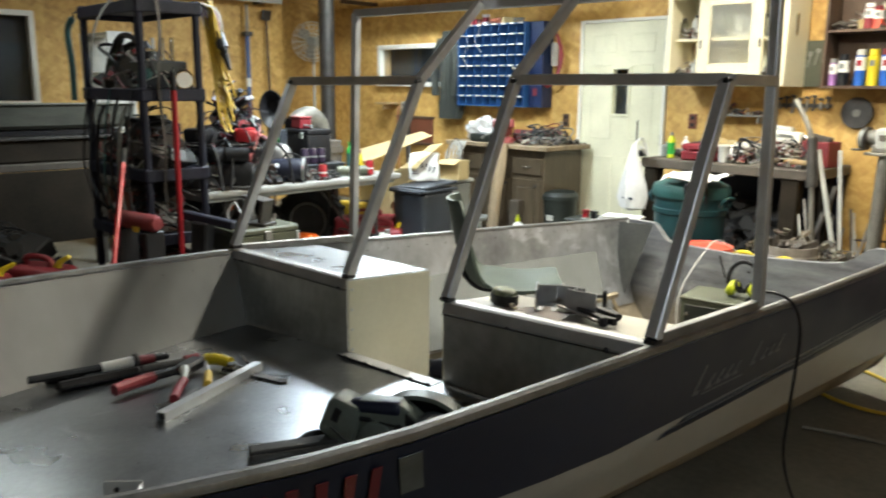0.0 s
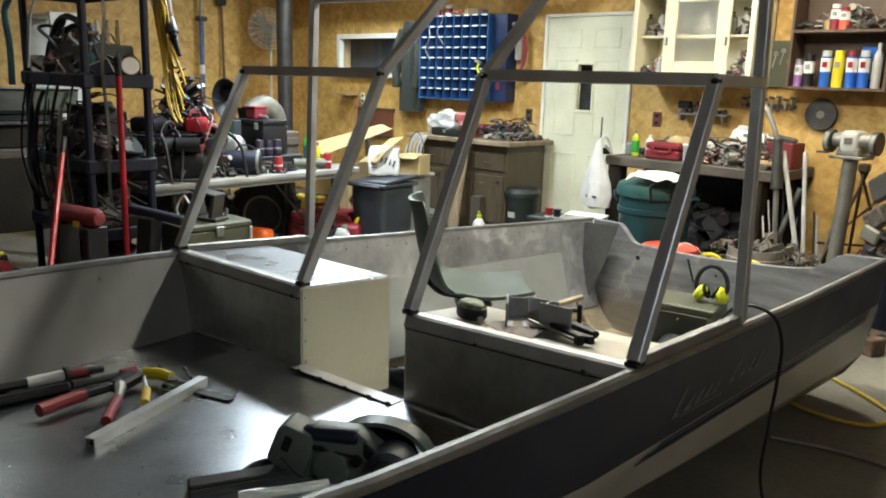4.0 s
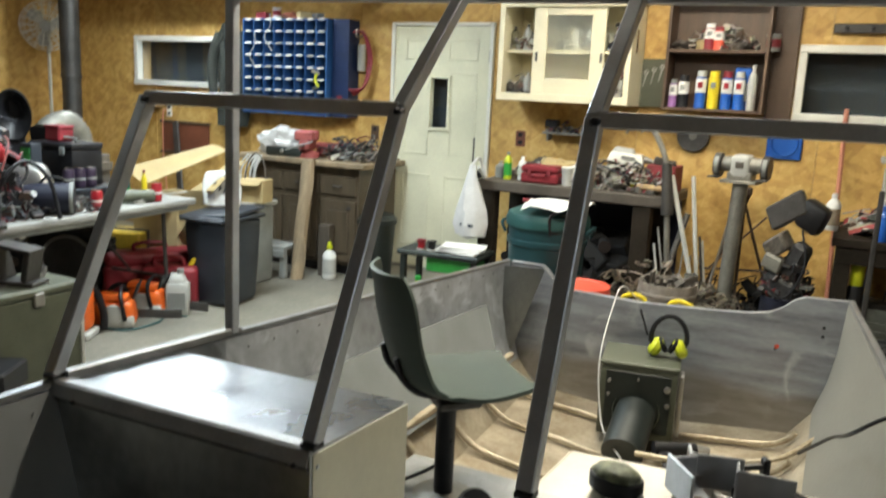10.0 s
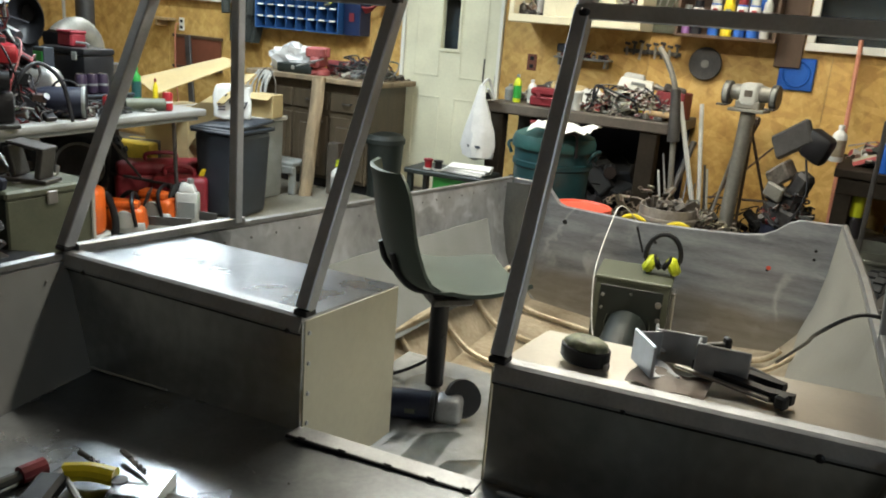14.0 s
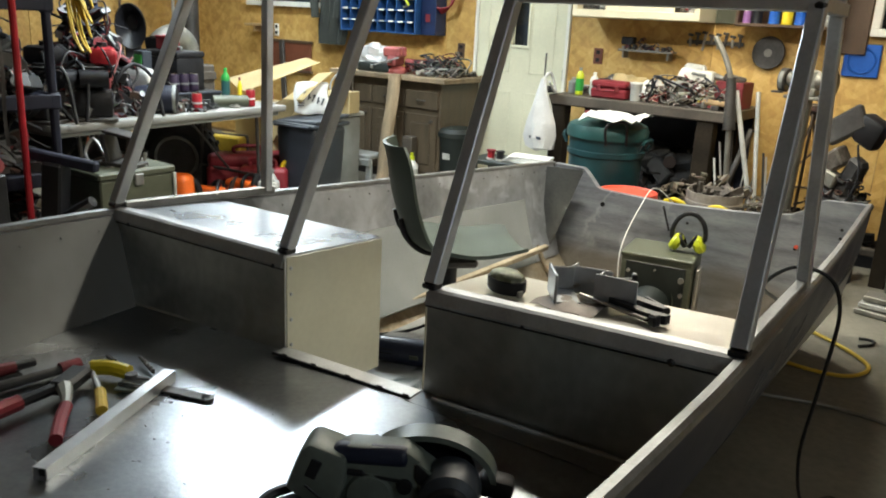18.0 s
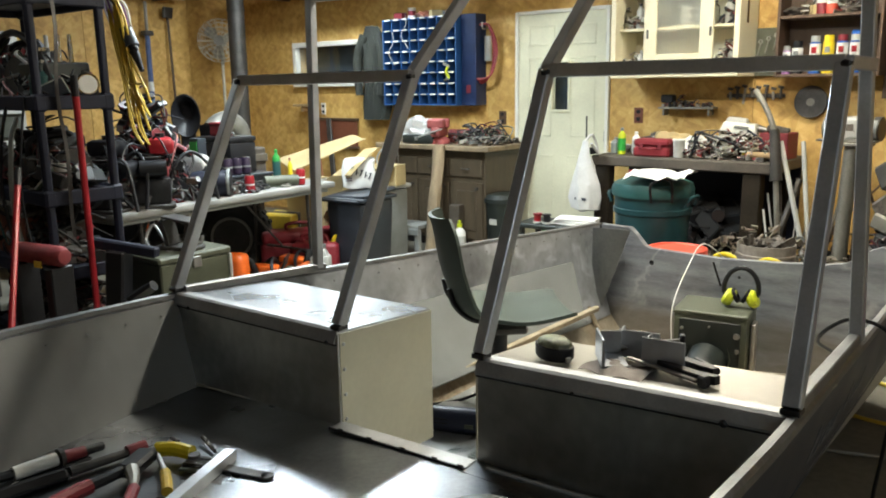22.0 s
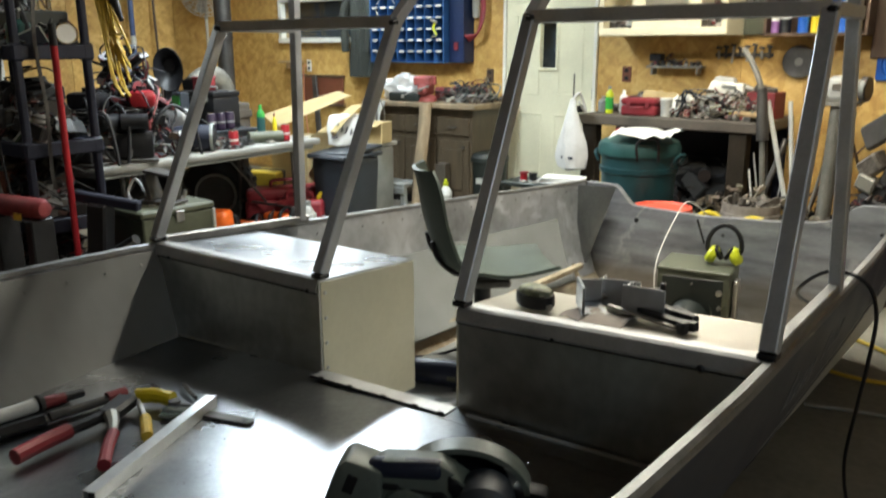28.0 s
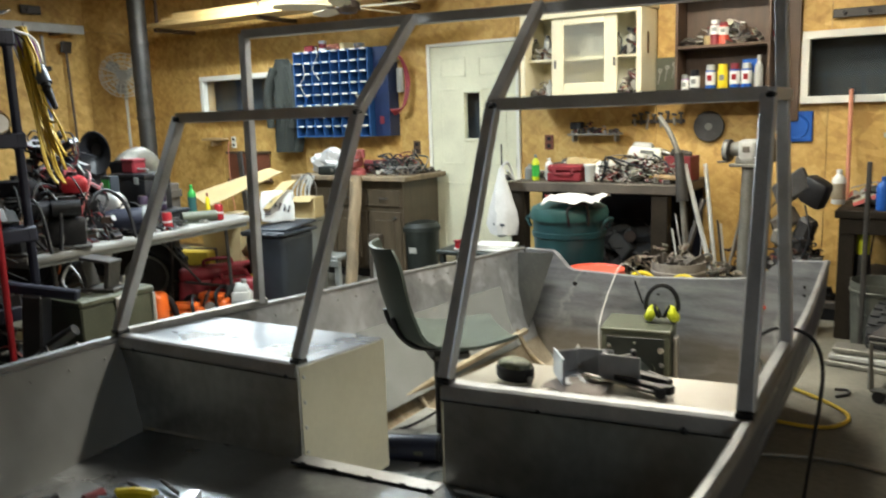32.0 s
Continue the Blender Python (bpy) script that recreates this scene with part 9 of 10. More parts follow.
for k in range(150):
    x, y = r.uniform(-2.45, -1.35), r.uniform(5.75, 6.25)
    a, ln = r.uniform(0, 6.3), r.uniform(0.08, 0.4)
    p0 = Vector((x, y, r.uniform(0.01, 0.12)))
    cyl(bm, p0, p0 + Vector((ln * math.cos(a), ln * math.sin(a) * 0.6, r.uniform(-0.0, 0.25))), r.uniform(0.004, 0.014), seg=5)
for k in range(60):
    box(bm, (r.uniform(0.05, 0.18), r.uniform(0.04, 0.12), r.uniform(0.02, 0.1)), (r.uniform(-3.0, -1.3), r.uniform(5.9, 6.3), r.uniform(0.02, 0.1)), (r.uniform(-25, 25), r.uniform(-25, 25), r.uniform(0, 180)), 0.004)
tagged(new("floor_scrap", finish(bm, "floor_scrap", "scrap_mix")), "tangled metal scrap and wire on the floor", "scrap", kind="stuff")
heap("scrap_heap", -2.45, -1.30, 5.62, 6.16, 0.0, 0.56, 420, 0.03, 0.11, "tangled heap of metal scrap and wire behind the boat", "scrap_mix", 52)
scatter(16, -2.4, -1.0, 5.35, 6.1, 0.0, 0.12, 0.26, "on the floor behind the boat", ["motor", "pipe_elbow", "block", "gear", "coil"], 91)

# ---- in the boat ----
o = thing("pedestal_chair", (-1.885, 3.0, 0.276), "grey-green moulded plastic chair on a black pedestal", "chair", rz=47)
part("base_plate", L([(0, 0), (0.10, 0), (0.105, 0.008), (0.06, 0.022), (0, 0.022)], 22), "cast_grey", o)
part("pedestal", C((0, 0, 0.02), (0, 0, 0.31), 0.030, seg=16), "black", o)
part("swivel", B((0.14, 0.14, 0.03), (0.02, 0, 0.325), (0, 0, 0), 0.008), "dark_steel", o)
bm = bmesh.new()
rows = []
N = 26
for i in range(N + 1):
    t = i / N
    if t < 0.5:
        k = t / 0.5
        x = 0.24 - 0.33 * k
        z = 0.385 - 0.028 * math.sin(k * math.pi) + 0.004 * (1 - k) - 0.015 * (1 - k) ** 6
    elif t < 0.62:
        k = (t - 0.5) / 0.12
        a = k * math.radians(72)
        x = -0.09 - 0.085 * math.sin(a)
        z = 0.385 + 0.085 * (1 - math.cos(a))
    else:
        k = (t - 0.62) / 0.38
        x = -0.171 - 0.045 * k - 0.02 * math.sin(k * math.pi) - 0.03 * k ** 5
        z = 0.444 + 0.29 * k
    hw = 0.192 - 0.012 * math.cos(t * 9)
    if t > 0.8:
        hw -= 0.07 * ((t - 0.8) / 0.2) ** 2.2
    if t < 0.06:
        hw -= 0.02 * (1 - t / 0.06)
    row = []
    for j in range(13):
        s = (j - 6) / 6
        curl = 0.03 * abs(s) ** 3
        if t < 0.5:
            row.append(Vector((x, hw * s, z + curl * 0.8)))
        else:
            row.append(Vector((x + 0.05 * abs(s) ** 2.5, hw * s, z + curl * 0.25)))
    rows.append(row)
sheet(bm, rows, 0.012)
part("shell", bm, "seat_grey", o, "dull grey-green moulded shell", 60)
for s in (-1, 1):
    part("shell_rib", T([(-0.02, s * 0.07, 0.362), (-0.11, s * 0.07, 0.376), (-0.168, s * 0.07, 0.428), (-0.188, s * 0.07, 0.49)], 0.010, 8), "black", o)

o = thing("heater_box", (-1.60, 4.33, 0.09), "olive steel heater box with a round duct", "heater", rz=10)
part("body", B((0.32, 0.27, 0.33), (0, 0, 0.165), (0, 0, 0), 0.008, 2), "olive", o)
part("lid_rim", B((0.33, 0.28, 0.018), (0, 0, 0.325), (0, 0, 0), 0.005), "olive", o)
part("front_plate", B((0.27, 0.006, 0.26), (0, -0.138, 0.165), (0, 0, 0), 0.002), "green_can", o)
part("duct", C((0, -0.13, 0.12), (-0.03, -0.36, 0.02), 0.085, 0.085, 20), "green_can", o)
part("duct_collar", L([(0.095, -0.01), (0.10, 0), (0.095, 0.02)], 22, (0, -0.14, 0.125), (70, 0, 0)), "olive", o)
for u, v, r in ((-0.12, 0.25, 0.012), (0.12, 0.24, 0.022), (0.125, 0.17, 0.016), (-0.12, 0.19, 0.01), (0.0, 0.27, 0.008)):
    part("knob", L([(0, 0), (r * 0.65, 0), (r * 0.6, 0.014), (0, 0.016)], 12, (u, -0.14, v), (90, 0, 0)), "steel", o)
part("side_bracket", B((0.02, 0.08, 0.28), (0.175, -0.02, 0.14), (0, 0, 0), 0.004), "steel", o)
o = thing("ear_defenders", (-1.50, 4.36, 0.424), "black and yellow ear defenders on the heater box", "ear defenders", rz=12)
bm = bmesh.new()
pipe(bm, [(0.075 * math.cos(a), 0.0, 0.085 + 0.10 * math.sin(a)) for a in [math.pi * (-0.06 + 1.12 * k / 12) for k in range(13)]], 0.011, 8)
part("headband", bm, "black", o)
for s in (-1, 1):
    c = part("ear_cup", L([(0, -0.022), (0.03, -0.022), (0.042, -0.01), (0.042, 0.012), (0.03, 0.024), (0, 0.026)], 18, (s * 0.05, 0.0, 0.045), (0, 62 * s, 0)), "hi_yellow", o)
    part("cushion", L([(0.022, 0), (0.036, 0.004), (0.036, 0.02), (0.022, 0.022)], 16, (s * 0.034, 0.0, 0.050), (0, -60 * s, 0)), "black", c)
    part("yoke", B((0.008, 0.02, 0.06), (s * 0.076, 0, 0.08), (0, 8 * s, 0), 0.003), "black", c)
part("aerial", C((-0.09, 0.0, 0.09), (-0.13, 0.01, 0.20), 0.005, seg=6), "black", o)
o = thing("cordless_drill", (-1.36, 4.04, 0.115), "black cordless drill lying beside the heater box", "power tool", rz=30)
part("body", C((-0.10, 0, 0.04), (0.07, 0, 0.04), 0.033, 0.030, 14), "black", o)
part("chuck", C((0.07, 0, 0.04), (0.125, 0, 0.04), 0.022, 0.014, 12), "steel", o)
part("grip", B((0.05, 0.13, 0.036), (-0.055, -0.085, 0.03), (0, 0, 14), 0.012, 2), "black", o)
part("battery", B((0.09, 0.05, 0.06), (-0.07, -0.165, 0.032), (0, 0, 14), 0.008), "dark_steel", o)
o = thing("cream_cable", (-1.70, 4.10, 0.2), "thin cream cable draped over the heater box", "cable")
part("cable", T([(-0.02, 0.75, 0.30), (-0.085, 0.53, 0.445), (-0.075, 0.32, 0.38), (-0.045, 0.08, 0.24), (-0.02, 0.02, 0.08), (0.03, -0.05, -0.04), (0.15, -0.2, -0.08)], 0.0028, 6), "paper", o)
o = thing("tube_offcut", (-1.04, 3.98, 0.22), "bent bright tube lying in the stern", "tube")
part("tube", T([(0.16, 0.12, 0.08), (0.04, -0.01, 0.02), (-0.22, -0.12, -0.02), (-0.45, -0.12, -0.04)], 0.011, 8), "alu_dirty", o)
o = thing("black_lead", (-0.78, 3.6, 0.1), "black rubber lead over the starboard gunwale", "cable")
part("lead", T([(-0.14, -0.02, 0.34), (-0.06, -0.3, 0.52), (-0.03, -0.68, 0.68), (0.05, -0.74, 0.765), (0.135, -0.74, 0.755), (0.17, -0.74, 0.68), (0.165, -0.73, 0.55), (0.15, -0.71, 0.42), (0.13, -0.66, 0.22), (0.14, -0.50, 0.0), (0.18, -0.25, -0.085), (0.30, -0.32, -0.09), (0.42, -0.55, -0.09), (0.62, -0.60, -0.09)], 0.005, 8), "black", o)

tangle("floor_leads", -0.12, 0.40, 3.85, 4.55, 0.002, 0.12, 12, 0.004, 0.008, "black leads lying in loops on the concrete floor", "black", 94)
o = thing("angle_grinder", (-1.84, 2.78, 0.276), "navy angle grinder with grey gear head on the floor", "power tool", rz=22)
part("body", L([(0, 0), (0.036, 0.0), (0.044, 0.03), (0.047, 0.15), (0.045, 0.23), (0, 0.23)], 18, (-0.16, 0, 0.05), (0, 90, 0)), "navy", o)
part("rear_grip", L([(0, 0), (0.022, 0.0), (0.032, 0.02), (0.034, 0.10), (0, 0.10)], 16, (-0.26, 0, 0.045), (0, 90, 0)), "navy", o)
part("collar", L([(0.040, 0), (0.048, 0.004), (0.048, 0.016), (0.040, 0.02)], 18, (0.055, 0, 0.05), (0, 90, 0)), "black", o)
part("gear_head", B((0.085, 0.078, 0.082), (0.112, 0, 0.052), (0, 0, 0), 0.022, 3), "alu_edge", o)
part("vent_slot", B((0.05, 0.003, 0.006), (-0.10, -0.0445, 0.066), (0, 0, 0), 0.001), "black", o)
part("vent_slot", B((0.05, 0.003, 0.006), (-0.10, -0.0445, 0.052), (0, 0, 0), 0.001), "black", o)
part("disc_guard", L([(0.0, 0), (0.055, 0), (0.060, 0.008), (0.056, 0.022), (0, 0.022)], 24, (0.145, 0.035, 0.070), (62, 0, 30)), "black", o)
part("label_plate", B((0.03, 0.004, 0.014), (0.0, -0.047, 0.05), (0, 0, 0), 0.001), "olive", o)
part("cord", T([(-0.26, 0, 0.042), (-0.32, 0.05, 0.03), (-0.28, 0.16, 0.01), (-0.12, 0.26, 0.012), (0.02, 0.24, 0.10), (0.06, 0.2, 0.2), (0.04, 0.3, 0.02)], 0.006, 6), "black", o)
o = thing("plastic_film", (-1.52, 2.62, 0.278), "torn clear film lying on the cockpit floor", "film")
bm = bmesh.new()
rows = [[Vector((-0.30 + 0.06 * i, -0.42 + 0.085 * j, 0.008 + 0.012 * noise.noise(Vector((i * 0.8, j * 0.9, 1))))) for j in range(11)] for i in range(11)]
sheet(bm, rows, 0.001)
part("film", bm, "clear", o, smooth=10)

# on the starboard console
ZT = 0.874
o = thing("tape_measure", (-1.165, 2.20, 0.862), "rounded black tape measure with a worn olive top", "tape measure", rz=-14)
bm = bmesh.new()
lathe(bm, [(0, 0), (0.038, 0), (0.042, 0.006), (0.042, 0.028), (0.040, 0.030), (0, 0.030)], 22)
for v in bm.verts:
    v.co.x *= 1.15
    v.co.y *= 0.85
part("case", bm, "black", o)
bm = bmesh.new()
lathe(bm, [(0.040, 0.030), (0.037, 0.037), (0.029, 0.043), (0.016, 0.045), (0, 0.046)], 9)
for v in bm.verts:
    v.co.x *= 1.13
    v.co.y *= 0.83
part("cover", bm, "olive_pale", o, "worn olive-yellow cover")
part("hook", B((0.006, 0.016, 0.014), (0.052, -0.010, 0.008), (0, 0, 0), 0.002), "steel", o)


def bracket(loc, rz, ry=0):
    o = thing("angle_bracket", loc, "grey aluminium mounting bracket on the console", "bracket", "brackets", rz)
    part("plate", B((0.09, 0.006, 0.062), (0, 0, 0.031), (0, 0, 0), 0.002), "alu_old", o)
    part("flange", B((0.09, 0.05, 0.005), (0, 0.028, 0.0025), (0, 0, 0), 0.001), "alu_old", o)
    part("end_plate", B((0.006, 0.05, 0.05), (-0.043, 0.028, 0.03), (0, 0, 0), 0.002), "alu_old", o)
    return o


bracket((-1.065, 2.22, 0.867), -52)
bracket((-0.935, 2.245, 0.872), 6)
bracket((-1.02, 2.31, 0.858), 14)
o = thing("small_clamp", (-0.985, 2.345, 0.862), "small dark screw clamp behind the brackets", "clamp", rz=30)
part("bar", B((0.10, 0.012, 0.010), (0, 0, 0.03), (0, -6, 0), 0.002), "dark_steel", o)
part("jaw", B((0.012, 0.02, 0.05), (0.045, 0, 0.025), (0, 0, 0), 0.003), "black", o)
part("grip", C((-0.05, 0, 0.016), (-0.10, 0, 0.016), 0.010, seg=8), "steel", o)
o = thing("bar_clamp", (-0.893, 2.265, 0.873), "black pistol-grip clamp lying on the console", "clamp", rz=-20)
bm = bmesh.new()
prism(bm, [(-0.09, -0.03), (-0.02, -0.045), (0.06, -0.04), (0.09, -0.02), (0.09, -0.005), (0.05, -0.02), (-0.01, -0.026), (-0.05, -0.012), (-0.02, 0.0), (0.06, 0.01), (0.06, 0.026), (-0.03, 0.022), (-0.09, 0.0)], 0.018)
part("body", bm, "black", o)
part("trigger", B((0.08, 0.014, 0.014), (0.02, 0.035, 0.008), (0, 0, -12), 0.004), "black", o)
part("bar", B((0.17, 0.010, 0.005), (-0.02, -0.052, 0.008), (0, 0, 6), 0.001), "steel", o)
part("pad", B((0.02, 0.02, 0.024), (0.085, -0.045, 0.012), (0, 0, 0), 0.004), "black", o)
o = thing("oil_rag_paper", (-1.005, 2.195, 0.868), "dark oily paper under the brackets", "paper")
bm = bmesh.new()
rows = [[Vector((-0.07 + 0.022 * i, -0.05 + 0.018 * j, 0.003 + 0.004 * math.sin(i * 1.7 + j))) for j in range(6)] for i in range(7)]
sheet(bm, rows, 0.001)
part("sheet", bm, "brown", o)

# on the fore deck
ZD = 0.6165
o = thing("circular_saw", (-1.053, 1.714, ZD), "grey-green circular saw standing on the deck", "power saw", rz=31)
def moulding(outline, depth, y, bevel):
    """A moulded side profile in x, z with that depth along y, its edges rounded."""
    bm = bmesh.new()
    prism(bm, outline, depth, Matrix.Translation((0, y, 0)) @ pose(0, 0, 0, 90, 0, 0))
    bmesh.ops.bevel(bm, geom=bm.edges[:], offset=bevel, segments=2, affect="EDGES", profile=0.5, clamp_overlap=True)
    return bm


part("shoe", B((0.30, 0.13, 0.004), (0.01, 0.0, 0.003), (0, 0, 0), 0.001), "steel", o)
part("rear_block", moulding([(-0.218, 0.052), (-0.186, 0.136), (-0.168, 0.152), (-0.098, 0.128), (-0.098, 0.075), (-0.120, 0.012), (-0.150, 0.008)], 0.085, 0.042, 0.010), "tool_grey", o)
part("side_slot", B((0.024, 0.006, 0.045), (-0.160, -0.042, 0.100), (0, 22, 0), 0.003), "black", o)
part("parting_line", B((0.075, 0.004, 0.005), (-0.148, -0.043, 0.040), (0, 40, 0), 0.001), "black", o)
part("body_shell", moulding([(-0.145, 0.118), (-0.100, 0.146), (0.010, 0.146), (0.040, 0.128), (0.062, 0.096), (0.085, 0.090), (0.085, 0.014), (-0.125, 0.014)], 0.056, 0.030, 0.008), "tool_grey", o)
part("grip_inlay", B((0.150, 0.040, 0.040), (-0.055, -0.012, 0.126), (0, -1, 0), 0.016, 3), "navy", o)
part("trigger", B((0.050, 0.010, 0.014), (-0.090, -0.028, 0.092), (0, 3, 0), 0.004), "black", o)
part("slot", B((0.10, 0.006, 0.007), (-0.03, -0.028, 0.085), (0, 5, 0), 0.002), "black", o)
part("lock_knob", L([(0, 0), (0.016, 0), (0.014, 0.010), (0, 0.012)], 14, (0.012, -0.025, 0.072), (90, 0, 0)), "black", o)
part("hand_opening", moulding([(0.030, 0.122), (0.040, 0.118), (0.062, 0.096), (0.078, 0.090), (0.070, 0.078), (0.040, 0.078), (0.030, 0.092)], 0.008, -0.022, 0.002), "black", o)
part("side_bulge", L([(0, 0), (0.048, 0), (0.042, 0.010), (0.02, 0.014), (0, 0.015)], 22, (-0.055, -0.024, 0.046), (90, 0, 0)), "tool_grey", o)
arc = [math.radians(2 + 164 * k / 18) for k in range(19)]
bm = bmesh.new()
prism(bm, [(0.134 * math.cos(a), 0.103 * math.sin(a)) for a in arc] + [(0.122 * math.cos(a), 0.091 * math.sin(a)) for a in reversed(arc)], 0.052, Matrix.Translation((0.052, 0.078, 0.050)) @ pose(0, 0, 0, 90, 0, 0))
part("guard_rim", bm, "tool_grey", o)
part("guard_disc", L([(0, 0), (0.094, 0), (0.094, 0.006), (0, 0.006)], 30, (0.052, 0.060, 0.048), (90, 0, 0)), "black", o)
part("motor_housing", L([(0, 0), (0.056, 0), (0.060, 0.02), (0.057, 0.075), (0.044, 0.092), (0, 0.094)], 22, (0.098, 0.028, 0.058), (90, 0, 0)), "grey_bin", o)
part("motor_cap", L([(0.03, 0), (0.044, 0.0), (0.038, 0.010), (0, 0.012)], 18, (0.098, -0.066, 0.058), (90, 0, 0)), "black", o)
part("dust_nozzle", B((0.07, 0.05, 0.045), (0.185, 0.05, 0.045), (0, 10, 0), 0.012, 2), "black", o)
part("cord", T([(-0.21, 0.0, 0.03), (-0.25, -0.02, 0.02), (-0.27, -0.06, 0.012)], 0.010, 6), "black", o)
o.scale = (0.87, 0.87, 0.86)
o = thing("rubber_strip", (-1.188, 1.572, ZD), "dark rubber strip lying by the saw", "strip", rz=67)
part("strip", B((0.30, 0.044, 0.026), (0, 0, 0.013), (0, 0, 0), 0.004), "rubber", o)
part("metal_edge", B((0.30, 0.004, 0.018), (0, -0.025, 0.010), (0, 0, 0), 0.001), "dark_steel", o)
o = thing("bright_offcut", (-1.108, 1.582, ZD), "narrow bright aluminium offcut on the deck", "metal stock", rz=64)
part("plate", B((0.20, 0.022, 0.005), (0, 0, 0.0025), (0, 0, 0), 0.001), "alu_bright", o)
part("lip", B((0.20, 0.003, 0.012), (0, 0.0095, 0.011)), "alu_bright", o)
o = thing("bow_bracket", (-1.262, 1.150, ZD), "bright folded aluminium bracket standing on the deck", "bracket", rz=50)
part("plate", B((0.078, 0.004, 0.040), (0, 0, 0.020), (-8, 0, 0), 0.001), "hull_grey", o)
part("flange", B((0.078, 0.034, 0.004), (0, -0.019, 0.003), (0, 0, 0), 0.001), "hull_grey", o)
part("end_tab", B((0.004, 0.034, 0.034), (0.038, -0.019, 0.019), (0, 0, 0), 0.001), "tube_bright", o)
part("hole", C((-0.012, -0.0035, 0.022), (-0.012, -0.0015, 0.022), 0.006, seg=10), "black", o)
o = thing("square_tube_offcut", (-1.664, 1.566, ZD), "length of bright square tube on the deck", "metal stock", rz=114)
bm = bmesh.new()
for q in ((0, 0.0125, 0.026, 0.002), (0, -0.0125, 0.026, 0.002)):
    box(bm, (0.42, q[3], q[2]), (0, q[1], 0.013))
for z in (0.001, 0.025):
    box(bm, (0.42, 0.024, 0.002), (0, 0, z))
part("tube", bm, "tube_bright", o, smooth=0)
part("dark_bore", B((0.40, 0.02, 0.02), (0, 0, 0.013)), "black", o)
o = thing("flat_bar", (-1.69, 1.728, ZD), "dark flat steel bar beside the tube", "metal stock", rz=18)
part("blade", B((0.16, 0.028, 0.006), (0, 0, 0.003), (0, 0, 0), 0.001), "dark_steel", o)
part("rounded_end", C((0.08, 0, 0), (0.08, 0, 0.006), 0.014, seg=14), "dark_steel", o)
o = thing("pop_rivet_gun", (-1.86, 1.575, ZD), "red-handled rivet gun lying on the deck", "hand tool")
part("head", B((0.05, 0.10, 0.032), (-0.01, 0.02, 0.018), (0, 0, 30), 0.008), "black", o)
part("nose", C((-0.03, 0.06, 0.02), (-0.045, 0.095, 0.02), 0.012, 0.008, 10), "dark_steel", o)
a = part("handle_arm", T([(0.0, -0.01, 0.02), (0.008, -0.06, 0.02), (0.012, -0.11, 0.02)], 0.013, 8), "black", o)
part("grip_sleeve", T([(0.012, -0.10, 0.02), (0.022, -0.16, 0.02), (0.038, -0.222, 0.02)], 0.017, 10), "red", a)
a = part("lever", T([(0.02, -0.01, 0.022), (0.06, -0.028, 0.022), (0.10, -0.052, 0.022)], 0.012, 8, radii=(0.017, 0.008)), "cast_grey", o)
part("grip_sleeve", T([(0.095, -0.048, 0.02), (0.14, -0.085, 0.02), (0.205, -0.13, 0.02)], 0.013, 10), "red", a)
o = thing("yellow_snips", (-1.80, 1.665, ZD), "yellow-handled tin snips on the deck", "hand tool")
part("handle", T([(-0.10, -0.003, 0.016), (-0.06, 0.02, 0.02), (-0.02, 0.037, 0.016)], 0.017, 10), "yellow", o)
part("tang", T([(-0.10, -0.006, 0.014), (-0.03, -0.035, 0.016), (0.03, -0.06, 0.016)], 0.006, 8), "steel", o)
part("handle", T([(0.02, -0.056, 0.017), (0.06, -0.078, 0.018), (0.095, -0.098, 0.015)], 0.012, 10), "cord_yellow", o)
part("pivot", C((0.0, 0.03, 0.0), (0.0, 0.03, 0.022), 0.014, seg=12), "dark_steel", o)
part("blade", B((0.07, 0.018, 0.010), (0.035, 0.045, 0.012), (0, 0, 25), 0.003), "dark_steel", o)
o = thing("green_pouch", (-1.765, 1.685, ZD + 0.001), "translucent green blister pack on the deck", "packet", rz=25)
part("tray", B((0.08, 0.05, 0.006), (0, 0, 0.003), (0, 0, 0), 0.002), "olive", o)
part("cover", B((0.07, 0.04, 0.012), (0, 0, 0.013), (0, 0, 0), 0.004), "clear", o)
o = thing("caulking_gun", (-2.065, 1.47, ZD - 0.03), "black caulking gun with a white cartridge", "hand tool", rz=88)
part("cradle", B((0.22, 0.036, 0.012), (0.0, 0, 0.012), (0, 0, 0), 0.005), "black", o)
part("cartridge", C((-0.06, 0, 0.034), (0.035, 0, 0.034), 0.016, seg=16), "paper", o)
part("end_plate", C((0.04, 0, 0.034), (0.05, 0, 0.034), 0.022, seg=16), "dark_steel", o)
part("barrel", C((0.05, 0, 0.032), (0.10, 0, 0.03), 0.016, 0.013, 12), "vice_red", o)
part("nozzle", C((0.10, 0, 0.03), (0.145, 0.002, 0.026), 0.012, 0.010, 10), "black", o)
part("rod", C((-0.06, 0, 0.034), (-0.26, 0.01, 0.04), 0.012, seg=8), "black", o)
part("trigger", B((0.10, 0.016, 0.02), (-0.10, -0.035, 0.014), (0, 0, 25), 0.005), "black", o)
part("grip", B((0.12, 0.026, 0.024), (-0.15, 0.04, 0.014), (0, 0, -20), 0.008), "black", o)
o = thing("dark_pliers", (-1.995, 1.44, ZD - 0.022), "black-handled long tool on the deck", "hand tool", rz=84)
part("handle", B((0.24, 0.035, 0.03), (-0.06, 0, 0.017), (0, 0, 0), 0.012), "black", o)
part("shaft", C((0.06, 0, 0.02), (0.20, 0, 0.02), 0.012, 0.010, 10), "dark_steel", o)
part("sleeve", C((0.19, 0, 0.02), (0.235, 0, 0.02), 0.017, seg=10), "vice_red", o)
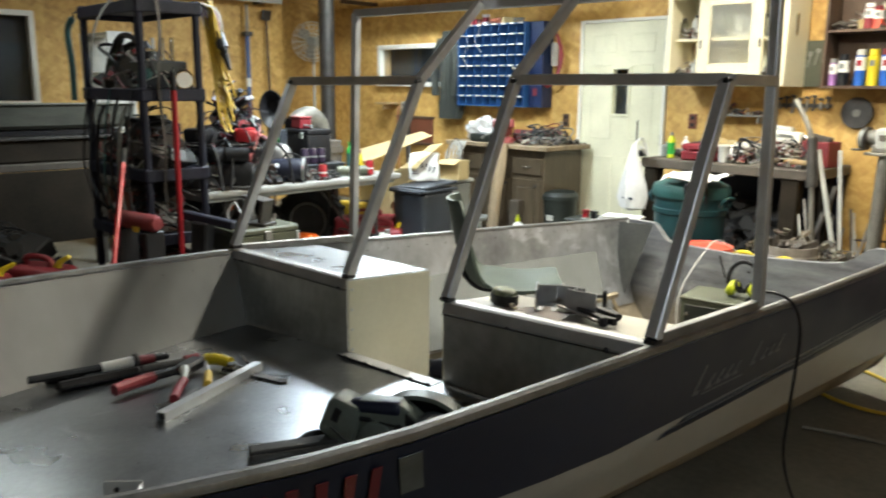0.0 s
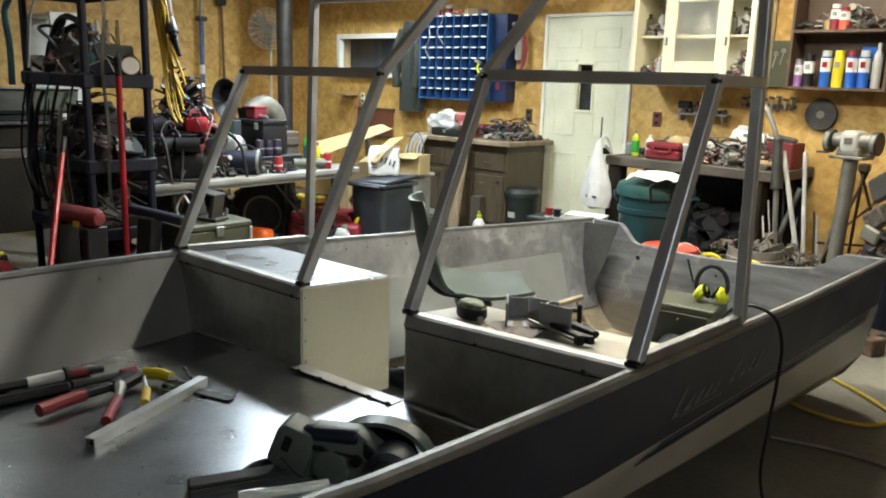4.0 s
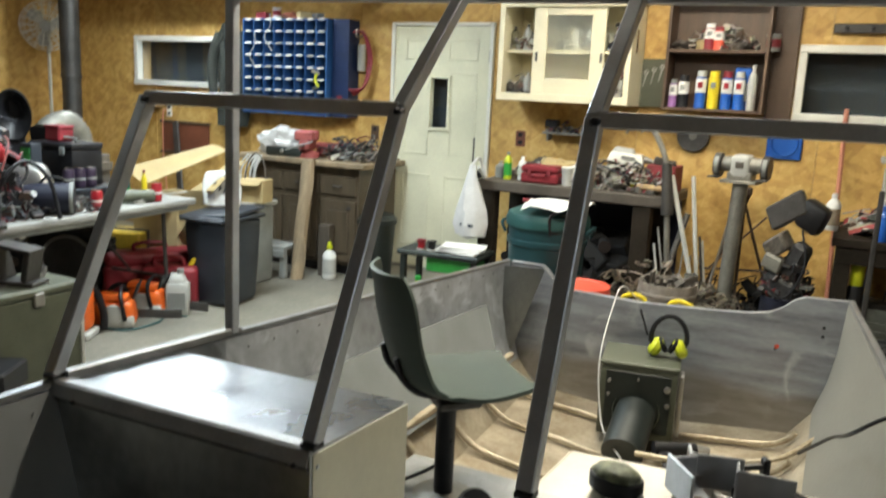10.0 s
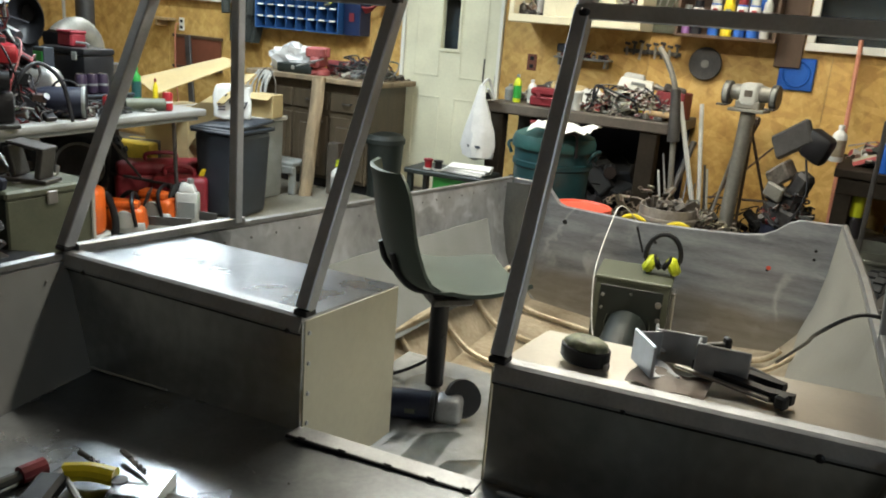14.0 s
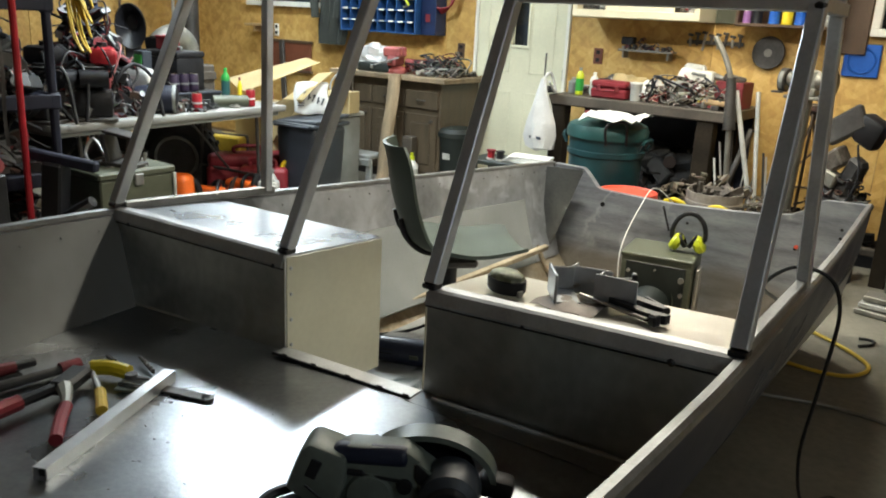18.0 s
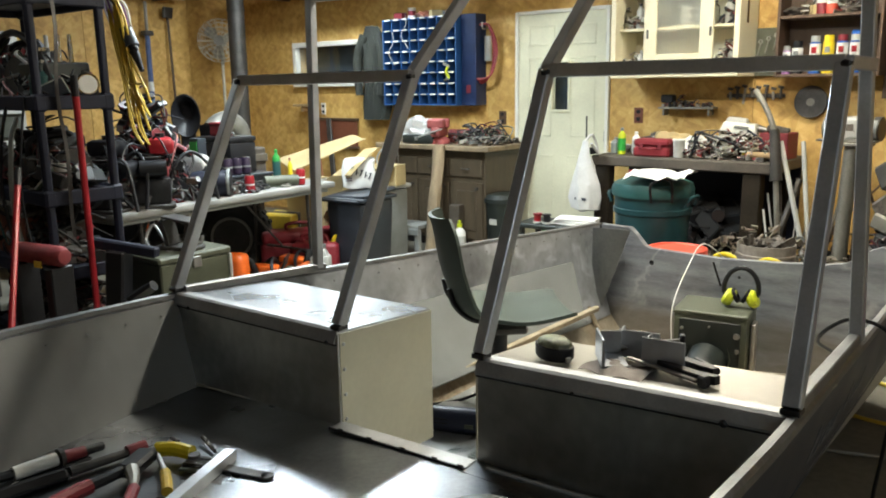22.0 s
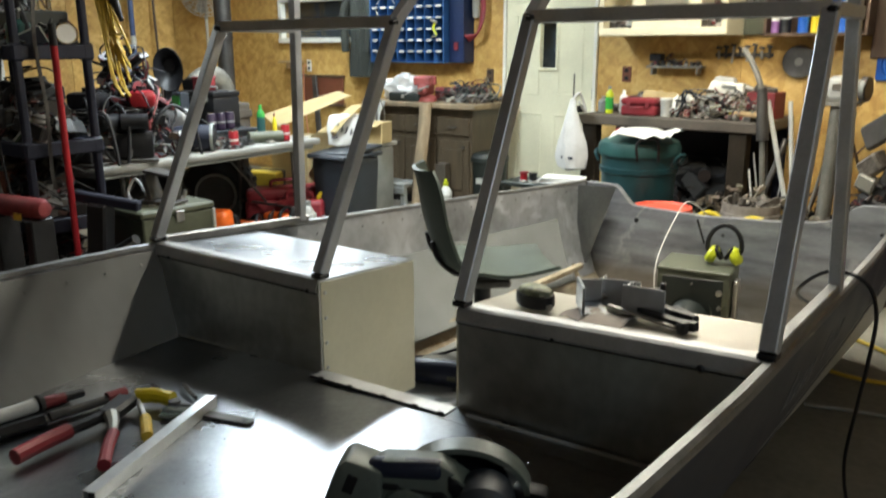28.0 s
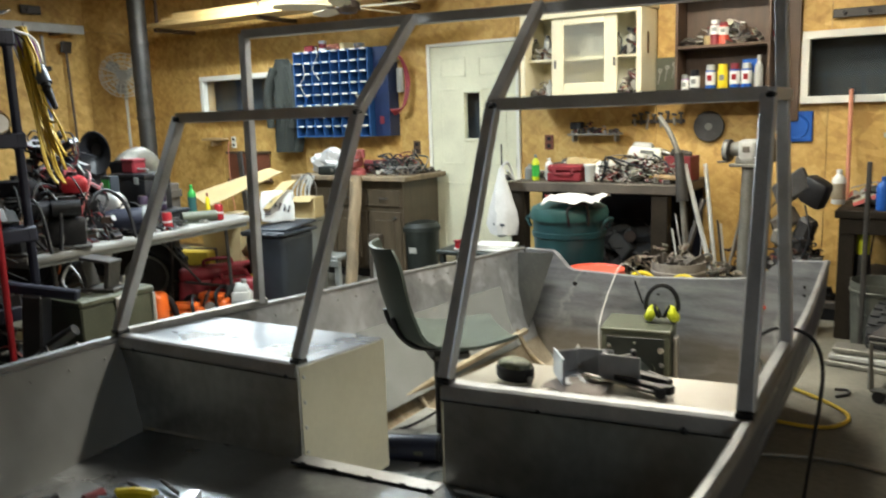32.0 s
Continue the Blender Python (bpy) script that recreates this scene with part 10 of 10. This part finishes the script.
for k, (x, y, a) in enumerate(((-1.915, 1.727, -6), (-1.860, 1.769, -16))):
    o = thing("drill_bit", (x, y, ZD), "dark twist drill bit on the deck", "drill bit", "drill bits", a)
    part("shank", C((-0.035, 0, 0.006), (0.0, 0, 0.006), 0.005, seg=8), "dark_steel", o)
    bm = bmesh.new()
    for q in (0, 1):
        pipe(bm, [(0.06 * t / 8, 0.003 * math.cos(t * 1.4 + q * math.pi), 0.006 + 0.003 * math.sin(t * 1.4 + q * math.pi)) for t in range(9)], 0.0028, 5, per=2)
    part("flute", bm, "dark_steel", o)
bm = bmesh.new()
r = random.Random(3)
for k in range(80):
    x, y = r.uniform(-1.70, -0.95), r.uniform(1.1, 2.0)
    box(bm, (r.uniform(0.002, 0.005), r.uniform(0.001, 0.003), 0.001), (x, y, ZD + 0.003), (0, 0, r.uniform(0, 180)))
tagged(new("deck_shavings", finish(bm, "deck_shavings", "chrome", 0)), "bright metal shavings scattered on the deck", "shavings", kind="stuff")

# ---- floor beside the boat ----
o = thing("yellow_floor_cord", (-0.7, 4.6, 0), "yellow extension cord lying on the floor", "cable")
part("cable", T([(-0.55, 0.42, 0.012), (-0.22, 0.24, 0.012), (0.0, 0.02, 0.012), (-0.06, -0.18, 0.012), (-0.3, -0.2, 0.012), (-0.6, -0.05, 0.012)], 0.009, 7), "cord_yellow", o)
o = thing("tan_floor_cord", (-0.4, 4.0, 0), "tan air hose lying on the floor", "hose")
part("hose", T([(-0.6, -0.02, 0.012), (-0.3, 0.06, 0.012), (0.0, 0.0, 0.012), (0.25, -0.2, 0.012), (0.7, -0.3, 0.012)], 0.009, 7), "cast_grey", o)
o = thing("black_floor_cord", (-0.25, 4.35, 0), "black cord coiled on the floor", "cable")
pts = [(0.22 * math.cos(k * 0.7) + 0.02 * k, 0.15 * math.sin(k * 0.7), 0.010 + 0.001 * k) for k in range(20)]
part("cable", T(pts, 0.008, 6, per=3), "black", o)
o = thing("steel_hook", (-0.78, 4.86, 0), "bent steel hook lying on the floor", "hook", rz=40)
part("hook", T([(0, 0, 0.008), (0.08, 0.02, 0.008), (0.11, 0.07, 0.008), (0.06, 0.10, 0.008)], 0.007, 6), "dark_steel", o)
o = thing("aluminium_bar", (0.10, 2.75, 0), "bright aluminium bar lying on the floor", "metal stock", rz=62)
part("bar", B((0.7, 0.04, 0.03), (0, 0, 0.015), (0, 0, 0), 0.003), "alu", o)
part("end_cap", B((0.012, 0.042, 0.032), (0.355, 0, 0.016), (0, 0, 0), 0.002), "black", o)
